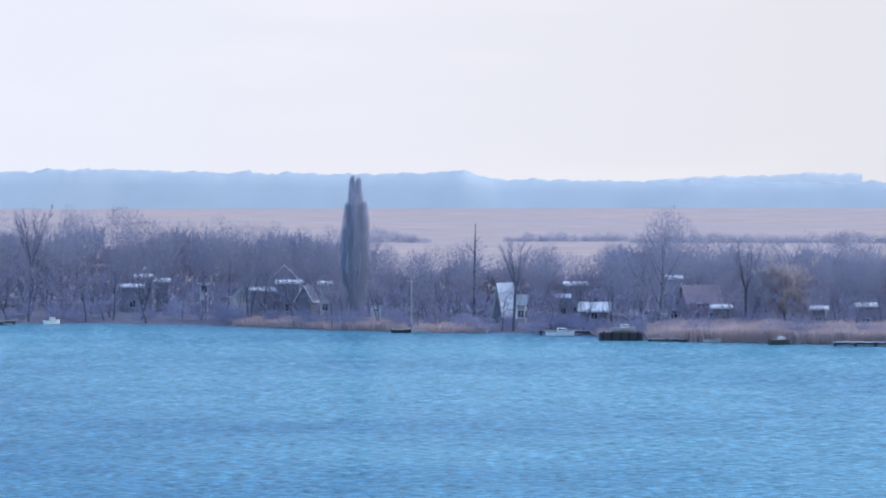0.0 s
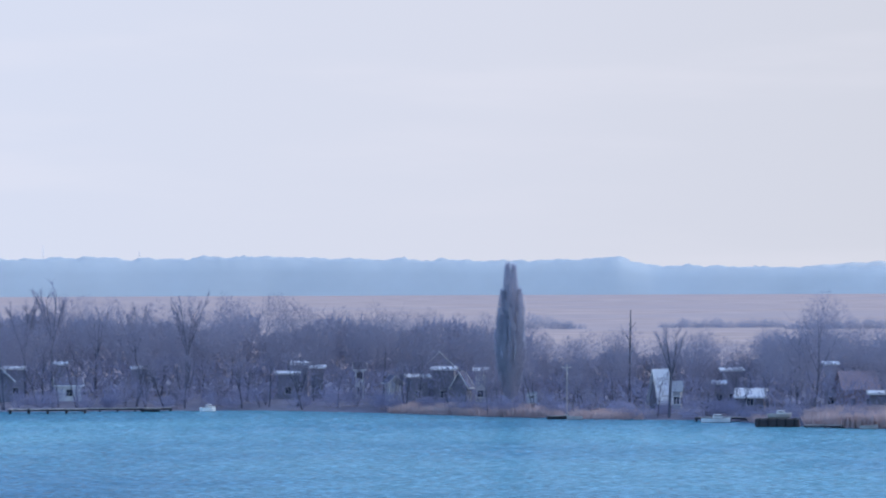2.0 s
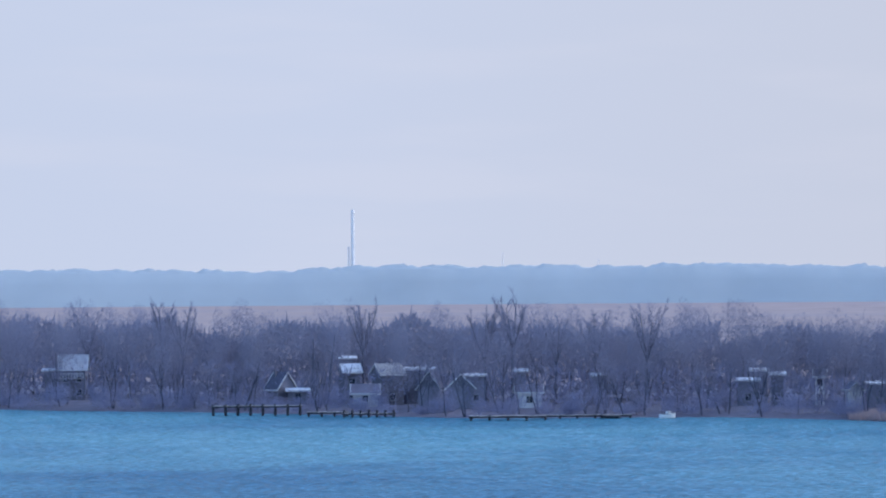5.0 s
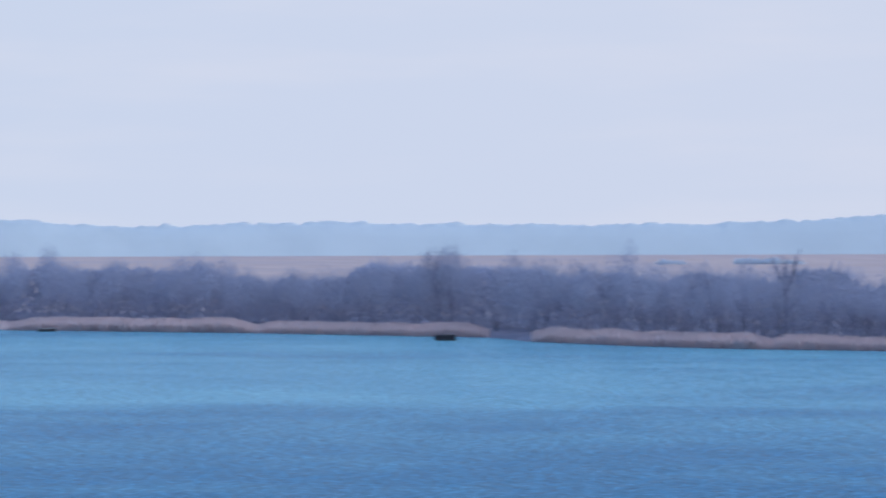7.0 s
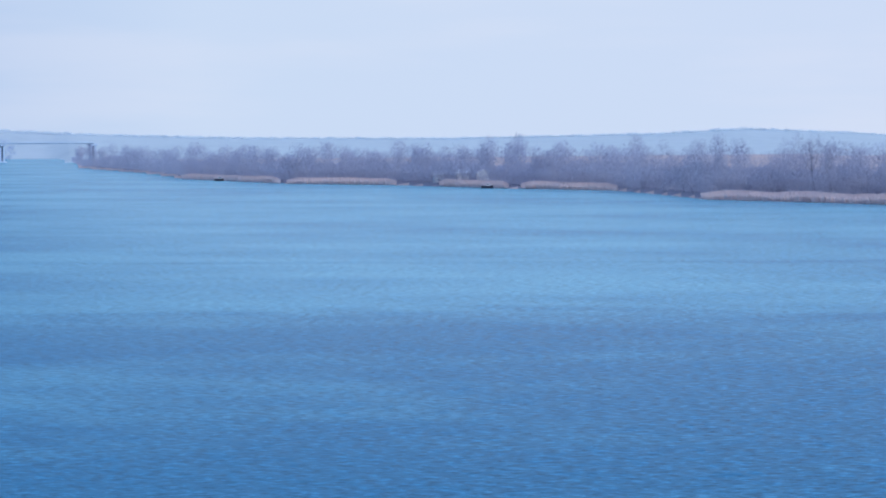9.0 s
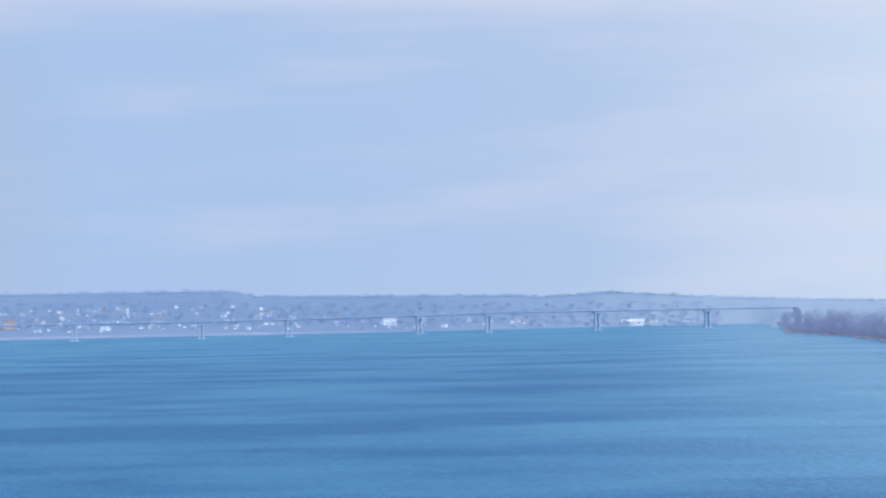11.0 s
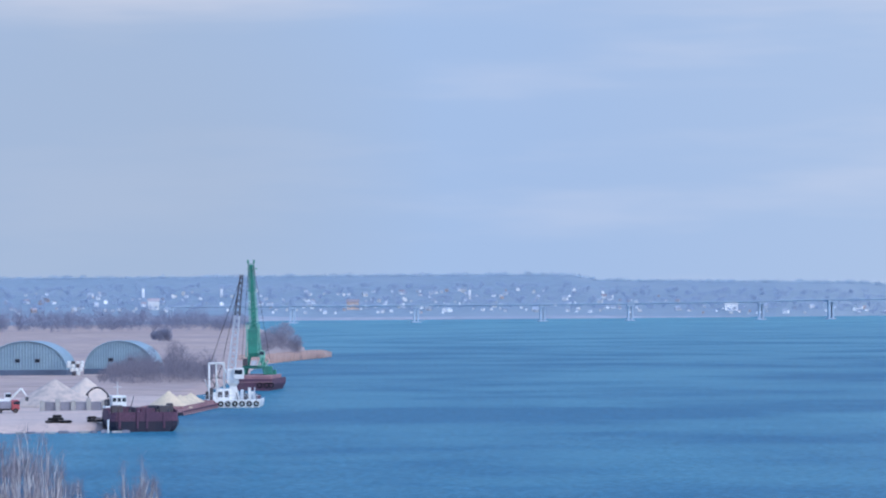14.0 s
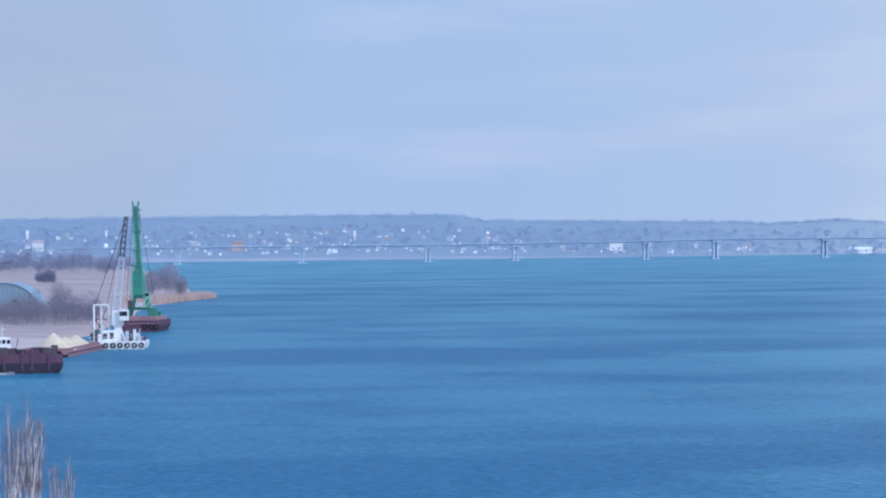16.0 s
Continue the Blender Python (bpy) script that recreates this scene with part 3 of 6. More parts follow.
def fan_tree(seed, height):
    """A tall tree with a clean stem that forks into an open fan of rising limbs."""
    r = random.Random(seed)
    wood, fine = Shape(), Shape()
    fork = height * r.uniform(0.42, 0.5)
    lean = r.uniform(-0.03, 0.03) * height
    wood.tube((0, 0, -0.3), (lean, 0, fork), 0.16, 0.12, 6, cap=False)
    n = 6
    for k in range(n):
        turn = k * 6.2832 / n + r.uniform(-0.3, 0.3)
        a = Vector((lean, 0, fork - r.uniform(0, 0.08) * height))
        span = height * r.uniform(0.09, 0.16)
        b = a + Vector((math.cos(turn) * span * 0.55, math.sin(turn) * span * 0.55, height * 0.20))
        c = b + Vector((math.cos(turn) * span * 0.5, math.sin(turn) * span * 0.5, height * r.uniform(0.16, 0.24)))
        wood.tube(a, b, 0.075, 0.05, 5, cap=False)
        wood.tube(b, c, 0.05, 0.022, 4, cap=False)
        for h in range(9):
            w = (h + r.random()) / 9
            o = a.lerp(b, 0.5 + w) if w < 0.5 else b.lerp(c, w * 2 - 1)
            side = turn + r.uniform(-1.4, 1.4)
            d = Vector((math.cos(side) * 0.5, math.sin(side) * 0.5, r.uniform(0.7, 1.2))) * height * r.uniform(0.07, 0.12)
            fine.tube(o, o + d, 0.022, 0.008, 3, cap=False)
            for _ in range(44):
                p = o + d * r.uniform(0.15, 1.05)
                e = (d.normalized() * 0.6 + Vector((r.gauss(0, 0.45), r.gauss(0, 0.45), r.uniform(0, 0.6)))) * r.uniform(0.25, 0.6)
                s = e.cross(Vector((r.gauss(0, 1), r.gauss(0, 1), r.gauss(0, 1)))).normalized() * 0.012
                fine.add([p - s, p + s, p + e], [(0, 1, 2)])
    return wood.mesh("trunk"), fine.mesh("crown")


def tree(meshes, m, label, category="tree", group="", crown=None, bark=None, name="bare_tree"):
    ob = thing(name, m, label, category, group)
    for kind, me, mat in (("trunk", meshes[0], bark or BARK), ("crown", meshes[1], crown or TWIG)):
        if me.materials and me.materials[0] is not mat:
            me = me.copy()
            me.materials.clear()
        part(kind, me, mat, ob)
    return ob


def on_bank(az, back):
    d = along(FAR_BANK, az) + back
    return d, ground_height(az, d)


rnd = random.Random(7)
BROAD = [grow(11 + i, 10.0, 2.4, 0.15, 11, 380, up=0.7, twig=0.7, width=0.02) for i in range(4)]
SLIM = [grow(31 + i, 10.0, 1.6, 0.12, 10, 300, up=1.1, twig=0.7, width=0.02) for i in range(3)]
MULTI = [grow(51 + i, 10.0, 2.0, 0.11, 6, 340, up=0.8, twig=0.7, width=0.02, stems=3) for i in range(2)]
BOLE = [grow(91 + i, 10.0, 1.7, 0.15, 6, 420, lean=0.05 * i, start=0.42, up=1.1, twig=0.7, width=0.02, stems=1 + i % 2) for i in range(4)]
SHRUB = [grow(71 + i, 4.0, 1.7, 0.05, 5, 260, start=0.05, up=0.8, twig=0.7, width=0.03, stems=3) for i in range(3)]
KINDS = [(BROAD, "grey leafless broad-crowned tree on the river bank"), (SLIM, "slim grey leafless tree in the bank thicket"),
         (MULTI, "leafless willow with several leaning stems by the water")]
first = {}


def plant(kind, i, m, label, group, name="bare_tree", crown=None, bark=None):
    key = (id(kind), i, label)
    if key in first:
        return copy_thing(first[key], m @ Matrix.Scale(1 / first[key].matrix_world.to_scale().x, 4))
    first[key] = tree(kind[i], m, label, "shrub" if name == "bare_shrub" else "tree", group, name=name, crown=crown, bark=bark)
    return first[key]


HOUSE_GAPS = [(0.93, 0.2), (1.16, 0.1), (-2.67, 0.2), (-2.27, 0.22), (-2.0, 0.14), (-1.74, 0.1), (-4.58, 0.18), (-4.39, 0.15), (-4.14, 0.12), (1.95, 0.18), (2.2, 0.24), (3.4, 0.1), (3.85, 0.3), (4.09, 0.15), (5.53, 0.12), (6.2, 0.14), (-0.99, 0.08),
              (-11.44, 0.16), (-11.19, 0.18), (-10.45, 0.18), (-10.2, 0.2), (-9.87, 0.22), (-9.45, 0.3), (-9.24, 0.16), (-8.79, 0.2), (-8.58, 0.14), (-7.81, 0.24), (-3.52, 0.06), (-3.03, 0.1), (-14.47, 0.24), (-14.84, 0.08), (-18.4, 0.26), (-18.02, 0.08), (-17.62, 0.1), (-17.15, 0.14)]


def by_house(a):
    return any(abs(a - c) < w for c, w in HOUSE_GAPS)


def bank_wood():
    az = 7.6
    while az > -53.9:
        d0 = along(FAR_BANK, az)
        reedy = az < -20 or az > 2.4
        rows = (16, 44, 74) if d0 < 1350 else (25, 70)
        for row, back in enumerate(rows):
            a = az + rnd.uniform(-0.5, 0.5) * 9 / d0 * 57.3
            d, z = on_bank(a, back + rnd.uniform(-8, 8) + (12 if reedy else 0))
            t = along(TREETOPS, a) * rnd.uniform(0.62, 0.86) * (0.8, 0.92, 0.95)[row]
            if (-1.0 < a < 2.4 and row > 1) or (row == 0 and by_house(a) and rnd.random() < 0.4):
                continue
            kind, label = KINDS[rnd.choices((0, 1, 2), (5, 3, 3 if row == 0 else 1))[0]]
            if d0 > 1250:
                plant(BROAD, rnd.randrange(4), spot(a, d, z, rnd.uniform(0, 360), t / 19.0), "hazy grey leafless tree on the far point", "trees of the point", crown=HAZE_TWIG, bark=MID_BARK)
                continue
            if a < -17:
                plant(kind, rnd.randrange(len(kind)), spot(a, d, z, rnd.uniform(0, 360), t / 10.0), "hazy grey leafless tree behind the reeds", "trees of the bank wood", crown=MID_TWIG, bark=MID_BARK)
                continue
            plant(kind, rnd.randrange(len(kind)), spot(a, d, z, rnd.uniform(0, 360), t / 10.0), label, "trees of the bank wood")
        az -= rnd.uniform(8.0, 11.0) / d0 * 57.3 * (1.7 if d0 > 1350 else 1.0)
    az = 7.4
    while az > -27:
        # dark boles at the edge of the wood
        d, z = on_bank(az, rnd.uniform(2, 9) + (14 if az < -20 or az > 2.4 else 0))
        if not (by_house(az) and rnd.random() < 0.4):
            plant(BOLE, rnd.randrange(4), spot(az, d, z, rnd.uniform(0, 360), rnd.uniform(0.75, 1.15) * along(TREETOPS, az) / 17), "slender dark leafless tree at the water's edge", "trees at the water's edge")
        az -= rnd.choice((1.3, 2.0, 3.4, 6.0, 10.0)) / along(FAR_BANK, az) * 57.3
    az = 7.5
    while az > -46:
        d0 = along(FAR_BANK, az)
        d, z = on_bank(az, rnd.uniform(4, 12) + (13 if az < -20 or az > 2.4 else 0))
        if not by_house(az) or rnd.random() < 0.35:
            plant(SHRUB, rnd.randrange(3), spot(az, d, z, rnd.uniform(0, 360), rnd.uniform(0.7, 1.35)), "leafless grey thicket shrub under the bank trees", "shrubs of the bank wood", "bare_shrub")
        az -= rnd.uniform(7.0, 13.0) / d0 * 57.3


def thicket(az0, az1, seed, backs=(20, 95), share=0.80, density=0.30, low=0.0, tops=TREETOPS, bank=FAR_BANK, mat=None, label="dense grey leafless brushwood filling the bank wood", stretch=1.0, width=0.075, power=0.75):
    """Brushwood between the trees: one cloud of branches over a stretch of the bank."""
    r = np.random.RandomState(seed)
    length = abs(az0 - az1) * along(bank, (az0 + az1) / 2) / 57.3 * stretch
    n = int(length * (backs[1] - backs[0]) * density * 9)
    az, back = r.uniform(az1, az0, n), r.uniform(*backs, n)
    if bank is FAR_BANK and backs[0] < 40:
        house = np.zeros(n, bool)
        for c, w in HOUSE_GAPS:
            house |= np.abs(az - c) < w
        keep = ~(house & (back < 40) & (r.random_sample(n) < 0.34))
        az, back = az[keep], back[keep]
        n = len(az)
    grid = np.arange(min(az0, az1) - 0.1, max(az0, az1) + 0.1, 0.01)
    reach = along(bank, (az0 + az1) / 2) / 57.3
    wave = np.array([0.84 + 0.26 * noise.noise((g * reach / 16, 3.0, seed)) + 0.16 * noise.noise((g * reach / 6, 8.0, 5)) for g in grid])
    xs, ys = zip(*sorted(bank))
    tx, ty = zip(*sorted(tops))
    dd = np.interp(az, xs, ys) + back
    top = (np.interp(az, tx, ty) - 1) * share * np.interp(az + (back % 7) * 0.3 / reach, grid, wave)
    z = np.clip(back * 0.08, 0.0, 1.0) + top * r.random_sample(n) ** power
    a = np.radians(az)
    p = np.stack([dd * np.sin(a), dd * np.cos(a), z], 1)
    e = np.stack([r.normal(0, 0.45, n), r.normal(0, 0.45, n), r.normal(0.6, 0.5, n)], 1) * r.uniform(0.8, 2.0, n)[:, None]
    w = np.cross(e, r.normal(0, 1, (n, 3)) * (1, 1, 0.5))
    w *= width / np.maximum(1e-6, np.linalg.norm(w, axis=1))[:, None]
    verts = np.stack([p - w, p + w, p + e], 1).reshape(-1, 3)
    me = bpy.data.meshes.new("thicket")
    me.from_pydata(verts.tolist(), [], np.arange(3 * n).reshape(-1, 3).tolist())
    return tagged(part("thicket", me, mat or TWIG), label, "thicket", kind="stuff")


def crowns(az0, az1, seed, rows, each, tops=TREETOPS, bank=FAR_BANK, mat=None, share=(0.74, 1.0), apart=5.0, radius=(2.6, 4.8), tall=(0.30, 0.44), width=0.03, size=1.0, base=None, name="thicket", category="thicket", label="soft grey leafless crowns of the bank wood", most=0.25, wave=0.15):
    """The fine branching of many crowns: rounded clouds of short twigs that point outwards."""
    r = np.random.RandomState(seed)
    xs, ys = zip(*sorted(bank))
    tx, ty = zip(*sorted(tops))
    mid = np.interp((az0 + az1) / 2, xs, ys)
    per = max(1, int(abs(az0 - az1) / 57.3 * mid / apart))
    ca, cb = [], []
    for back in rows:
        ca.append(az1 + (az0 - az1) * (np.arange(per) + r.uniform(0, 1, per)) / per)
        cb.append(back + r.uniform(-6, 6, per) * min(1.0, back / 10))
    ca, cb = np.concatenate(ca), np.concatenate(cb)
    if bank is FAR_BANK:
        house = np.zeros(len(ca), bool)
        for c, w in HOUSE_GAPS:
            house |= np.abs(ca - c) < w * 0.7
        keep = ~(house & (cb < 26) & (r.random_sample(len(ca)) < most))
        ca, cb = ca[keep], cb[keep]
    m = len(ca)
    top = np.interp(ca, tx, ty) * r.uniform(*share, m)
    top *= np.array([1 + wave * (1.3 * noise.noise((a * mid / 900, 4.0, seed)) + 0.6 * noise.noise((a * mid / 350, 9.0, seed))) for a in ca])
    rad = r.uniform(*radius, m)
    rz = top * r.uniform(*tall, m)
    n = m * each
    k = np.repeat(np.arange(m), each)
    u = r.normal(0, 1, (n, 3))
    u /= np.linalg.norm(u, axis=1)[:, None]
    q = r.random_sample(n) ** 0.34
    dd = np.interp(ca, xs, ys) + cb
    a = np.radians(ca)
    foot = np.clip(cb * 0.05, 0, 1.5) if base is None else np.array([ground_height(i, j) for i, j in zip(ca, dd)]) if base == "ground" else np.array([base] * m)
    centre = np.stack([dd * np.sin(a), dd * np.cos(a), foot + top - rz], 1)
    p = centre[k] + u * q[:, None] * np.stack([rad, rad, rz], 1)[k]
    p[:, 2] = np.maximum(p[:, 2], foot[k])
    e = (u * 0.25 + r.normal(0, 0.55, (n, 3)) + (0, 0, 0.2)) * (size * r.uniform(0.5, 1.15, n))[:, None]
    w = np.cross(u + (0, 0, 0.35) + r.normal(0, 0.16, (n, 3)), e)
    w *= width / np.maximum(1e-6, np.linalg.norm(w, axis=1))[:, None]
    verts, faces = np.stack([p - w, p + w, p + e], 1).reshape(-1, 3).tolist(), np.arange(3 * n).reshape(-1, 3).tolist()
    me = bpy.data.meshes.new(name)
    me.from_pydata(verts, [], faces)
    return tagged(part(name, me, mat or TWIG), label, category, kind="stuff")


bank_wood()
for k, (a0, a1) in enumerate(((8, 2.4), (2.4, -1), (-1, -5), (-5, -9), (-9, -13), (-13, -17), (-17, -21), (-21, -26), (-26, -31), (-31, -36), (-36, -41))):
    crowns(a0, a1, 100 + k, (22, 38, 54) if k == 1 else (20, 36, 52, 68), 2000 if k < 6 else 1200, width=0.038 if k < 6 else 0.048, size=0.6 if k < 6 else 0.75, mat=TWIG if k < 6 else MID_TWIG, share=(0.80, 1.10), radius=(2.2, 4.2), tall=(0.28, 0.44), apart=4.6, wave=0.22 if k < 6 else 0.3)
    thicket(a0, a1, 170 + k, backs=(16, 58), share=0.5, density=0.2, width=0.09, power=1.0, mat=SHADE_TWIG if k < 6 else TWIG)
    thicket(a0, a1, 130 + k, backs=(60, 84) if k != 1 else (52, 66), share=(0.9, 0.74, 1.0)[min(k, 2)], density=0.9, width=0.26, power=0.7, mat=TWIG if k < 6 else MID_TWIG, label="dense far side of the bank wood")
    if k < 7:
        crowns(a0, a1, 150 + k, (3, 9), 560, size=0.75, mat=SHADE_TWIG if k < 6 else TWIG, share=(0.10, 0.30), apart=3.6, radius=(1.4, 2.6), tall=(0.4, 0.5), width=0.035, most=0.25, label="fine grey undergrowth along the water")
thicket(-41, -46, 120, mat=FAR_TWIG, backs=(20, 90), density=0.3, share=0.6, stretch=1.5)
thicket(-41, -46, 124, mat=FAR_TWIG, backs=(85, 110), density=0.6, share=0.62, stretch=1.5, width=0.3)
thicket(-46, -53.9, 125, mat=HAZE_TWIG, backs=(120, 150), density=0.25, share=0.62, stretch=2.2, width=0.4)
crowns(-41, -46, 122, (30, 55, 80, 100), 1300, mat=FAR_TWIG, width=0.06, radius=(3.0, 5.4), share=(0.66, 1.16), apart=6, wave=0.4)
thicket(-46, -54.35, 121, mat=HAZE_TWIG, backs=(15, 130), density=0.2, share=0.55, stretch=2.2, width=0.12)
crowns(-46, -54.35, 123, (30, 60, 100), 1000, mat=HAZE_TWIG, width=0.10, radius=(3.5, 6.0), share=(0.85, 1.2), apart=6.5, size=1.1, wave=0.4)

# trees that stand out by themselves
d, z = on_bank(-1.3, 14)
tree(lombardy(5, 25.0), spot(-1.3, d, z), "tall columnar leafless poplar rising over the bank wood", "tree", crown=PALE_TWIG, bark=POPLAR_BARK, name="lombardy_poplar")
TALL = [fan_tree(201 + i, 10.0) for i in range(4)]
for i, (a, back, top) in enumerate(((-6.03, 40, 21.5), (-8.03, 45, 22.3), (-8.41, 45, 20.8), (-13.19, 50, 21.8), (-12.87, 50, 21.5), (-10.24, 45, 20.8), (-6.8, 42, 19.8), (1.03, 3, 16.0),
                                    (4.45, 22, 16.3), (-23.0, 50, 19.8), (-14.3, 55, 20.5), (-7.4, 40, 18.5))):
    d, z = on_bank(a, back)
    plant(TALL, i % 4, spot(a, d, z, i * 77, (top - z) / 9.9), "tall bare tree with open forked crown above the wood", "tall trees of the bank wood")
for a, back, top in ((3.17, 24, 18.6), (2.9, 30, 16.0), (-28.1, 45, 21.5), (-27.9, 50, 20.0), (-43.45, 60, 22.0), (-43.2, 60, 20.5), (-41.2, 50, 19.5)):
    d, z = on_bank(a, back)
    plant(BROAD, 1, spot(a, d, z, a * 50, (top - z) / 9.9), "tall dense leafless tree above the wood", "tall trees of the bank wood")
d, z = on_bank(5.03, 19)
tree(grow(301, 10.4, 4.6, 0.22, 16, 11000, start=0.12, up=0.7, twig=0.9, width=0.03), spot(5.03, d, z), "broad willow with hanging golden-brown twigs", "tree", crown=GOLD_TWIG, name="golden_willow")


def snag(a, back, top, leanto):
    d, z = on_bank(a, back)
    ob = thing("dead_tree", spot(a, d, z), "broken dead trunk with bare stubs", "tree", "dead trunks")
    s = Shape()
    h = top - z
    s.tube((0, 0, -0.3), (leanto * 0.4, 0, h * 0.5), 0.26, 0.2, 6, cap=False)
    s.tube((leanto * 0.4, 0, h * 0.5), (leanto, 0, h), 0.2, 0.06, 6)
    part("trunk", s, BARK, ob)
    for k, (q, r) in enumerate(((0.55, 1.4), (0.68, -1.1), (0.8, 0.9))):
        b = Shape()
        b.tube((leanto * q, 0, h * q), (leanto * q + r, 0.3, h * q + abs(r) * 1.3), 0.09, 0.03, 5)
        part("branch_stub", b, BARK, ob)


for row in ((0.45, 30, 17.6, 0.3), (-10.97, 26, 13.5, 0.1), (-10.75, 26, 14.5, 1.4), (-20.2, 60, 20.0, 0.2), (-38.6, 60, 19.5, 0.1)):
    snag(*row)


def reeds(az0, az1, high, depth, seed, bank=FAR_BANK, front=0.0, label="bed of dry buff reeds along the waterline", wide=0.16, per=5.0):
    r = random.Random(seed)
    s = Shape()
    length = abs(az0 - az1) * along(bank, (az0 + az1) / 2) / 57.3 * (1.0 if bank is FAR_BANK and az0 > -44 else 1.6)
    for _ in range(int(min(6500, length * depth * per))):
        az = r.uniform(az0, az1)
        back = r.random() ** 1.3 * depth
        end = min(abs(az - az0), abs(az - az1)) / max(1e-6, abs(az0 - az1))
        dd = along(bank, az) + front + back
        h = high * r.uniform(0.86, 1.0) * (0.86 + 0.25 * noise.noise((az * 2.0, 1.5, seed))) * min(1.0, 0.45 + end * 6)
        a = radians(az)
        x, y = dd * math.sin(a), dd * math.cos(a)
        turn = r.uniform(0, 3.14)
        w = wide * r.uniform(0.6, 1.2)
        c, n = math.cos(turn) * w, math.sin(turn) * w
        z0 = max(-0.2, ground_height(az, dd)) - 0.1 if bank is FAR_BANK else -0.1
        tipx, tipy = r.gauss(0, 0.25), r.gauss(0, 0.25)
        s.add([(x - c, y - n, z0), (x + c, y + n, z0), (x + c * 0.7 + tipx, y + n * 0.7 + tipy, z0 + h * 0.8), (x + tipx * 1.5, y + tipy * 1.5, z0 + h), (x - c * 0.7 + tipx, y - n * 0.7 + tipy, z0 + h * 0.8)], [(0, 1, 2, 3, 4)])
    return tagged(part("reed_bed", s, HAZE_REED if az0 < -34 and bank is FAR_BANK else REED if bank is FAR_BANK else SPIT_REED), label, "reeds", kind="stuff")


for k, (a0, a1, high, depth) in enumerate(((7.2, 3.0, 3.0, 14), (2.9, 2.2, 1.3, 6), (0.65, -0.42, 1.6, 8), (-0.5, -1.65, 1.8, 9), (-1.65, -3.1, 1.8, 9), (-18.55, -20.65, 2.7, 12), (-20.95, -23.2, 2.4, 14), (-23.2, -26.72, 2.7, 16),
                                           (-27.35, -30.8, 2.5, 16), (-30.8, -34.4, 2.7, 18), (-34.4, -38.9, 2.7, 20), (-38.9, -41.25, 2.4, 18), (-41.7, -45.1, 2.7, 30), (-46.35, -47.75, 2.6, 40), (-47.95, -48.95, 2.8, 40), (-49.6, -51.2, 2.4, 40), (-51.3, -52.75, 2.5, 40))):
    reeds(a0, a1, high, depth, 400 + k, wide=0.09 if a0 > -20 else 0.15 if a0 > -30 else 0.2 if a0 > -36 else 0.32, per=11.0 if a0 > -20 else 6.5 if a0 > -36 else 3.5)


# ---- distance ----
def canopy(name, label, mat, az0, az1, dist, tops, rows=3, gap=45.0, step=3.0, rough=1.0, seed=1, base=None):
    """The closed canopy of far woods: overlapping uneven rows of crowns, each sloped in front to catch more sky light.
    """
    s = Shape()
    for row in range(rows):
        loops = []
        n = int(abs(az1 - az0) * dist / 57.3 / step)
        for i in range(n + 1):
            az = az0 + (az1 - az0) * i / n
            a = radians(az)
            x = i * step
            t = along(tops, az) * (1 - 0.05 * (rows - 1 - row))
            t += rough * (1.0 * noise.noise((x / 50, row * 7.3, seed)) + 1.7 * noise.noise((x / 16, row * 3.1, seed + 2)) + 1.2 * noise.noise((x / 6.5, row, seed + 4)) + 0.8 * noise.noise((x / 2.6, row, seed + 6)))
            dd = dist + row * gap + 2 * noise.noise((x / 60, row * 2.0, seed + 9))
            z0 = (ground_height(az, dd) if base is None else base) - 1.5
            h = t - z0
            even = along(tops, az) - z0
            bulge = 3.0
            loops.append([((dd + o) * math.sin(a), (dd + o) * math.cos(a), z0 + (h if q > 0.93 else even) * q) for o, q in ((-13 * bulge, 0), (-10 * bulge, 0.3), (-6.5 * bulge, 0.62), (-2.6 * bulge, 0.9), (1.5, 1.0), (9, 0.96), (14, 0.5))])
        s.rings(loops, cap=False, closed=False)
    return tagged(part(name, s, mat, smooth=True), label, "woodland", kind="stuff")


FOREST_TOPS = [(12, 28), (6.4, 28), (3.4, 28.5), (0.8, 29.5), (0.3, 37), (-1.2, 34.5), (-3.2, 36.5), (-5.3, 39), (-6.5, 37), (-9.8, 38.5), (-11.5, 35), (-15.2, 37),
               (-17.2, 35), (-21.1, 33), (-21.4, 38), (-23.1, 33.5), (-24, 31), (-27.9, 31), (-30, 33), (-32.7, 30), (-34.3, 36), (-36.8, 33.5), (-38.8, 33), (-40, 29.5), (-41.5, 23), (-42.4, 14), (-43.2, 6)]
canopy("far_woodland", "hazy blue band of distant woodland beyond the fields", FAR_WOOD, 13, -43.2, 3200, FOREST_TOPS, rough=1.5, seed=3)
# paler still: more haze painted in for the strip behind
PALE_WOOD = material("hazed_farthest_woodland", (0.60, 0.60, 0.56), 0.95, 0.004, 0.05, stain=(0.62, 0.62, 0.58))
canopy("far_woodland", "strip of the farthest woodland in a colour paled for haze", PALE_WOOD, 6.15, 2.9, 4300, [(7, 38), (6.1, 38), (5.3, 38.5), (4.9, 36), (4.0, 35), (3.3, 32), (2.9, 26)], rows=1, rough=1.2, seed=8, base=0.0)


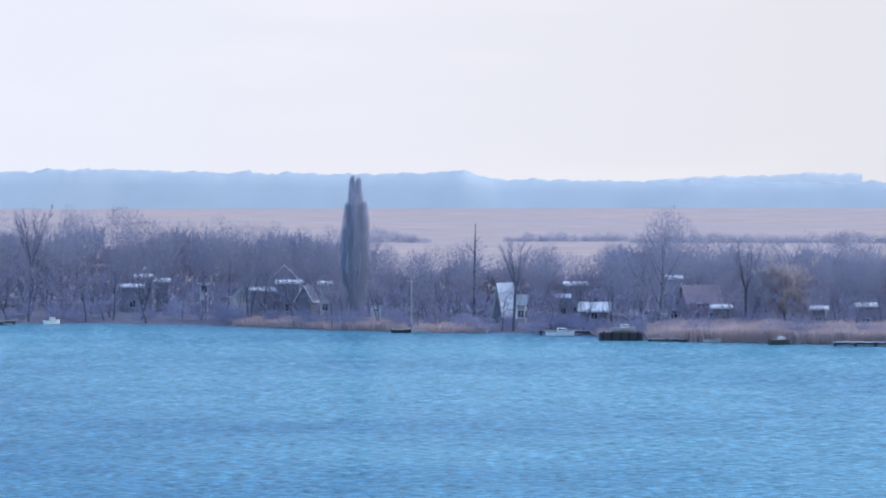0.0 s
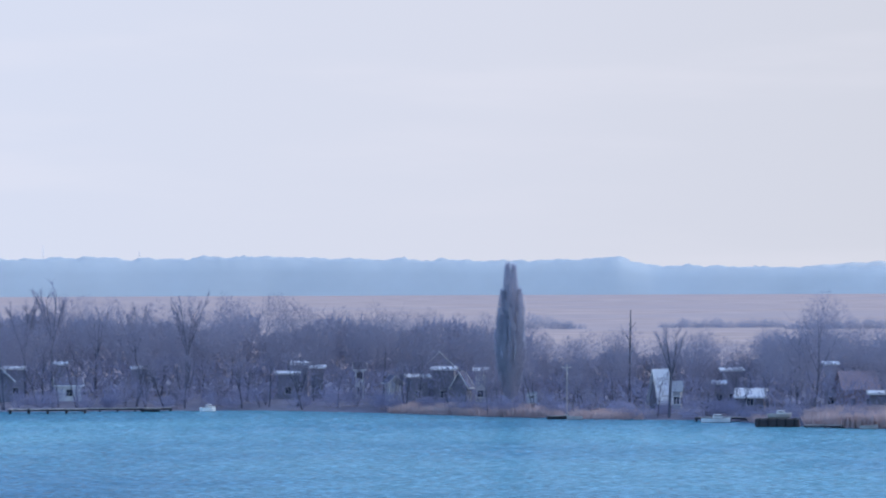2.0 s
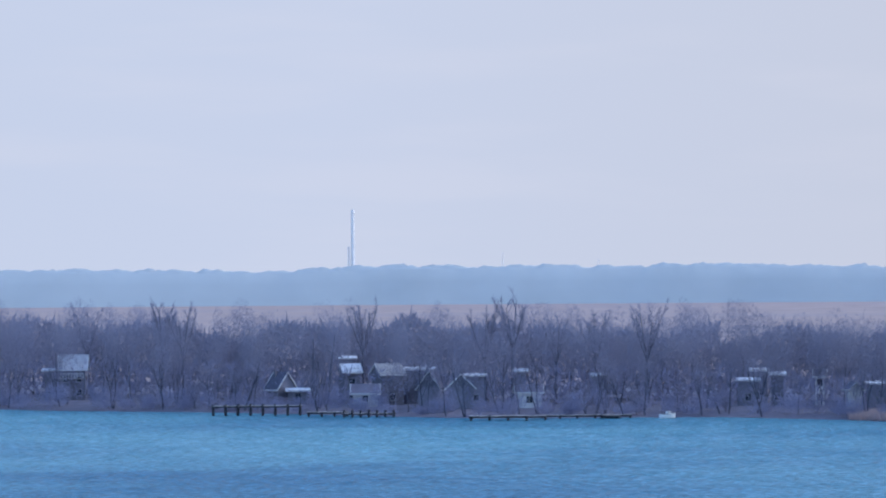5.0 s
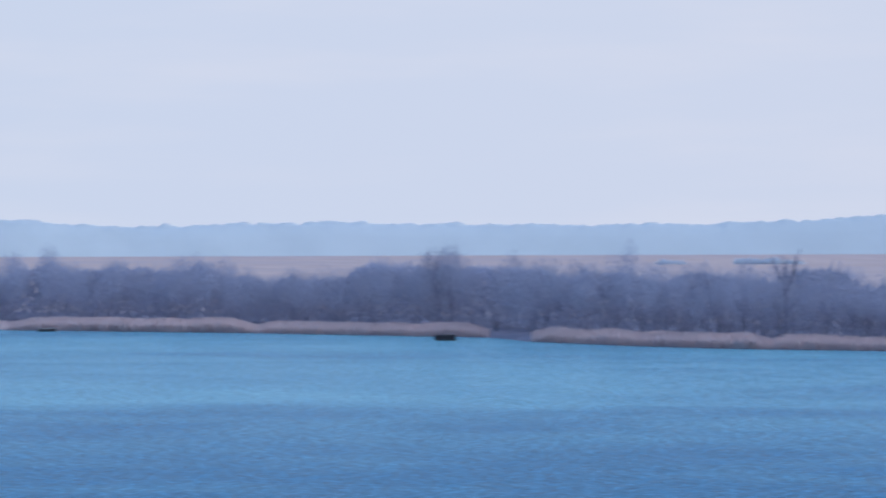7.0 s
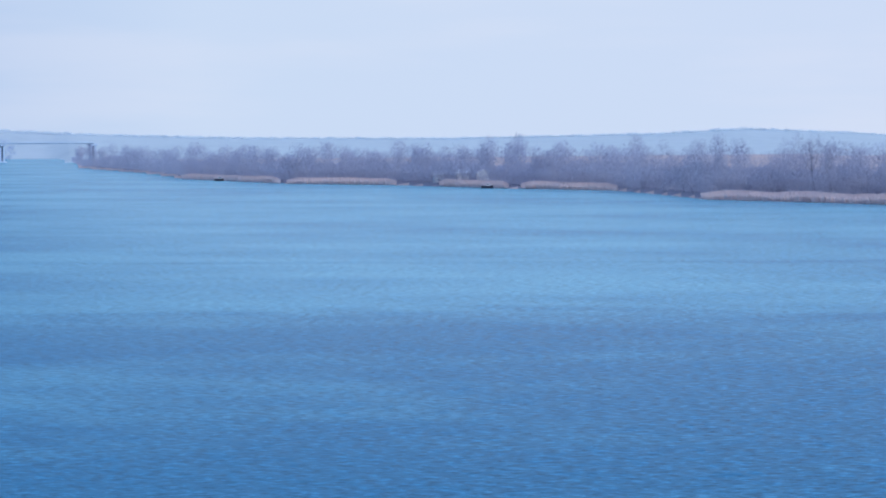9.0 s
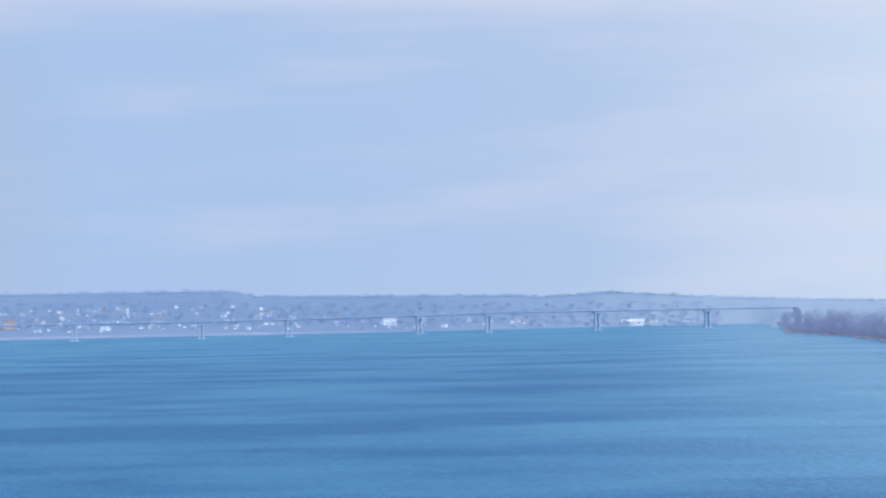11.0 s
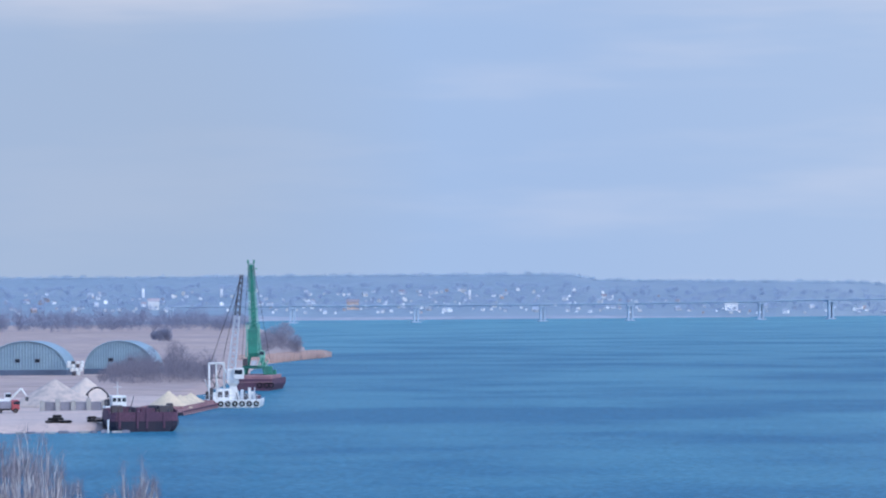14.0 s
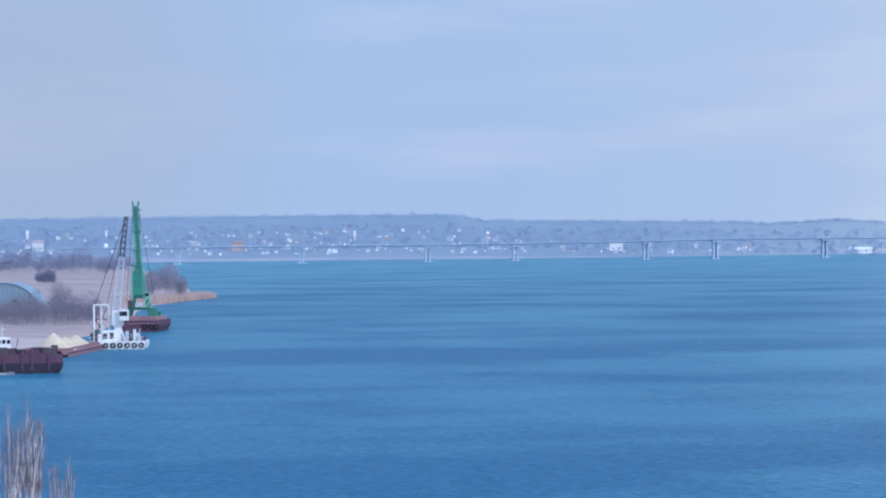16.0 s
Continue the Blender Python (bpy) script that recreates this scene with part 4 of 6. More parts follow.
# ---- cottages of the far bank ----
def house(az, back, wide, deep, wall_h, roof_h, turn=0.0, walls=None, roof=None, label="small cottage among bare trees", trim=True, storeys=1, gable_front=False, name="cottage", bank=FAR_BANK, at=None, group="cottages of the far bank"):
    """A cottage with a ridged roof; gable_front: the gable end faces the river."""
    d, z = on_bank(az, back) if at is None else at
    ob = thing(name, spot(az, d, z - 0.3, turn + (90 if gable_front else 0)), label, "house", group)
    w, h = wide / 2, deep / 2
    s = Shape()
    H = wall_h + 0.3
    s.rings([[(-w, -h, z0), (w, -h, z0), (w, h, z0), (-w, h, z0)] for z0 in (0, H)])
    part("wall", s, walls or LIME, ob)
    for sx in (-w, w):
        g = Shape()
        x0, x1 = (sx, sx - 0.12) if sx > 0 else (sx + 0.12, sx)
        g.add([(x0, -h, H), (x0, h, H), (x0, 0, H + roof_h), (x1, -h, H), (x1, h, H), (x1, 0, H + roof_h)], [(0, 1, 2), (5, 4, 3), (0, 3, 4, 1), (1, 4, 5, 2), (2, 5, 3, 0)])
        part("gable", g, walls or LIME, ob)
    o, t = 0.45, 0.14
    k = roof_h / h
    for sy in (-1, 1):
        r = Shape()
        r.add([(x, y, zz) for x in (-w - o, w + o) for y, zz in ((sy * (h + o), H - k * o), (0, H + roof_h), (0, H + roof_h + t), (sy * (h + o), H - k * o + t))],
              [(0, 1, 2, 3), (7, 6, 5, 4), (0, 4, 5, 1), (1, 5, 6, 2), (2, 6, 7, 3), (3, 7, 4, 0)])
        slope = part("roof_slope", r, roof or SLATE, ob)
        if trim:
            f = Shape()
            f.box(-w - o, w + o, sy * (h + o) - 0.06, sy * (h + o) + 0.06, H - k * o - 0.12, H - k * o + 0.16)
            part("fascia", f, WHITE, slope, "white painted fascia board")
    if trim:
        for sx in (-w - o, w + o):
            f = Shape()
            for sy in (-1, 1):
                f.tube((sx, sy * (h + o), H - k * o), (sx, 0, H + roof_h + 0.05), 0.11, sides=4)
            part("barge_board", f, WHITE, ob, "white painted barge board")
    for st in range(storeys):
        zz = 1.2 + st * 2.7
        n = max(1, int(wide // 2.6))
        for i in range(n):
            x = -w + wide * (i + 0.5) / n
            if i == 0 and st == 0 and n > 1:
                q = Shape()
                q.box(x - 0.45, x + 0.45, -h - 0.05, -h + 0.02, 0.35, 2.35)
                part("door", q, DARK_ROOF, ob)
                continue
            q = Shape()
            for a, b, c, e in ((x - 0.62, x + 0.62, zz - 0.12, zz), (x - 0.62, x + 0.62, zz + 1.2, zz + 1.3), (x - 0.62, x - 0.52, zz, zz + 1.2), (x + 0.52, x + 0.62, zz, zz + 1.2), (x - 0.03, x + 0.03, zz, zz + 1.2)):
                q.box(a, b, -h - 0.07, -h + 0.02, c, e)
            fr = part("window", q, SLATE if walls is GREY_WALL else WHITE, ob)
            q = Shape()
            q.box(x - 0.52, x + 0.52, -h - 0.03, -h + 0.01, zz, zz + 1.2)
            part("pane", q, GLASS, fr)
        q = Shape()
        q.box(-0.5, 0.5, 0, 0.07, zz, zz + 1.1, Matrix.Translation((w, 0, 0)) @ Matrix.Rotation(radians(-90), 4, "Z"))
        part("side_window", q, GLASS, ob)
    if roof_h > 1.5:
        c = Shape()
        c.block(w * 0.35, w * 0.35 + 0.5, h * 0.2, h * 0.2 + 0.5, H, H + roof_h + 0.4)
        part("chimney", c, GREY_WALL, ob)
    return ob


def balcony(ob, wide, deep, z):
    s = Shape()
    s.box(-wide / 2, wide / 2, -deep / 2 - 1.2, -deep / 2, z - 0.12, z)
    p = part("balcony", s, CONCRETE, ob)
    q = Shape()
    for i in range(9):
        x = -wide / 2 + wide * i / 8
        q.box(x - 0.05, x + 0.05, -deep / 2 - 1.2, -deep / 2 - 1.1, z, z + 0.9)
    q.box(-wide / 2, wide / 2, -deep / 2 - 1.22, -deep / 2 - 1.08, z + 0.9, z + 1.05)
    part("railing", q, WHITE, p, "white balcony railing")


house(0.91, 22, 2.3, 3.2, 2.0, 4.5, 30, GREY_WALL, TIN, "steep-roofed cottage with a bright metal roof", name="cottage")
house(1.16, 19, 1.3, 2.0, 3.4, 1.2, -10, SLATE, SLATE, "narrow pale outhouse beside the steep cottage", name="shed", trim=False)
for az, back, wide, deep, top, turn, walls, label in (
        (-2.67, 26, 3.6, 4.0, 6.05, 6, GREY_WALL, "low cottage with a white eaves board behind willows"), (-2.27, 32, 3.7, 4.4, 7.35, -4, GREY_WALL, "cottage with a long white eaves board"),
        (-1.74, 40, 1.8, 3.0, 7.1, 0, LIME, "small pale cottage beside the poplar"), (-4.58, 34, 3.6, 4.0, 6.05, 3, GREY_WALL, "grey cottage with a white eaves board among stems"),
        (-4.39, 44, 2.9, 4.0, 7.65, -4, GREY_WALL, "grey cottage with a white roof edge behind stems"), (-4.14, 38, 2.3, 3.6, 7.1, 0, GREY_WALL, "narrow cottage with a white roof edge"),
        (1.95, 44, 3.3, 4.2, 7.45, 4, GREY_WALL, "cottage with a bright flat roof edge"), (1.77, 34, 1.7, 2.4, 5.45, 0, GREY_WALL, "small shed with a pale roof edge"),
        (3.40, 50, 1.9, 3.6, 9.0, 0, GREY_WALL, "cottage with a white roof edge among tall trees"), (4.09, 26, 2.6, 3.0, 5.0, 3, GREY_WALL, "low shed with a bright metal roof"),
        (5.53, 26, 2.0, 3.0, 5.0, -5, GREY_WALL, "low shed with a pale roof"), (6.2, 26, 2.6, 3.4, 5.55, 4, GREY_WALL, "grey cottage with a pale roof behind a fence"),
        (-10.47, 40, 2.8, 4.0, 9.95, 4, GREY_WALL, "upper cottage with a thin white roof edge"), (-11.19, 24, 3.8, 3.0, 4.1, 0, GREY_WALL, "low veranda with a white eaves board by the pier"),
        (-9.45, 42, 6.5, 4.6, 7.95, -2, GREY_WALL, "long cottage with a bright white roof edge"), (-8.58, 36, 3.3, 4.0, 7.05, 4, GREY_WALL, "cottage with a white metal roof edge"),
        (-7.91, 40, 1.8, 3.6, 7.75, 0, GREY_WALL, "cottage with a thin pale roof edge"), (-18.54, 40, 4.2, 4.4, 7.95, 2, GREY_WALL, "cottage with a white eaves board by the reeds"),
        (-18.02, 30, 1.8, 2.8, 5.4, 0, GREY_WALL, "small grey shed by the reeds"), (-14.84, 34, 1.8, 3.0, 7.3, 0, GREY_WALL, "small cottage with a white roof edge"),
        (-6.75, 38, 2.4, 3.6, 6.9, 0, GREY_WALL, "grey cottage with a pale roof edge")):
    z = on_bank(az, back)[1]
    house(az, back, wide, deep, top - z - 0.35, 0.35, turn, walls, BRIGHT_TIN, label)
house(-2.34, 58, 3.4, 4.6, 6.2, 2.2, 0, GREY_WALL, SLATE, "two-storey cottage with a rounded pale roof behind bare trees", storeys=2, gable_front=True)
house(-2.01, 26, 3.4, 2.6, 3.5, 2.1, -16, GREY_WALL, DARK_ROOF, "cottage with bold white barge boards", gable_front=True)
house(2.24, 24, 4.4, 3.6, 2.5, 1.1, -6, GREY_WALL, BRIGHT_TIN, "low shed with a white metal roof", name="shed")
house(3.78, 46, 5.6, 6.0, 3.8, 2.6, 14, ROSE_ROOF, ROSE_ROOF, "faded red brick cottage with a rose-coloured roof", trim=False)
house(-3.52, 40, 1.6, 2.6, 5.6, 1.0, 0, WHITE, DARK_ROOF, "narrow white two-storey cottage between stems", storeys=2)
house(-3.03, 30, 2.4, 2.2, 3.6, 1.0, 20, LIME, DARK_ROOF, "small pale shed between stems", name="shed", gable_front=True)
house(-0.99, 14, 0.9, 1.0, 1.7, 0.9, 0, WHITE, SLATE, "tiny white garden shed by the poplar", name="shed", trim=False)
balcony(house(-14.48, 36, 5.2, 4.8, 6.4, 2.5, -6, GREY_WALL, TIN, "two-storey grey cottage with a broad metal roof and balcony", storeys=2), 4.6, 4.8, 4.6)
balcony(house(-10.42, 34, 3.0, 4.4, 6.2, 1.3, 10, GREY_WALL, BRIGHT_TIN, "two-storey cottage with a bright roof and white balcony", storeys=2), 2.8, 4.4, 6.1)
house(-11.44, 24, 3.2, 4.4, 3.2, 2.8, 40, GREY_WALL, DARK_ROOF, "dark-roofed gabled cottage with a white corner by the pier", gable_front=True)
house(-10.2, 18, 4.6, 3.4, 2.7, 1.4, 0, LIME, DARK_ROOF, "veranda cottage with pale posts behind the landing", name="cottage")
house(-9.87, 32, 4.4, 4.8, 5.9, 1.7, 24, GREY_WALL, SLATE, "grey cottage with a white ridge and corner board")
house(-9.24, 22, 4.4, 4.0, 3.8, 2.8, -8, GREY_WALL, DARK_ROOF, "dark steep gabled cottage by the water", gable_front=True)
house(-8.79, 20, 4.2, 4.6, 4.0, 2.2, 0, GREY_WALL, DARK_ROOF, "grey gabled cottage with a pale sill board", gable_front=True)
house(-7.80, 24, 4.4, 3.6, 3.0, 1.2, 6, WHITE, DARK_ROOF, "white cottage with dark windows by the landing")
house(-18.31, 30, 4.8, 4.6, 5.6, 2.4, 8, GREY_WALL, SLATE, "tall grey gabled cottage by the reeds", gable_front=True)
house(-17.62, 30, 2.2, 2.6, 3.2, 0.7, -4, LIME, BRIGHT_TIN, "small cottage with a bright pale wall")
house(-17.15, 18, 2.6, 3.0, 2.4, 2.2, 10, GREY_WALL, SLATE, "small gabled boathouse by the water", name="boathouse", gable_front=True)
for a, w, h in ((-48.97, 6, 4), (-48.62, 8, 5), (-48.32, 7, 5)):
    house(a, 42, w * 0.7, 5, h, 1.6, 10, WHITE, BRIGHT_TIN, "white cottage on the far shore", gable_front=a > -48.4, group="cottages on the point")


# ---- landing stages and boats ----
def landing(az, front, long, deep, z, posts, turn=0.0, label="low timber landing stage on posts", mat=None, post_h=0.0, name="landing_stage"):
    """Planks across bearers on posts, its long side along the shore."""
    ob = thing(name, spot(az, along(FAR_BANK, az) - front, 0, turn), label, "jetty", "landing stages")
    n = max(6, int(long / 0.55))
    me = None
    for i in range(n):
        x = -long / 2 + long * (i + 0.5) / n
        if me is None:
            s = Shape()
            s.box(-long / n / 2 + 0.03, long / n / 2 - 0.03, -deep / 2, deep / 2, 0, 0.09)
            me = s.mesh("plank")
        p = part("plank", me, mat or PLANK, ob)
        p.location = (x, 0, z + rnd.uniform(-0.04, 0.03))
    for y in (-deep / 2 + 0.15, deep / 2 - 0.15):
        s = Shape()
        s.box(-long / 2, long / 2, y - 0.09, y + 0.09, z - 0.26, z - 0.03)
        part("bearer", s, DARK_WOOD, ob)
    s = Shape()
    s.tube((0, 0, -2.2), (0, 0, z + post_h), 0.15, sides=7)
    me = s.mesh("post")
    for i in range(posts):
        for y in (-deep / 2 + 0.1, deep / 2 - 0.1):
            p = part("post", me, DARK_WOOD, ob)
            p.location = (-long / 2 + 0.3 + (long - 0.6) * i / max(1, posts - 1), y, rnd.uniform(-0.05, 0.15))
    return ob


landing(-11.8, 12, 16.5, 2.2, 1.75, 8, -6, "raised timber pier on dark posts", post_h=0.25, name="pier")
landing(-10.75, 9, 7.5, 2.4, 0.8, 4, 3, "low timber landing stage on posts")
landing(-10.15, 7, 9.5, 2.0, 0.7, 7, -4, "low landing stage with many posts", post_h=0.5)
landing(-8.1, 10, 13.5, 2.6, 0.75, 5, -4)
landing(-6.95, 3, 16.0, 1.6, 0.55, 6, 2)
landing(-16.45, 9, 20.0, 2.4, 0.7, 7, 5)
landing(-17.1, 3, 8.0, 2.0, 0.6, 3, 0)
landing(1.8, 5, 8.5, 1.8, 0.65, 4, -2)
landing(6.2, 4, 9.5, 1.8, 0.6, 4, -3, "pale timber landing stage at the reeds", TIN)
landing(3.3, 2, 6.0, 1.5, 0.4, 3, 0)


def hull_rings(long, wide, high, sheer=0.25, keel=0.25):
    """Cross-sections of a small boat from stern to bow."""
    loops = []
    for q, b, up in ((-0.5, 0.78, 0.05), (-0.25, 0.97, 0.0), (0.1, 1.0, 0.0), (0.32, 0.72, 0.3), (0.46, 0.3, 0.75), (0.5, 0.06, 1.0)):
        x, w, rise = q * long, wide / 2 * b, sheer * up
        loops.append([(x, -w, high + rise), (x, -w * 0.8, 0.1 + rise * 0.6), (x, -w * 0.25, -keel + rise), (x, w * 0.25, -keel + rise), (x, w * 0.8, 0.1 + rise * 0.6), (x, w, high + rise)])
    return loops


def boat(az, front, long, wide, high, turn, mat, label, cabin=None, at=None, group="small boats", z=0.0):
    d = along(FAR_BANK, az) - front if at is None else at
    ob = thing("boat", spot(az, d, z, turn), label, "boat", group)
    s = Shape()
    loops = hull_rings(long, wide, high)
    s.rings(loops, cap=True, closed=False)
    inner = [[(x * 0.97, y * 0.9, z * 0.98 + 0.02) if k in (0, 5) else (x * 0.95, y * 0.85, max(z, 0.12)) for k, (x, y, z) in enumerate(loop)] for loop in loops]
    s.rings([list(reversed(l)) for l in inner], cap=False, closed=False)
    part("hull", s, mat, ob)
    s = Shape()
    for a, b in zip(loops, loops[1:]):
        for k in (0, 5):
            s.tube(a[k], b[k], 0.05, sides=5)
    part("gunwale", s, PLANK, ob)
    for q in (-0.22, 0.12):
        s = Shape()
        s.box(q * long - 0.14, q * long + 0.14, -wide * 0.42, wide * 0.42, high * 0.7, high * 0.7 + 0.05)
        part("thwart", s, PLANK, ob)
    if cabin:
        s = Shape()
        s.block(-long * 0.1, long * 0.22, -wide * 0.33, wide * 0.33, high, high + cabin, 0.1)
        c = part("cabin", s, WHITE, ob)
        s = Shape()
        s.box(-long * 0.08, long * 0.2, -wide * 0.34, wide * 0.34, high + cabin * 0.5, high + cabin * 0.8)
        part("cabin_window", s, GLASS, c)
    return ob


boat(-0.6, 4, 3.6, 1.4, 0.55, 8, DARK_WOOD, "dark wooden rowing boat beside the reeds")
boat(-0.36, 4, 2.6, 1.2, 0.5, -160, PLANK, "grey wooden dinghy beside the reeds")
boat(-5.75, 4, 3.0, 1.3, 0.7, 30, WHITE, "small white boat drawn to the bank", 0.5)
boat(-6.6, 5, 3.4, 1.3, 0.5, 170, DARK_WOOD, "dark wooden rowing boat at the landing")
boat(1.72, 9, 4.6, 1.6, 0.7, 4, WHITE, "pale motorboat with a low cabin at the landing", 0.6)
boat(4.95, 3, 3.4, 1.4, 0.8, 20, DARK_WOOD, "dark boat at the edge of the reeds", 0.4)
boat(3.95, 2, 2.8, 1.2, 0.5, 0, PLANK, "grey skiff among the reeds")
boat(-33.85, 6, 4.6, 1.6, 0.7, 6, DARK_WOOD, "dark flat boat off the reeds")
boat(-52.2, 20, 5.0, 2.2, 1.2, 10, TAR, "dark fishing boat off the point", 1.0)
boat(-48.25, 16, 5.4, 2.2, 1.2, 0, TAR, "dark fishing boat off the reeds", 0.8)
boat(-17.3, 8, 4.0, 1.5, 0.6, 10, WHITE, "pale boat at the landing stage")


def float_box(az, dist, long, deep, high, label, deck_boat):
    ob = thing("pontoon", spot(az, dist, 0, -3), label, "pontoon")
    s = Shape()
    s.block(-long / 2, long / 2, -deep / 2, deep / 2, -0.4, high, 0.12)
    part("float", s, DARK_WOOD, ob)
    for y in (-deep / 2 - 0.04, deep / 2 + 0.04):
        for i in range(5):
            x = -long / 2 + long * (i + 0.5) / 5
            s = Shape()
            s.block(x - 0.12, x + 0.12, y - 0.06, y + 0.06, -0.2, high + 0.1, 0.03)
            part("fender_post", s, BLACK, ob)
    if deck_boat:
        boat(az + 0.03, 0, long * 0.55, 1.4, 0.5, 6, PLANK, "grey boat lying on the pontoon", 0.5, at=dist, z=high + 0.22)


float_box(2.62, 606, 6.8, 3.0, 1.25, "dark timber pontoon moored at the bank", True)
float_box(-28.0, 868, 4.6, 3.0, 1.2, "dark timber float moored off the reeds", False)


# a fence of pale pickets, a pole with its stays
fence = thing("picket_fence", spot(5.85, along(FAR_BANK, 5.85) + 17, 1.1, 1), "old pale picket fence behind the reeds", "fence")
s = Shape()
s.add([(-0.09, -0.03, 0), (0.09, -0.03, 0), (0.09, 0.03, 0), (-0.09, 0.03, 0), (-0.09, -0.03, 1.4), (0.09, -0.03, 1.4), (0.09, 0.03, 1.4), (-0.09, 0.03, 1.4), (0, -0.03, 1.6), (0, 0.03, 1.6)],
      [(3, 2, 1, 0), (0, 1, 5, 8, 4), (2, 3, 7, 9, 6), (1, 2, 6, 5), (3, 0, 4, 7), (4, 8, 9, 7), (8, 5, 6, 9)])
picket = s.mesh("picket")
for i in range(34):
    p = part("picket", picket, WHITE, fence)
    p.location, p.scale = (-6.6 + i * 0.4 + rnd.uniform(-0.06, 0.06), 0, 0), (1, 1, rnd.uniform(0.8, 1.15))
for z in (0.4, 1.1):
    s = Shape()
    s.box(-6.8, 6.8, 0.03, 0.08, z, z + 0.1)
    part("rail", s, PLANK, fence)
pole = thing("utility_pole", spot(-0.47, along(FAR_BANK, -0.47) + 8, 0.6), "slim grey wooden utility pole on the bank", "pole")
s = Shape()
s.tube((0, 0, 0), (0.05, 0, 8.2), 0.13, 0.09, 7)
part("shaft", s, PLANK, pole)
s = Shape()
s.box(-0.8, 0.8, -0.05, 0.05, 7.5, 7.62)
part("crossarm", s, PLANK, pole)
for x in (-0.7, 0, 0.7):
    s = Shape()
    s.tube((x, 0, 7.62), (x, 0, 7.82), 0.05, 0.04, 6)
    part("insulator", s, WHITE, pole)


# ---- bridge, town and chimneys ----
def far_bridge():
    ob = thing("road_bridge", Matrix.Identity(4), "long low concrete road bridge across the river in haze", "bridge")
    a, b = Vector(spot(-69.5, 3560).translation), Vector(spot(-53.4, 3660).translation)
    way = (b - a).normalized()
    side = Vector((way.y, -way.x, 0))

    def at(az):
        t = Vector((math.sin(radians(az)), math.cos(radians(az)), 0))
        # where the bearing meets the line of the deck
        k = (a.x * way.y - a.y * way.x) / (t.x * way.y - t.y * way.x)
        return t * k

    def deck_z(az):
        return along([(-70, 16.4), (-62.8, 15.9), (-60, 16.8), (-58.6, 18.6), (-54, 18.1)], az)
    piers = [-68.3, -66.51, -64.69, -62.83, -61.54, -59.62, -58.6, -57.0, -55.38, -54.05]
    for p0, p1 in zip(piers, piers[1:]):
        q0, q1 = at(p0), at(p1)
        s = Shape()
        for lo, hi, half in ((-1.3, 0.0, 6.2),):
            s.rings([[q + side * y + Vector((0, 0, deck_z(z) + h)) for y, h in ((-half, lo + 0.7), (-half * 0.6, lo), (half * 0.6, lo), (half, lo + 0.7), (half, hi), (-half, hi))] for q, z in ((q0, p0), (q1, p1))])
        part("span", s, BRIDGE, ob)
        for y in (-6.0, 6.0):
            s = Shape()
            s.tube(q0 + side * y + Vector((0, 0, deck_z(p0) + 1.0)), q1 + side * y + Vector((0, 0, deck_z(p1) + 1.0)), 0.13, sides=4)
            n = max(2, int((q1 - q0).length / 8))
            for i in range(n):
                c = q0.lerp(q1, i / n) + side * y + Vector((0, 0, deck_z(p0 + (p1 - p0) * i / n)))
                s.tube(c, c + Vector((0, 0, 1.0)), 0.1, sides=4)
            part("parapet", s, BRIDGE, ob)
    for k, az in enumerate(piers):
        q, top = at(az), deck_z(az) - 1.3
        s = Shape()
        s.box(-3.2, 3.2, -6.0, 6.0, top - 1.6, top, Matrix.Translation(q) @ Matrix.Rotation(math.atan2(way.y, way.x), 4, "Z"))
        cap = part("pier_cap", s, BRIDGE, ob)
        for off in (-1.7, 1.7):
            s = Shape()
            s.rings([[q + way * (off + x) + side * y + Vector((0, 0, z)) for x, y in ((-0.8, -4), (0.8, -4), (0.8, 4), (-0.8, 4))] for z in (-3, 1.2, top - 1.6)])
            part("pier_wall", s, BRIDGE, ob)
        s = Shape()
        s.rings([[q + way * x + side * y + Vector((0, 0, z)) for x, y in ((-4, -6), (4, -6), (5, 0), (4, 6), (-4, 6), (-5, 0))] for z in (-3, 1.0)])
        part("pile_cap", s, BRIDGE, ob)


far_bridge()

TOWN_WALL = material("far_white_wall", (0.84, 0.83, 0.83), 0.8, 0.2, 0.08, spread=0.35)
# roofs paled and blued in their colour for haze
TOWN_ROOF = material("far_hazed_roof", (0.38, 0.43, 0.50), 0.8, 0.2, 0.1, spread=0.2)
TOWN_RED = material("far_hazed_tiles", (0.42, 0.36, 0.38), 0.8, 0.2, 0.1, spread=0.2)


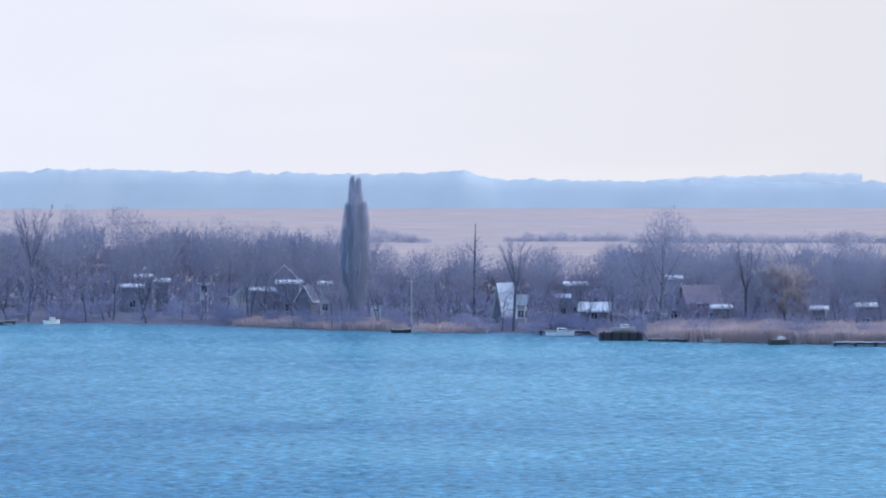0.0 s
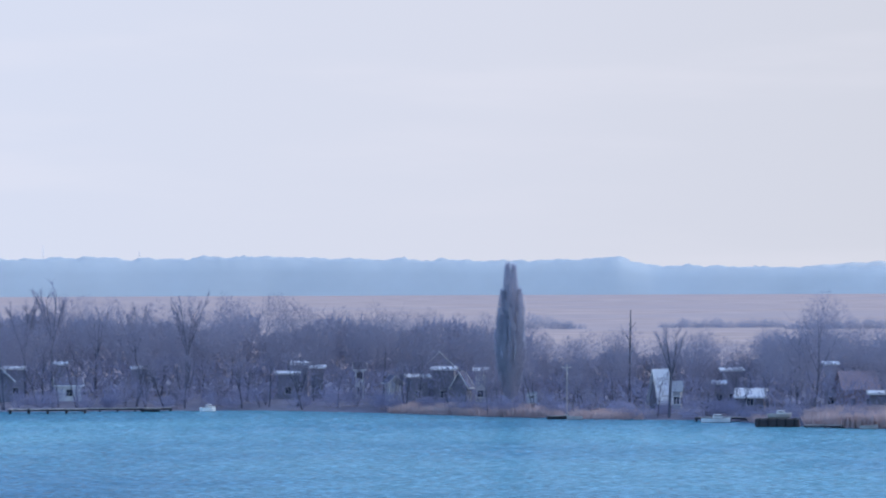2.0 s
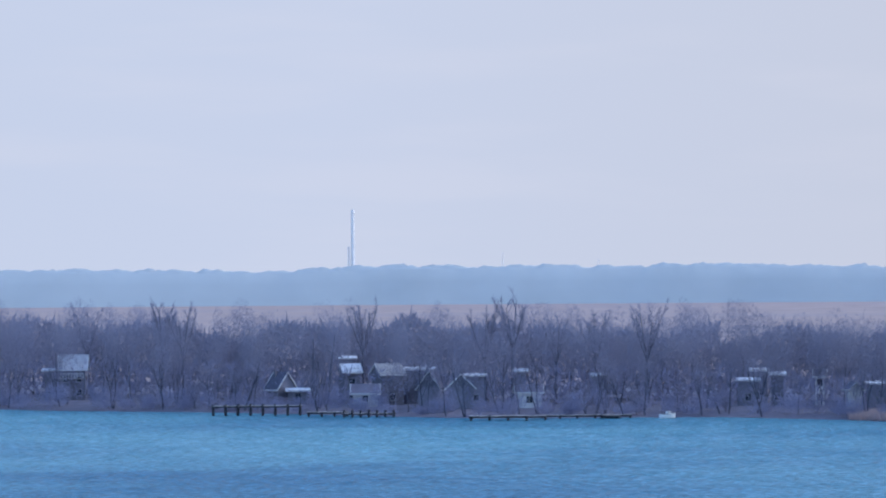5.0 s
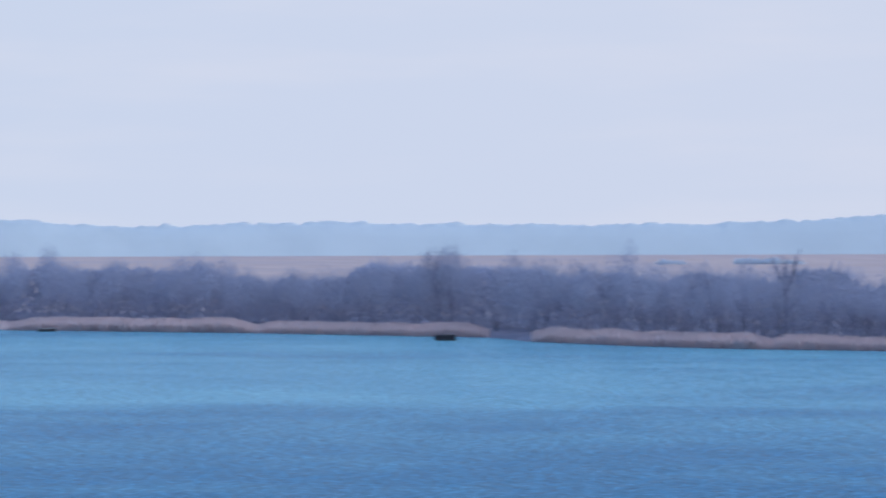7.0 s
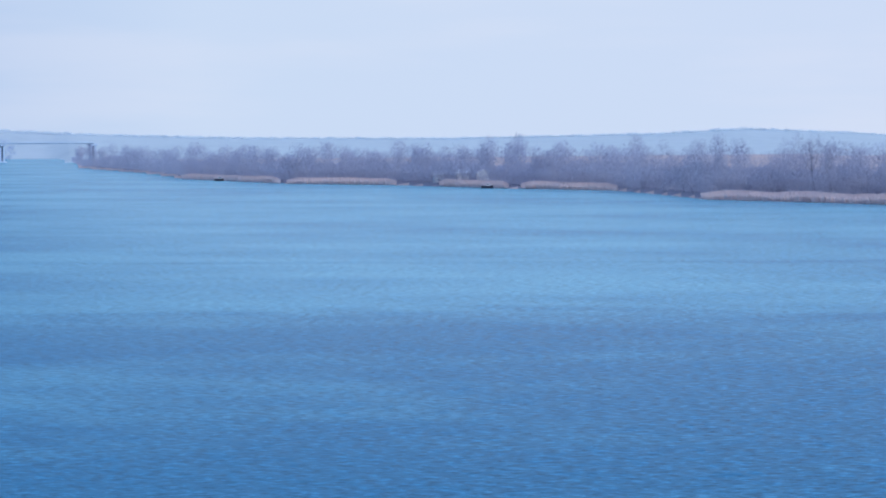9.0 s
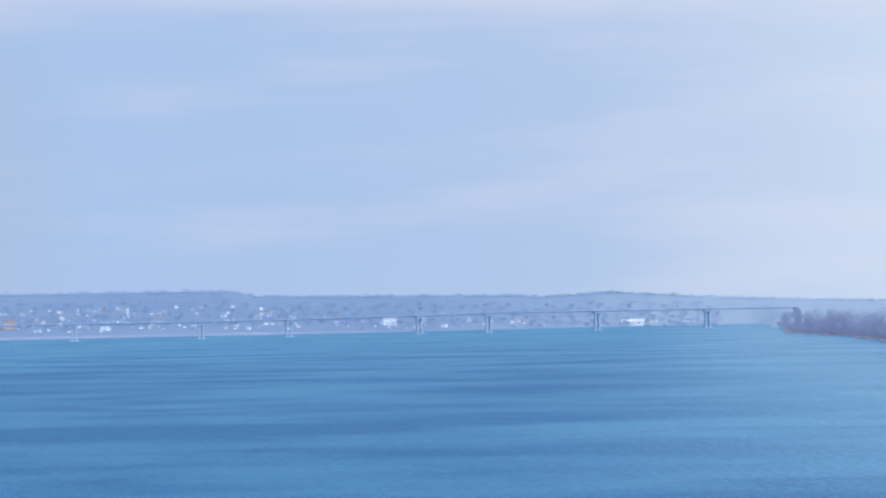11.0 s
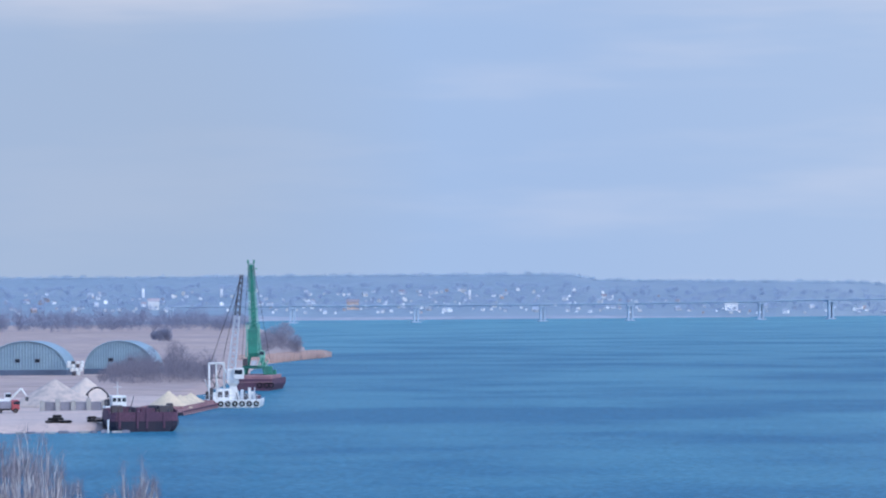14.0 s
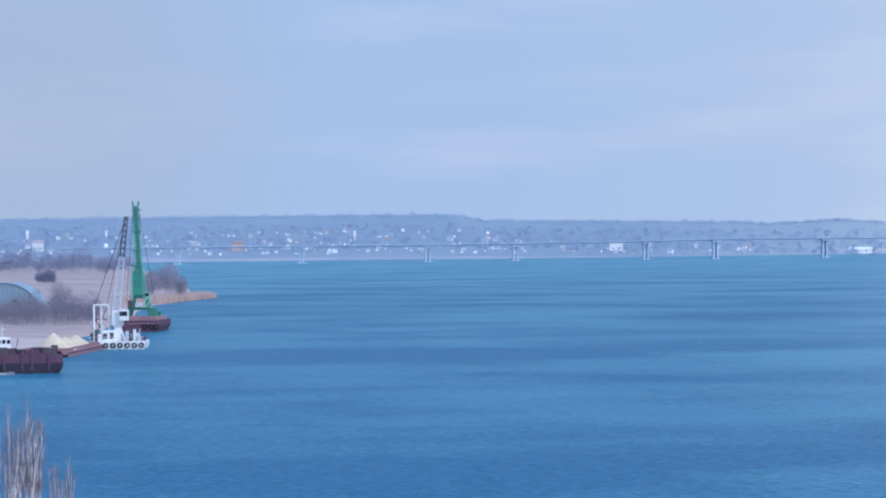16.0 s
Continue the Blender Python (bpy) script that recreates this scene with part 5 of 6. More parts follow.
def town_house(m, label, walls, roof, wide=10.0, deep=8.0, wall_h=5.0, roof_h=3.4):
    ob = thing("house", m, label, "house", "houses of the far town")
    w, h = wide / 2, deep / 2
    s = Shape()
    s.rings([[(-w, -h, z), (w, -h, z), (w, h, z), (-w, h, z)] for z in (-2.0, wall_h)], cap=True)
    s.add([(-w, -h, wall_h), (-w, h, wall_h), (-w, 0, wall_h + roof_h), (w, -h, wall_h), (w, h, wall_h), (w, 0, wall_h + roof_h)], [(0, 2, 1), (3, 4, 5)])
    part("wall", s, walls, ob)
    s = Shape()
    k = roof_h / h
    for sy in (-1, 1):
        s.add([(x, y, z) for x in (-w - 0.6, w + 0.6) for y, z in ((sy * (h + 0.6), wall_h - k * 0.6), (0, wall_h + roof_h + 0.02), (0, wall_h + roof_h + 0.3), (sy * (h + 0.6), wall_h - k * 0.6 + 0.25))],
              [(0, 1, 2, 3), (7, 6, 5, 4), (0, 4, 5, 1), (1, 5, 6, 2), (2, 6, 7, 3), (3, 7, 4, 0)])
    part("roof", s, roof, ob)
    for x in (-w * 0.5, w * 0.5):
        s = Shape()
        s.box(x - 0.9, x + 0.9, -h - 0.08, -h + 0.02, 1.4, 3.2)
        part("window", s, TOWN_ROOF, ob)
    return ob


def town():
    r = random.Random(21)
    kinds = []
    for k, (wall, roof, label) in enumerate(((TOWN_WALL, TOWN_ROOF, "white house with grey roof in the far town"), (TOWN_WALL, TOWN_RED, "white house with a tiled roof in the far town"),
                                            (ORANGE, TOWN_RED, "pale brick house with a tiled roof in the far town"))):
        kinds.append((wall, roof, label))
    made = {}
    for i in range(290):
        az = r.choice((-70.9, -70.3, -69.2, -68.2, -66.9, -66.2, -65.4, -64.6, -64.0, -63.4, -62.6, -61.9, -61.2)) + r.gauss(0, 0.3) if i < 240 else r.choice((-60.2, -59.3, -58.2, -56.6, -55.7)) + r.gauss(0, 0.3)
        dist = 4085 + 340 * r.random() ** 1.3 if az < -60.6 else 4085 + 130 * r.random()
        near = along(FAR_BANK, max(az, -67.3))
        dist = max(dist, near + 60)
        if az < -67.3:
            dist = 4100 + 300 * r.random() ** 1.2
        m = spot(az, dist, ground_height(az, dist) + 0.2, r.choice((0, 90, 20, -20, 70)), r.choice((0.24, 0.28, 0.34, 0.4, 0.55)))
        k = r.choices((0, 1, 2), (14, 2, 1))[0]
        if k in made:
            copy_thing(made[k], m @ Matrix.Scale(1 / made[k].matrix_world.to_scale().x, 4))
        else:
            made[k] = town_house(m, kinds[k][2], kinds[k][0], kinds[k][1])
    # two larger white buildings on the shore, one tall block and a church tower
    for az, wide, high, label in ((-60.05, 14, 6.5, "white waterside hotel on the far shore"), (-56.47, 24, 3.8, "long white boat station on the far shore"), (-65.62, 13, 8, "orange-walled block in the far town"), (-68.55, 12, 9, "white villa with steep roof in the far town")):
        dist = max(4150, along(FAR_BANK, az) + 20)
        town_house(spot(az, dist, ground_height(az, dist)), label, ORANGE if "orange" in label else TOWN_WALL, TOWN_WALL if az > -60.2 else TOWN_RED, wide, 10, high, 2.4)
    for az, high in ((-67.55, 10), (-68.7, 11), (-63.9, 8)):
        dist = 4330
        ob = thing("tower", spot(az, dist, ground_height(az, dist) - 1), "slim pale tower in the far town", "tower", "towers of the far town")
        s = Shape()
        s.block(-1.5, 1.5, -1.5, 1.5, 0, high, 0.2)
        part("shaft", s, TOWN_WALL, ob)
        s = Shape()
        s.tube((0, 0, high), (0, 0, high + 3), 1.7, 0.2, 8)
        part("spire", s, TOWN_ROOF, ob)


town()
# distance haze is mixed into these tree colours
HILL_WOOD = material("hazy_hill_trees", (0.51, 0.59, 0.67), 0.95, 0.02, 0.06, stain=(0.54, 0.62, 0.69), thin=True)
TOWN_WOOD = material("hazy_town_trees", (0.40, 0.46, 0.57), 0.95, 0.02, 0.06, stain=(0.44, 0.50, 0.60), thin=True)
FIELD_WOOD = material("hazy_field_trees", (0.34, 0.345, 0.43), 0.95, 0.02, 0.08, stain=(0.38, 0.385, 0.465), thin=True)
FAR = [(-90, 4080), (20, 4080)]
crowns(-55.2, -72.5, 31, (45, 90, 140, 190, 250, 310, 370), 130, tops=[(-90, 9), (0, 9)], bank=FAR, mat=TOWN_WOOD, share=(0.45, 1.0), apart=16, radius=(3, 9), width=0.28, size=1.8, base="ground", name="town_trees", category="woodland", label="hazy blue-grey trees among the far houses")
# right-hand ridge: a paler colour stands for thicker haze
PALE_HILL = material("hazier_hill_trees", (0.62, 0.68, 0.72), 0.95, 0.02, 0.06, stain=(0.64, 0.70, 0.74), thin=True)
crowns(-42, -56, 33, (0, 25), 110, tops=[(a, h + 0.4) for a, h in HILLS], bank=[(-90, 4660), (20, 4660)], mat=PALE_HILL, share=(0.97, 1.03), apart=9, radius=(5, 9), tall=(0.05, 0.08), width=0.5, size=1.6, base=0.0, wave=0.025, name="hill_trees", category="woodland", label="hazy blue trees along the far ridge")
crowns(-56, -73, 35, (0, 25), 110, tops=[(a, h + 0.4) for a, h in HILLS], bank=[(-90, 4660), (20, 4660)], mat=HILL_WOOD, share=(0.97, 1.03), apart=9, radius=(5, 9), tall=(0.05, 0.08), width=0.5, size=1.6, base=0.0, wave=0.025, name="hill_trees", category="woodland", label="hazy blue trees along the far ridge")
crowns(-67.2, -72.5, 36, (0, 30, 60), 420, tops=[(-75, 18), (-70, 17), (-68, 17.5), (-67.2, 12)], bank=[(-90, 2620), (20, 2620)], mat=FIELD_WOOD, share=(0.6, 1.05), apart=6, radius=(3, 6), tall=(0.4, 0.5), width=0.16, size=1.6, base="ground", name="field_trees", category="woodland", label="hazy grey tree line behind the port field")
# farther groves: haze again put into the colour
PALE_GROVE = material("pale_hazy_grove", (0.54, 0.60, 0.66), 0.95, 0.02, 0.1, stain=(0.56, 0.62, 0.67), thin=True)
crowns(-68.28, -68.55, 37, (0, 4), 1200, tops=[(-75, 8.5), (-60, 8.5)], bank=[(-75, 2000), (-60, 2000)], mat=FIELD_WOOD, apart=3.0, radius=(1.8, 3.2), width=0.08, base=0.6, name="field_bush", category="shrub", label="dark round bush in the port field")
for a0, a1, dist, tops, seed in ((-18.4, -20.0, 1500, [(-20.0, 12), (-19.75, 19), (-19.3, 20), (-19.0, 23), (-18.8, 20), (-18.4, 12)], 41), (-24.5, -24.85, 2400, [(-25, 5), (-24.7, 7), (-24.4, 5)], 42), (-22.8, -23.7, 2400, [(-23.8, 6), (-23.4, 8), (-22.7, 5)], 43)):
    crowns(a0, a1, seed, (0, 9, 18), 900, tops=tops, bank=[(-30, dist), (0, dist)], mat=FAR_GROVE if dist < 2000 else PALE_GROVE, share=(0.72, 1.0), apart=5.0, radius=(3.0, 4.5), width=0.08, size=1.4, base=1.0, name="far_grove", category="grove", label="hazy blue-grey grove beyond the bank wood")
for a0, a1, dist, tops, seed in ((-0.2, -1.2, 1480, [(-1.25, 2.5), (-1.0, 5.6), (-0.6, 4.6), (-0.2, 2.0)], 38), (2.7, 0.9, 1500, [(0.9, 2.4), (1.3, 4.0), (2.0, 3.4), (2.7, 3.8)], 39), (7.4, 2.8, 1460, [(2.8, 3.0), (3.6, 4.4), (5.0, 3.6), (6.2, 4.4), (7.4, 3.6)], 40)):
    crowns(a0, a1, seed, (0, 5, 12), 260, tops=[(a, h * 1.6) for a, h in tops], bank=[(-30, dist), (10, dist)], mat=HAZE_WOOD, share=(0.6, 1.0), apart=3.0, radius=(2.0, 3.4), tall=(0.44, 0.5), width=0.06, base=0.6, name="field_hedge", category="hedge", label="dark uneven hedge line across the dry field")


def chimney(az, top, r0, label):
    d = 4500
    z = ground_height(az, d) - 1
    ob = thing("chimney", spot(az, d, z), label, "chimney", "factory chimneys")
    h = top - z
    s = Shape()
    s.rings([[(math.cos(i * math.pi / 8) * r, math.sin(i * math.pi / 8) * r, h * q) for i in range(16)] for q, r in ((0, r0 * 1.25), (0.5, r0 * 1.05), (0.97, r0 * 0.85), (1, r0 * 0.9))])
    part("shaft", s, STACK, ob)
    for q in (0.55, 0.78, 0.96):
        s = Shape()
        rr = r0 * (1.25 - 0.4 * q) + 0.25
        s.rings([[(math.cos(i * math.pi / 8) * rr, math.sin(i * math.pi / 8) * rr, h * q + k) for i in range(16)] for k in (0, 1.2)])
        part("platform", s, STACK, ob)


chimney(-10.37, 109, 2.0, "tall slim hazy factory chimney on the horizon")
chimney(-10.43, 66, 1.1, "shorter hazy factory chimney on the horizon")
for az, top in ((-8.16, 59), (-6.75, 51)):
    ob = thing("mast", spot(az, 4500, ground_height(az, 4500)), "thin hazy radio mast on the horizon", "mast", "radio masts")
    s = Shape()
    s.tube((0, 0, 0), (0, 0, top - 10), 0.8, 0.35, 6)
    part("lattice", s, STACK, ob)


# ---- port: hangars, heaps and yard ----
def hangar(az, dist, wide, high, deep, turn, label):
    z = 1.3
    ob = thing("hangar", spot(az, dist, z, turn), label, "hangar", "arched hangars")
    n = 28
    arc = [(-math.cos(math.pi * i / n) * wide / 2, 1.0 + math.sin(math.pi * i / n) ** 0.9 * (high - 1.0)) for i in range(n + 1)]
    s = Shape()
    s.rings([[(x, y, zz) for x, zz in arc] for y in (0, deep)], cap=False, closed=False)
    s.rings([[(x * 0.985, y, zz * 0.985) for x, zz in reversed(arc)] for y in (0, deep)], cap=False, closed=False)
    part("roof_shell", s, HANGAR, ob, smooth=True)
    s = Shape()
    s.add([(x * 0.98, 0.35, zz * 0.98) for x, zz in arc], [tuple(range(n + 1))])
    part("end_wall", s, HANGAR, ob)
    s = Shape()
    s.add([(x * 0.98, deep - 0.35, zz * 0.98) for x, zz in arc], [tuple(range(n, -1, -1))])
    part("end_wall", s, HANGAR, ob)
    for i in range(27):
        x = -wide / 2 * 0.94 + wide * 0.94 * i / 26
        t = max(0.0, 1 - (2 * x / wide) ** 2) ** 0.45
        top = 1.0 + t * (high - 1.0) * 0.955
        s = Shape()
        s.add([(x - 0.2, 0.36, 1.0), (x + 0.2, 0.36, 1.0), (x + 0.08, 0.05, 1.0), (x - 0.08, 0.05, 1.0), (x - 0.2, 0.36, top), (x + 0.2, 0.36, top), (x + 0.08, 0.05, top), (x - 0.08, 0.05, top)],
              [(1, 0, 4, 5), (2, 1, 5, 6), (3, 2, 6, 7), (0, 3, 7, 4), (4, 7, 6, 5)])
        part("rib", s, HANGAR, ob)
    s = Shape()
    s.block(-wide / 2 - 0.2, wide / 2 + 0.2, -0.3, deep + 0.3, -0.5, 1.7, 0.1)
    part("plinth", s, HANGAR_DARK, ob, "dark blue plinth under the hangar")
    for x in (-2.6, 3.4):
        s = Shape()
        s.box(x - 0.75, x + 0.75, 0.05, 0.3, high * 0.38, high * 0.38 + 1.1)
        w = part("window", s, STEEL, ob)
        s = Shape()
        s.box(x - 0.6, x + 0.6, 0.02, 0.05, high * 0.38 + 0.12, high * 0.38 + 0.98)
        part("pane", s, GLASS, w)
    s = Shape()
    for a, b in zip(arc, arc[1:]):
        s.tube((a[0], -0.02, a[1]), (b[0], -0.02, b[1]), 0.22, sides=5)
    part("arch_rim", s, HANGAR, ob, "rolled metal rim of the arch")


hangar(-69.06, 1168, 21.0, 10.0, 15, -12, "blue-grey arched metal hangar behind bare scrub")
hangar(-70.42, 1160, 24.5, 10.2, 15, -12, "blue-grey arched metal hangar with two small windows")


def heap(az, dist, radius, high, mat, label, seed, lop=0.0, z=1.3):
    """A tipped heap with an uneven cone."""
    ob = None
    s = Shape()
    loops = []
    for q in (1.0, 0.82, 0.6, 0.38, 0.16, 0.03):
        loops.append([((math.cos(t * math.pi / 14) * radius * q * (1 + 0.14 * noise.noise((math.cos(t * math.pi / 14) * 1.4, math.sin(t * math.pi / 14) * 1.4, seed)))) + lop * (1 - q),
                       math.sin(t * math.pi / 14) * radius * q * (1 + 0.14 * noise.noise((math.sin(t * math.pi / 14), 3.0, seed))),
                       high * (1 - q ** 0.92) + 0.12 * noise.noise((t * 0.9, q * 5, seed)) - 0.1) for t in range(28)])
    s.rings(loops)
    ob = part("mound", s, mat, smooth=True)
    ob.matrix_world = spot(az, dist, z)
    return tagged(ob, label, "heap", "heaps of the yard")


heap(-70.0, 822, 10.2, 6.2, GRAVEL, "tall cone of grey gravel in the yard", 1, 0.0)
heap(-69.55, 858, 7.6, 5.7, GREY_SAND, "cone of grey-beige sand beside the gravel", 2)
heap(-69.95, 850, 7.0, 3.6, GRAVEL, "low grey gravel heap behind the wall", 3)

bay = thing("retaining_bay", spot(-69.75, 790, 1.3, 2), "grey concrete retaining wall of upright posts, its panels darkened for shadow", "wall")
for i in range(5):
    s = Shape()
    s.block(-6.0 + i * 3.1 - 0.45, -6.0 + i * 3.1 + 0.45, -0.5, 0.5, -0.2, 2.5 if i in (1, 3) else 2.2, 0.06)
    part("post", s, CONCRETE, bay)
    if i < 4:
        # darker panels stand in for the shadowed gaps between posts
        s = Shape()
        s.block(-5.5 + i * 3.1, -5.5 + i * 3.1 + 2.1, 0.1, 0.4, -0.2, 1.9, 0.04)
        part("panel", s, GREY_WALL, bay)

arch = thing("conveyor_arch", spot(-69.38, 822, 1.3, 0), "dark curved steel chute arch by the sand heap", "chute")
s = Shape()
pts = [(-2.4 + 5.4 * i / 12, 0, 1.0 + 3.0 * math.sin(math.pi * min(1, 0.12 + i / 12 * 0.88)) ** 0.8) for i in range(13)]
loops = []
for k, p in enumerate(pts):
    way = Vector(pts[min(12, k + 1)]) - Vector(pts[max(0, k - 1)])
    up = Vector((-way.z, 0, way.x)).normalized()
    loops.append([Vector(p) + (up * math.cos(t * 1.0472) + Vector((0, 1, 0)) * math.sin(t * 1.0472)) * 0.2 for t in range(6)])
s.rings(loops)
part("chute", s, STEEL, arch)
for i in (1, 10):
    s = Shape()
    s.tube((pts[i][0], 0, -0.2), pts[i], 0.12, sides=6)
    part("leg", s, STEEL, arch)

bags = thing("bulk_bags", spot(-69.69, 1150, 1.3, 4, 0.74), "stack of white and dark bulk bags between the hangars", "bags")
for row, (n, z, h) in enumerate(((2, 0.0, 1.7), (3, 1.75, 1.5), (4, 3.3, 1.4), (4, 4.75, 1.2))):
    for i in range(n):
        x = (i - (n - 1) / 2) * 1.75 + 0.25 * (row % 2) - 0.15 * row
        s = Shape()
        s.rings([[(x + math.cos(t * math.pi / 5) * q, math.sin(t * math.pi / 5) * q, z + h * k) for t in range(10)] for k, q in ((0, 0.66), (0.25, 0.8), (0.75, 0.78), (0.95, 0.6), (1.0, 0.3))])
        part("bag", s, WHITE if (i + row) % 4 else STEEL, bags)


def wheel(ob, x, y, z, r, w):
    s = Shape()
    s.rings([[(x + math.cos(i * math.pi / 8) * r * k, y + q, z + math.sin(i * math.pi / 8) * r * k) for i in range(16)] for q, k in ((-w / 2, 0.86), (-w / 2 + 0.06, 1), (w / 2 - 0.06, 1), (w / 2, 0.86))])
    t = part("wheel", s, BLACK, ob)
    s = Shape()
    s.tube((x, y - w / 2 - 0.03, z), (x, y + w / 2 + 0.03, z), r * 0.5, sides=10)
    part("rim", s, STEEL, t)


truck = thing("tipper_truck", spot(-70.72, 778, 1.4, 4), "red tipper truck parked on the quay", "truck")
s = Shape()
s.block(-3.2, 1.0, -1.2, 1.2, 0.9, 2.3, 0.12)
part("tipper_body", s, GREY_WALL, truck, "dusty grey tipper body")
s = Shape()
s.block(1.1, 2.7, -1.15, 1.15, 0.7, 2.6, 0.2)
c = part("cab", s, TRUCK_RED, truck)
s = Shape()
s.box(1.5, 2.73, -1.17, 1.17, 1.7, 2.35)
part("cab_window", s, GLASS, c)
s = Shape()
s.block(-3.1, 2.6, -0.5, 0.5, 0.55, 0.9, 0.05)
part("chassis", s, STEEL, truck)
for x in (-2.4, -1.2, 1.9):
    for y in (-1.0, 1.0):
        wheel(truck, x, y, 0.5, 0.5, 0.35)

digger = thing("excavator", spot(-70.75, 800, 1.4, 0), "white excavator with folded arm behind the truck", "excavator")
s = Shape()
for y in (-1.1, 1.1):
    s.rings([[(x, y + q, z) for x, z in ((-1.9, 0.45), (-1.6, 0.05), (1.6, 0.05), (1.9, 0.45), (1.6, 0.85), (-1.6, 0.85))] for q in (-0.28, 0.28)])
part("tracks", s, BLACK, digger)
s = Shape()
s.block(-2.2, 1.2, -1.3, 1.3, 0.95, 2.2, 0.2)
part("house_body", s, WHITE, digger)
s = Shape()
s.block(0.2, 1.5, -1.25, -0.1, 2.2, 3.5, 0.15)
c = part("cab", s, WHITE, digger)
s = Shape()
s.box(0.4, 1.55, -1.28, -0.3, 2.6, 3.3)
part("cab_window", s, GLASS, c)
s = Shape()
s.tube((1.0, 0.3, 1.8), (3.6, 0.3, 4.4), 0.26, 0.2, 6)
part("boom", s, WHITE, digger)
s = Shape()
s.tube((3.6, 0.3, 4.4), (4.8, 0.3, 2.6), 0.2, 0.14, 6)
a = part("stick", s, WHITE, digger)
s = Shape()
s.rings([[(4.5, y, 2.7), (5.2, y, 2.5), (5.0, y, 1.7), (4.4, y, 1.9)] for y in (-0.1, 0.7)])
part("bucket", s, STEEL, a)

quay = thing("quay_edge", spot(-69.9, 697.5, 0, 1), "low broken concrete quay edge with a white mooring post", "quay")
for i in range(14):
    s = Shape()
    h = 0.42 + 0.5 * noise.noise((i * 1.7, 2.0, 5.0))
    long = 1.2 + 0.7 * ((i * 7) % 5) / 4
    s.block(-14.0 + i * 1.9, -14.0 + i * 1.9 + long, -0.5, 0.6 + 0.3 * (i % 3), -0.8, h, 0.12)
    part("slab", s, GREY_WALL if i % 3 else CONCRETE, quay)
s = Shape()
s.tube((8.2, -0.6, -0.8), (8.2, -0.6, 2.4), 0.2, sides=8)
part("mooring_post", s, WHITE, quay, "white mooring post")
r = random.Random(77)
for k, (az, dist, up) in enumerate(((-70.08, 712, 0), (-70.0, 713, 0), (-69.92, 712, 0), (-69.82, 713, 0), (-70.04, 712.5, 0.5), (-69.94, 712.5, 0.5), (-69.97, 712.6, 1.0), (-69.47, 718, 0), (-69.46, 718.4, 0.5), (-69.36, 717, 0))):
    ob = thing("tyre", spot(az, dist, 1.38, r.uniform(0, 180)), "old black tyre lying on the quay sand", "tyre", "tyres on the quay")
    s = Shape()
    n, R, q = 14, 0.62, 0.26
    s2 = [[((R + q * math.cos(j * 1.0472)) * math.cos(i * 6.2832 / n), (R + q * math.cos(j * 1.0472)) * math.sin(i * 6.2832 / n), 0.26 + q * math.sin(j * 1.0472) + up) for j in range(6)] for i in range(n + 1)]
    s.rings(s2, cap=False)
    part("casing", s, BLACK, ob)

# ---- vessels ----
def long_hull(long, wide, low, high, rake):
    """A flat barge hull, blunt ends raked under."""
    return [[(x, -wide / 2 * k, z) for x, z, k in ((0, 0, 0),)] for _ in ()] or [
        [(-long / 2 + rake, -wide / 2, low), (long / 2 - rake, -wide / 2, low), (long / 2 - rake, wide / 2, low), (-long / 2 + rake, wide / 2, low)],
        [(-long / 2, -wide / 2, high * 0.55), (long / 2, -wide / 2, high * 0.55), (long / 2, wide / 2, high * 0.55), (-long / 2, wide / 2, high * 0.55)],
        [(-long / 2, -wide / 2, high), (long / 2, -wide / 2, high), (long / 2, wide / 2, high), (-long / 2, wide / 2, high)]]


def rub_rails(ob, long, wide, z, mat):
    for y in (-wide / 2 - 0.08, wide / 2 + 0.08):
        s = Shape()
        s.box(-long / 2, long / 2, y - 0.08, y + 0.08, z - 0.12, z + 0.12)
        part("rubbing_strake", s, mat, ob)


def fender(ob, x, y, z, r=0.45):
    s = Shape()
    s.rings([[(x + (r + 0.16 * math.cos(j * 1.0472)) * math.cos(i * 0.5236), y + 0.16 * math.sin(j * 1.0472), z + (r + 0.16 * math.cos(j * 1.0472)) * math.sin(i * 0.5236)) for j in range(6)] for i in range(13)], cap=False)
    part("tyre_fender", s, BLACK, ob)


# end-on pusher barge in dark red
barge = thing("barge", spot(-68.76, 712, 0, 4), "dark red-brown steel barge moored end-on at the quay", "barge")
def barge_section(y, k, sheer, low, high):
    """Points across the hull at y, from one rail round the bilge to the other."""
    side = [(6.3, 3.0 + sheer), (6.4, 1.9), (6.25, 1.0), (5.7, 0.2), (4.6, -0.6)]
    pts = [(x * k, y, z) for x, z in side if low <= z <= high]
    return pts + [(-x, yy, z) for x, yy, z in reversed(pts)]


STATIONS = ((-10.6, 0.80, 0.55), (-9.8, 0.95, 0.4), (-8.0, 1.0, 0.2), (0.0, 1.0, 0.0), (9.0, 1.0, 0.2), (10.0, 0.95, 0.3))
s = Shape()
s.rings([barge_section(y, k, h, -1, 9) for y, k, h in STATIONS])
part("hull", s, RUST, barge)
s = Shape()
s.rings([barge_section(y * 1.006, k * 1.006, h, -1, 1.95) for y, k, h in STATIONS])
part("lower_hull", s, TAR, barge, "black tarred lower hull")
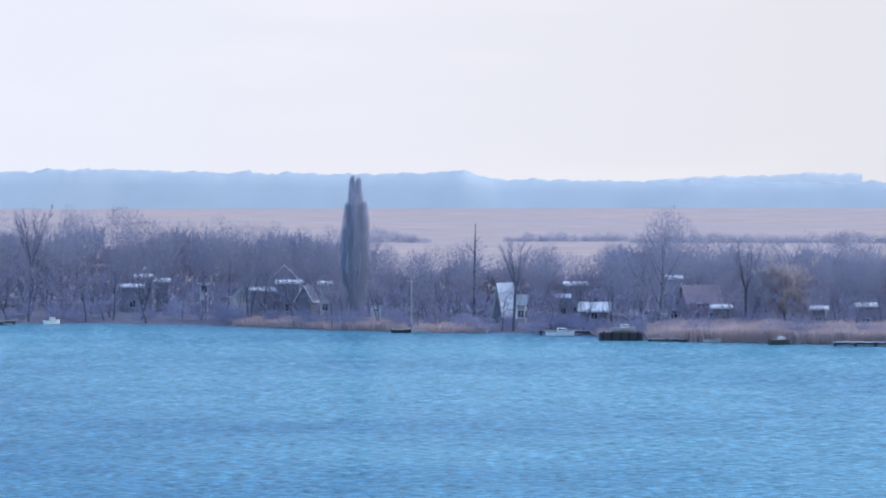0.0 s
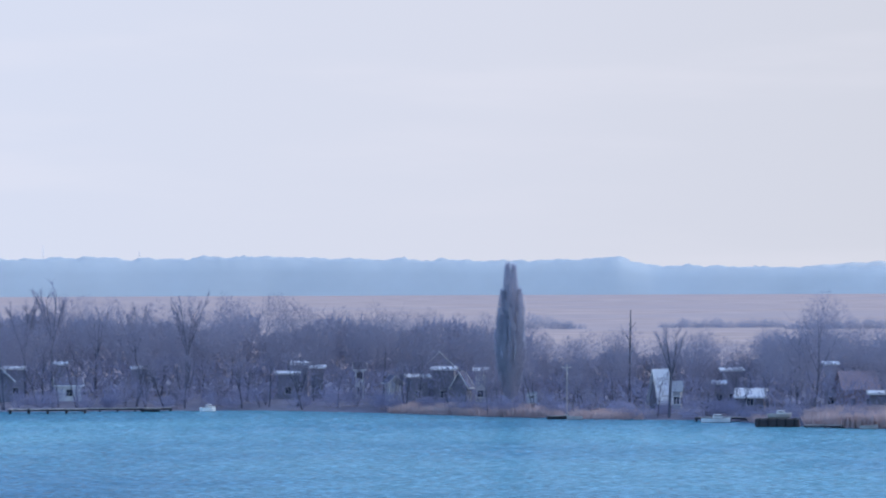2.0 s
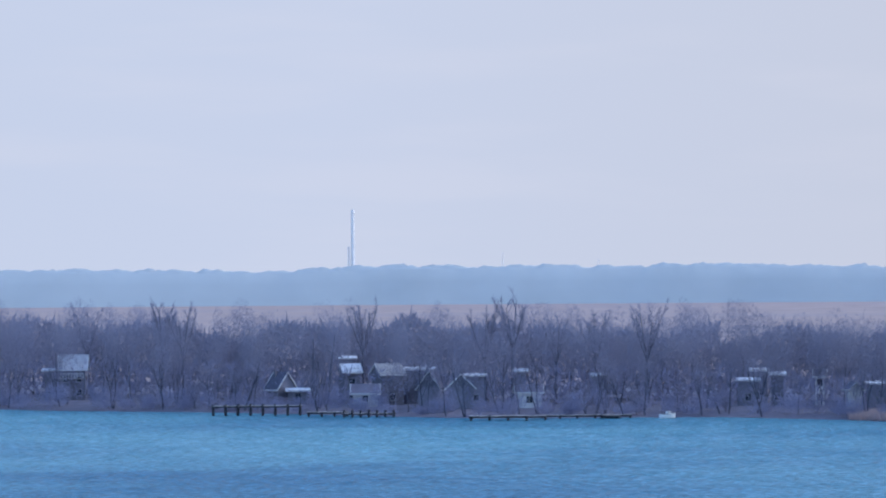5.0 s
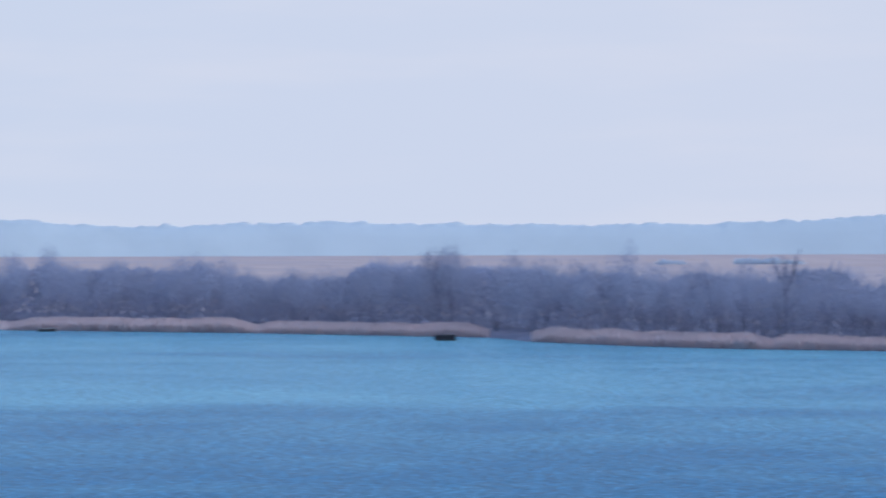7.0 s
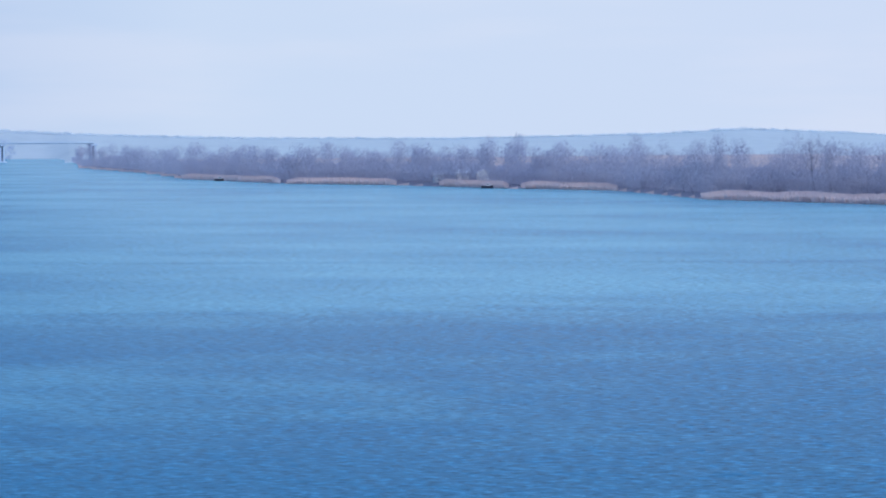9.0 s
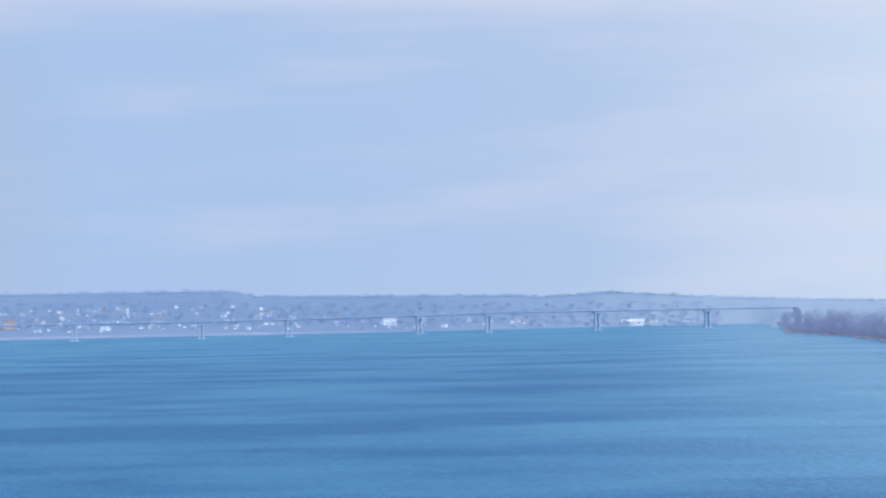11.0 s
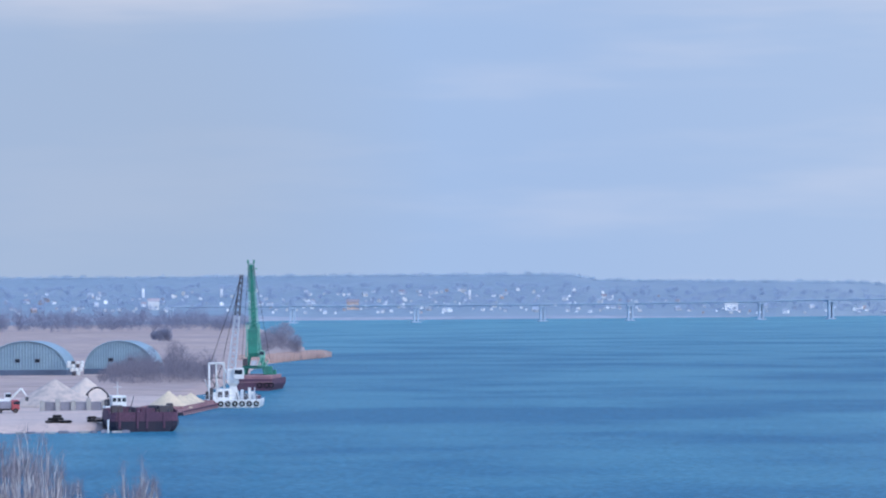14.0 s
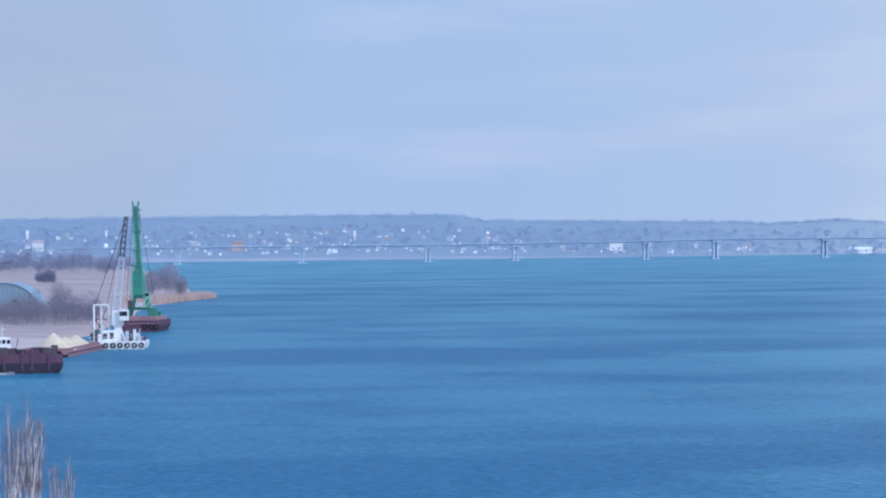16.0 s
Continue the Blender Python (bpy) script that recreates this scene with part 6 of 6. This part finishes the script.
for k, (x, y, w, h) in enumerate(((-4.6, -6, 1.1, 1.3), (-1.7, -7, 0.7, 0.6), (0.9, -6.5, 1.3, 0.4), (4.0, -6.2, 1.0, 1.1), (2.6, -2.0, 1.4, 1.0), (-3.0, -1.5, 1.6, 0.8), (5.2, -3.0, 0.6, 1.7))):
    s = Shape()
    s.block(x - w, x + w, y - 0.7, y + 0.7, 2.9, 3.9 + h * 0.6, 0.15)
    part("deck_locker", s, (STEEL, TAR, RUST)[k % 3], barge)
for x in (-6.1, 6.1):
    s = Shape()
    s.box(x - 0.1, x + 0.1, -8.0, 9.0, 3.0, 3.8)
    part("coaming", s, RUST, barge)
s = Shape()
s.box(-5.9, 5.9, 8.8, 9.0, 3.0, 3.8)
part("coaming", s, RUST, barge)
for i, x in enumerate((-4.4, -1.2, 0.5, 3.6)):
    s = Shape()
    s.block(x - 0.2, x + 0.2, -10.85, -10.5, 0.6, 4.4 if i in (1, 2) else 3.3, 0.05)
    part("bow_fender", s, RUST, barge)
for x in (-4.5, -2.5, 2.5, 4.5):
    s = Shape()
    s.tube((x, -9.2, 3.2), (x, -9.2, 4.0), 0.22, sides=8)
    part("bollard", s, STEEL, barge)
for x in (-4.8, -3.2, -1.6, 0.0, 1.6, 3.2, 4.8):
    s = Shape()
    s.tube((x, -9.9, 3.4), (x, -9.9, 4.5), 0.05, sides=5)
    part("stanchion", s, STEEL, barge)
s = Shape()
s.tube((-4.8, -9.9, 4.45), (4.8, -9.9, 4.45), 0.05, sides=5)
part("hand_rail", s, STEEL, barge)
s = Shape()
s.tube((-2.2, -4.0, 3.0), (-1.4, -4.0, 6.2), 0.10, 0.06, sides=6)
part("derrick", s, STEEL, barge)

# pusher tug beside it
tug = thing("tugboat", spot(-69.1, 738, 0, 10, 0.92), "small tug with a white wheelhouse and mast beside the barge", "tugboat")
s = Shape()
s.rings([[(x, -w, z0), (x, w, z0)] + [(x, w * 0.8, -0.8), (x, -w * 0.8, -0.8)] for x, w, z0 in ((-6, 1.9, 1.8), (-2, 2.3, 1.6), (3, 2.2, 1.8), (6, 1.2, 2.4))])
part("hull", s, STEEL, tug)
s = Shape()
s.block(-2.6, 2.2, -1.6, 1.6, 1.7, 4.0, 0.12)
part("deckhouse", s, WHITE, tug)
s = Shape()
s.block(-1.2, 1.8, -1.4, 1.4, 4.0, 6.2, 0.12)
wh = part("wheelhouse", s, WHITE, tug)
for x in (-0.7, 0.3, 1.3):
    s = Shape()
    s.box(x - 0.36, x + 0.36, -1.44, -1.36, 4.9, 5.7)
    part("window", s, GLASS, wh)
s = Shape()
s.tube((0.2, 0, 6.2), (0.2, 0, 9.0), 0.09, 0.05, 6)
m = part("mast", s, WHITE, tug)
s = Shape()
s.box(-0.6, 1.0, -0.05, 0.05, 7.8, 7.9)
part("yard", s, WHITE, m)
for x in (-2.2, -1.6):
    s = Shape()
    s.tube((x, 0.5, 4.0), (x, 0.5, 5.4), 0.25, sides=8)
    part("funnel", s, STEEL, tug)

# sand barge lying along the bank
sand_barge = thing("sand_barge", Matrix.Translation((-765, 306, 0)) @ Matrix.Rotation(radians(150), 4, "Z"), "long rusty red barge loaded with pale sand heaps", "barge")
s = Shape()
s.rings(long_hull(56, 10.0, -1.0, 1.15, 3.0))
part("hull", s, FADED_HULL, sand_barge)
rub_rails(sand_barge, 56, 10.0, 0.8, RUST)
s = Shape()
for y in (-4.4, 4.4):
    s.box(-24, 24, y - 0.1, y + 0.1, 1.15, 1.8)
for x in (-24, 24):
    s.box(x - 0.1, x + 0.1, -4.3, 4.3, 1.15, 1.8)
part("coaming", s, FADED_HULL, sand_barge)
for k, (x, rad, h) in enumerate(((-14.0, 5.0, 3.7), (-7.5, 3.6, 2.2), (-3.0, 3.2, 1.6), (3, 4.0, 2.4), (11, 4.2, 2.0), (19, 3.8, 2.4))):
    c = sand_barge.matrix_world @ Vector((x, 0, 1.25))
    s = heap(0, 0, rad, h, PALE_SAND, "heap of pale sand on the barge", 20 + k)
    s.matrix_world = Matrix.Translation(c)

# white floating crane
pont = thing("floating_crane", spot(-67.38, 857, 0, -4), "white floating crane on a tyre-hung pontoon", "crane")
s = Shape()
s.rings(long_hull(12.4, 16, -0.8, 1.7, 0.5))
part("pontoon", s, WHITE, pont)
for i in range(8):
    fender(pont, -5.4 + i * 1.55, -8.2, 0.85)
s = Shape()
s.block(-3.6, -0.4, -4.5, 1.5, 1.7, 4.0, 0.15)
part("engine_house", s, WHITE, pont)
s = Shape()
s.rings([[(x * w, y * w - 2.0, z) for x, y in ((-1, -1), (1, -1), (1, 1), (-1, 1))] for z, w in ((1.7, 1.6), (4.6, 0.7), (5.2, 1.2), (8.0, 1.2), (8.4, 1.0))])
c = part("crane_house", s, WHITE, pont)
s = Shape()
s.block(0.2, 2.4, -4.4, -2.2, 6.2, 8.6, 0.15)
cb = part("control_cab", s, WHITE, pont)
s = Shape()
s.box(0.5, 2.2, -4.45, -4.35, 7.2, 8.2)
part("cab_window", s, GLASS, cb)
for k, (x, z, h) in enumerate(((-4.6, 1.7, 2.6), (-3.9, 1.7, 1.6), (2.2, 1.7, 2.2), (3.0, 1.7, 1.2), (3.8, 1.7, 2.6), (4.8, 1.7, 1.5))):
    s = Shape()
    s.block(x - 0.3, x + 0.3, -5.6, -4.8, z, z + h, 0.06)
    part("deck_gear", s, (STEEL, WHITE, TIN)[k % 3], pont)
for a, b in (((-5.0, 2.4), (-2.4, 9.2)), ((-2.4, 2.4), (-5.0, 6.4)), ((-5.0, 6.4), (-2.4, 6.4))):
    s = Shape()
    s.tube((a[0], -2.0, a[1]), (b[0], -2.0, b[1]), 0.10, sides=5)
    part("a_frame_brace", s, STEEL, pont)
for x in (-5.2, -3.6, -1.9):
    s = Shape()
    s.tube((x, -2.0, 1.7), (x - 0.1, -2.0, 9.6), 0.26, 0.22, 6)
    part("a_frame_post", s, WHITE, pont)
s = Shape()
s.tube((-5.3, -2.0, 9.6), (-1.9, -2.0, 9.6), 0.24, sides=6)
part("a_frame_beam", s, WHITE, pont)
s = Shape()
s.tube((-2.4, -2.0, 9.6), (-0.4, -2.0, 5.0), 0.16, sides=5)
part("a_frame_stay", s, WHITE, pont)


def lattice(ob, a, b, w0, w1, bays, mats, name="boom", bar=0.15):
    """A four-chord lattice boom; the top third takes the second material."""
    a, b = Vector(a), Vector(b)
    d = (b - a).normalized()
    u = d.cross(Vector((0, 1, 0))).normalized()
    v = d.cross(u)
    rungs = []
    for i in range(bays + 1):
        q = i / bays
        w = (w0 + (w1 - w0) * q) / 2
        c = a.lerp(b, q)
        rungs.append([c + u * x * w + v * y * w for x, y in ((-1, -1), (1, -1), (1, 1), (-1, 1))])
    cut = int(bays * 0.62)
    for lo, hi, mat in ((0, cut, mats[0]), (cut, bays, mats[1])):
        s = Shape()
        for i in range(lo, hi):
            for k in range(4):
                s.tube(rungs[i][k], rungs[i + 1][k], bar, sides=4)
                s.tube(rungs[i][k], rungs[i + 1][(k + 1) % 4], bar * 0.6, sides=4)
        part(name, s, mat, ob)


lattice(pont, (-0.6, -1.8, 6.0), (2.0, -1.8, 29.0), 1.7, 0.6, 18, (TIN, STEEL), "boom_section")
for x0, top in ((-2.4, 28.5), (-5.0, 22.0)):
    s = Shape()
    s.tube((x0, -2.0, 9.6), (1.9, -1.8, 28.6), 0.07, sides=5)
    part("stay_cable", s, STEEL, pont)
for i in range(7):
    s = Shape()
    s.tube((1.2 + i * 0.7, -5.5, 1.7), (1.2 + i * 0.7 + 0.3 * (i % 3 - 1), -5.3, 3.2 + (i % 3) * 0.6), 0.12, sides=5)
    part("winch_lever", s, TIN if i % 2 else STEEL, pont)
for i in range(8):
    s = Shape()
    s.tube((-5.6 + i * 1.6, -7.7, 1.7), (-5.6 + i * 1.6, -7.7, 2.7), 0.05, sides=5)
    part("rail_post", s, TIN, pont)

# dark plates added on the house to stand for open gaps
for k, (x0, x1, z0, z1) in enumerate(((-3.2, -2.2, 2.2, 3.4), (-1.7, -0.8, 2.2, 3.6))):
    s = Shape()
    s.box(x0, x1, -4.56, -4.48, z0, z1)
    part("engine_door", s, STEEL, pont)
for x in (-6.0, -3.6):
    s = Shape()
    s.tube((x - 0.1, -2.0, 6.0), (x + 0.9, 2.5, 1.7), 0.14, sides=5)
    part("a_frame_brace", s, WHITE, pont)
s = Shape()
s.block(-6.2, -4.6, -1.2, 2.2, 1.7, 3.4, 0.1)
part("winch_house", s, STEEL, pont)
s = Shape()
for i in range(9):
    s.tube((1.75, -3.6 + 0.0, 1.9 + i * 0.5), (2.25, -3.6, 1.9 + i * 0.5), 0.04, sides=4)
for x in (1.75, 2.25):
    s.tube((x, -3.6, 1.7), (x, -3.6, 6.4), 0.05, sides=4)
part("ladder", s, STEEL, pont)
s = Shape()
s.box(-6.1, 6.1, -7.72, -7.66, 2.62, 2.72)
part("hand_rail", s, TIN, pont)
for k, (x, y, h, mat) in enumerate(((3.2, -2.5, 1.2, STEEL), (4.6, -4.0, 1.0, TIN), (3.8, 1.5, 1.6, WHITE), (5.2, 0.0, 0.9, RUST))):
    s = Shape()
    s.block(x - 0.7, x + 0.7, y - 0.6, y + 0.6, 1.7, 1.7 + h, 0.08)
    part("deck_gear", s, mat, pont)

# green portal crane on a dark barge
gb = thing("crane_barge", spot(-67.02, 1015, 0, -8), "dark red barge with a tall green crane mast", "barge")
s = Shape()
s.rings(long_hull(11.0, 26, -0.8, 3.0, 1.2))
part("hull", s, RUST, gb)
rub_rails(gb, 11.0, 26, 2.2, FADED_HULL)
for x, y in ((5.2, -13.2), (4.0, -13.2), (2.2, -13.2)):
    fender(gb, x, y, 1.4, 0.6)
s = Shape()
s.block(-5.0, 5.0, -10, 8, 3.0, 3.9, 0.2)
part("deck_cargo", s, FADED_HULL, gb)

gc = thing("green_crane", spot(-67.06, 1015, 3.9, -8), "tall green lattice-sided crane with a slim mast", "crane")
s = Shape()
for x, y in ((-2.9, -3), (2.9, -3), (2.9, 3), (-2.9, 3)):
    s = Shape()
    s.tube((x, y, 0), (x * 0.5, y * 0.5, 5.0), 0.4, 0.3, 6)
    part("portal_leg", s, GREEN, gc)
s = Shape()
s.block(-3.0, 3.0, -3.0, 3.0, 1.6, 2.4, 0.15)
part("portal_deck", s, GREEN, gc)
s = Shape()
s.rings([[(x * w - 0.3, y * w, z) for x, y in ((-1, -1), (1, -1), (1, 1), (-1, 1))] for z, w in ((4.6, 1.1), (5.6, 1.5), (11.6, 1.35), (12.6, 0.9))])
part("machine_house", s, GREEN, gc)
s = Shape()
s.block(1.3, 2.7, -2.4, -0.9, 4.4, 6.2, 0.2)
cb = part("control_cab", s, GREEN_LIGHT, gc)
s = Shape()
s.box(1.5, 2.6, -2.44, -2.36, 5.1, 6.0)
part("cab_window", s, GLASS, cb)
s = Shape()
s.rings([[(x * w + off, y * w, z) for x, y in ((-1, -1), (1, -1), (1, 1), (-1, 1))] for z, w, off in ((12.0, 0.62, -0.3), (20, 0.5, -0.6), (28.6, 0.38, -1.0))])
part("mast", s, GREEN, gc)
lattice(gc, (-0.3, 0, 11.5), (-1.0, 0, 29.2), 2.1, 1.3, 16, (GREEN_LIGHT, GREEN), "mast_lattice", 0.09)
for z in (17.0, 22.0, 27.6):
    s = Shape()
    s.box(-2.0, 0.6, -1.0, 1.0, z - 0.1, z + 0.1)
    part("platform", s, GREEN, gc)
s = Shape()
for x in (-1.8, -0.2):
    s.tube((x, 0, 29.0), (x, 0, 29.9), 0.22, sides=8)
part("head_sheaves", s, GREEN, gc)
for x0, x1 in ((-2.5, -1.7), (2.0, 0.9)):
    s = Shape()
    s.tube((x0, -1.0, 4.5), (x1, -1.0, 13.0), 0.14, sides=5)
    part("guide_post", s, GREEN_LIGHT, gc)
for z in (9.0, 13.2):
    s = Shape()
    for a, b in (((-2.1, -1.5), (0.9, -1.5)), ((0.9, -1.5), (0.9, 1.5)), ((0.9, 1.5), (-2.1, 1.5)), ((-2.1, 1.5), (-2.1, -1.5))):
        s.tube((*a, z), (*b, z), 0.14, sides=4)
    part("guide_frame", s, GREEN, gc)
for x, y in ((-2.1, -1.5), (0.9, -1.5), (0.9, 1.5), (-2.1, 1.5)):
    s = Shape()
    s.tube((x, y, 4.6), (x, y, 13.2), 0.13, sides=5)
    part("guide_rail", s, GREEN_LIGHT, gc)
for k, (x, y, z, w, h) in enumerate(((-3.4, -2.5, 0.0, 0.8, 1.6), (3.8, -2.0, 0.0, 0.9, 2.2), (0.2, -3.6, 2.4, 0.7, 1.3), (-2.2, -3.2, 2.4, 0.6, 1.8), (4.6, 1.0, 0.0, 0.7, 1.2))):
    s = Shape()
    s.block(x - w, x + w, y - 0.6, y + 0.6, z, z + h, 0.1)
    part("machinery", s, (STEEL, GREEN, TIN)[k % 3], gc)
for x0, x1 in ((3.8, -0.4), (-3.6, -1.6)):
    s = Shape()
    s.tube((x0, 0, 4.0), (x1, 0, 28.8), 0.06, sides=5)
    part("stay_cable", s, STEEL, gc)
for k in range(3):
    s = Shape()
    s.tube((1.2 + k * 0.9, -3.2, 2.2), (2.2 + k * 0.8, -3.2, 5.2 - k * 0.7), 0.18, sides=5)
    part("hydraulic_arm", s, GREEN_LIGHT, gc)

# scrub and reeds of the port bank
SCRUB = [(-80, 1.5), (-69.4, 1.8), (-69.1, 7.0), (-68.8, 10.5), (-68.4, 11.0), (-68.0, 9.5), (-67.7, 8.0)]
FLAT = [(-75, 1000), (-66, 1000)]
crowns(-67.7, -69.3, 503, (40, 62, 84, 106, 126), 900, size=0.8, tops=SCRUB, bank=FLAT, mat=SCRUB_TWIG, share=(0.6, 1.1), apart=4.0, radius=(1.8, 3.6), tall=(0.42, 0.5), width=0.035, base=1.2, label="brown leafless scrub crowns in front of the hangars")
thicket(-69.2, -67.7, 501, backs=(30, 130), share=0.6, density=0.3, width=0.05, tops=SCRUB, bank=FLAT, mat=SCRUB_TWIG, label="brown leafless scrub in front of the hangars")
crowns(-66.3, -66.98, 502, (515, 535, 555), 2200, mat=SPIT_TWIG, tops=[(-70, 6), (-66.98, 8), (-66.85, 13.5), (-66.62, 15), (-66.42, 11), (-66.3, 6)], bank=FLAT, share=(0.75, 1.0), apart=4.5, radius=(2.4, 4.4), tall=(0.36, 0.5), width=0.07, base=0.5, label="grey leafless willow scrub on the spit")
reeds(-65.95, -67.4, 2.6, 110, 520, bank=[(-70, 1330), (-66.85, 1412), (-65.9, 1560)], label="dry orange-buff reeds on the sandy spit", wide=0.3, per=1.6)

# nearest trees and a small hut below the stand
def slim_poplar(seed, height):
    """A young white poplar: a few steep pale limbs with fine upright twigs."""
    r = random.Random(seed)
    wood, fine = Shape(), Shape()
    wood.tube((0, 0, -0.3), (0.05, 0, height * 0.3), 0.13, 0.10, 7, cap=False)
    for k in range(5):
        turn, out = k * 1.257 + r.uniform(-0.3, 0.3), r.uniform(0.35, 0.8)
        p = Vector((0.05, 0, height * r.uniform(0.18, 0.32)))
        q = p + Vector((math.cos(turn) * out * 0.6, math.sin(turn) * out * 0.6, height * 0.28))
        e = q + Vector((math.cos(turn) * out * 0.4, math.sin(turn) * out * 0.4, height * r.uniform(0.26, 0.42)))
        bends = [p] + [(p.lerp(q, w * 2) if w < 0.5 else q.lerp(e, w * 2 - 1)) + Vector((r.gauss(0, 0.09), r.gauss(0, 0.09), 0)) for w in (0.2, 0.4, 0.55, 0.7, 0.85)] + [e]
        for i, (a, b) in enumerate(zip(bends, bends[1:])):
            wood.tube(a, b, 0.085 - 0.012 * i, 0.073 - 0.012 * i, 5, cap=False)
        for j in range(16):
            o = p.lerp(q, r.uniform(0.2, 1)) if r.random() < 0.4 else q.lerp(e, r.random())
            f = o + Vector((r.gauss(0, 0.22), r.gauss(0, 0.22), r.uniform(0.7, 1.6)))
            (wood if j < 8 else fine).tube(o, f, 0.03, 0.009, 3, cap=False)
            for _ in range(30):
                c = o.lerp(f, r.uniform(0.2, 1.0)) + Vector((r.gauss(0, 0.22), r.gauss(0, 0.22), r.gauss(0, 0.2)))
                d = Vector((r.gauss(0, 0.2), r.gauss(0, 0.2), r.uniform(0.2, 0.6)))
                w = d.cross(Vector((r.gauss(0, 1), r.gauss(0, 1), 0))).normalized() * 0.008
                fine.add([c - w, c + w, c + d], [(0, 1, 2)])
    return wood.mesh("trunk"), fine.mesh("crown")


NEAR = [slim_poplar(601 + i, 12.0) for i in range(4)]
for k, (az, dist, top) in enumerate(((-70.05, 290, 13.2), (-69.7, 288, 11.3), (-69.18, 292, 10.1), (-68.95, 287, 11.5), (-68.68, 290, 11.7), (-68.58, 291, 11.2), (-68.35, 289, 7.7), (-68.12, 292, 7.5), (-70.4, 286, 14.0),
                                      (-70.7, 291, 14.3), (-71.0, 288, 14.0), (-69.95, 294, 12.0), (-70.55, 297, 13.0), (-69.0, 284, 9.0), (-70.9, 283, 13.0), (-70.2, 283, 12.6), (-68.75, 294, 10.8), (-68.86, 296, 10.2), (-69.85, 291, 11.0), (-70.3, 295, 13.4), (-70.62, 284, 13.8), (-68.25, 287, 6.8), (-71.15, 292, 13.6))):
    z = ground_height(az, dist)
    plant(NEAR, k % 4, spot(az, dist, z, k * 83, (top - z) / 12.2), "slim leafless poplar with pale upright limbs below the high bank", "trees below the stand", crown=SCRUB_TWIG, bark=PALE_BARK, name="slim_poplar")

# only roof and window come into view; the body below is added
hut = thing("lookout_cabin", spot(-69.49, 292, ground_height(-69.49, 292), 3), "narrow grey hut with a white-framed window", "cabin")
base = 7.62 - ground_height(-69.49, 292)
s = Shape()
s.rings([[(x * 0.82, y * 0.82, z) for x, y in ((-1, -1), (1, -1), (1, 1), (-1, 1))] for z in (-0.4, base)])
part("wall", s, GREY_WALL, hut)
s = Shape()
s.rings([[(x * w, y * w, z) for x, y in ((-1, -1), (1, -1), (1, 1), (-1, 1))] for z, w in ((base, 1.0), (base + 0.1, 1.0), (base + 0.85, 0.42))])
part("roof", s, GREY_WALL, hut)
s = Shape()
for x0, x1, z0, z1 in ((-0.56, 0.56, -1.05, -0.92), (-0.56, 0.56, -0.24, -0.1), (-0.56, -0.44, -0.92, -0.24), (0.44, 0.56, -0.92, -0.24), (-0.04, 0.04, -0.92, -0.24)):
    s.box(x0, x1, -0.88, -0.80, base + z0, base + z1)
w = part("window", s, WHITE, hut)
for x0, x1 in ((-0.44, -0.04), (0.04, 0.44)):
    s = Shape()
    s.box(x0, x1, -0.84, -0.80, base - 0.92, base - 0.24)
    part("pane", s, GLASS, w)
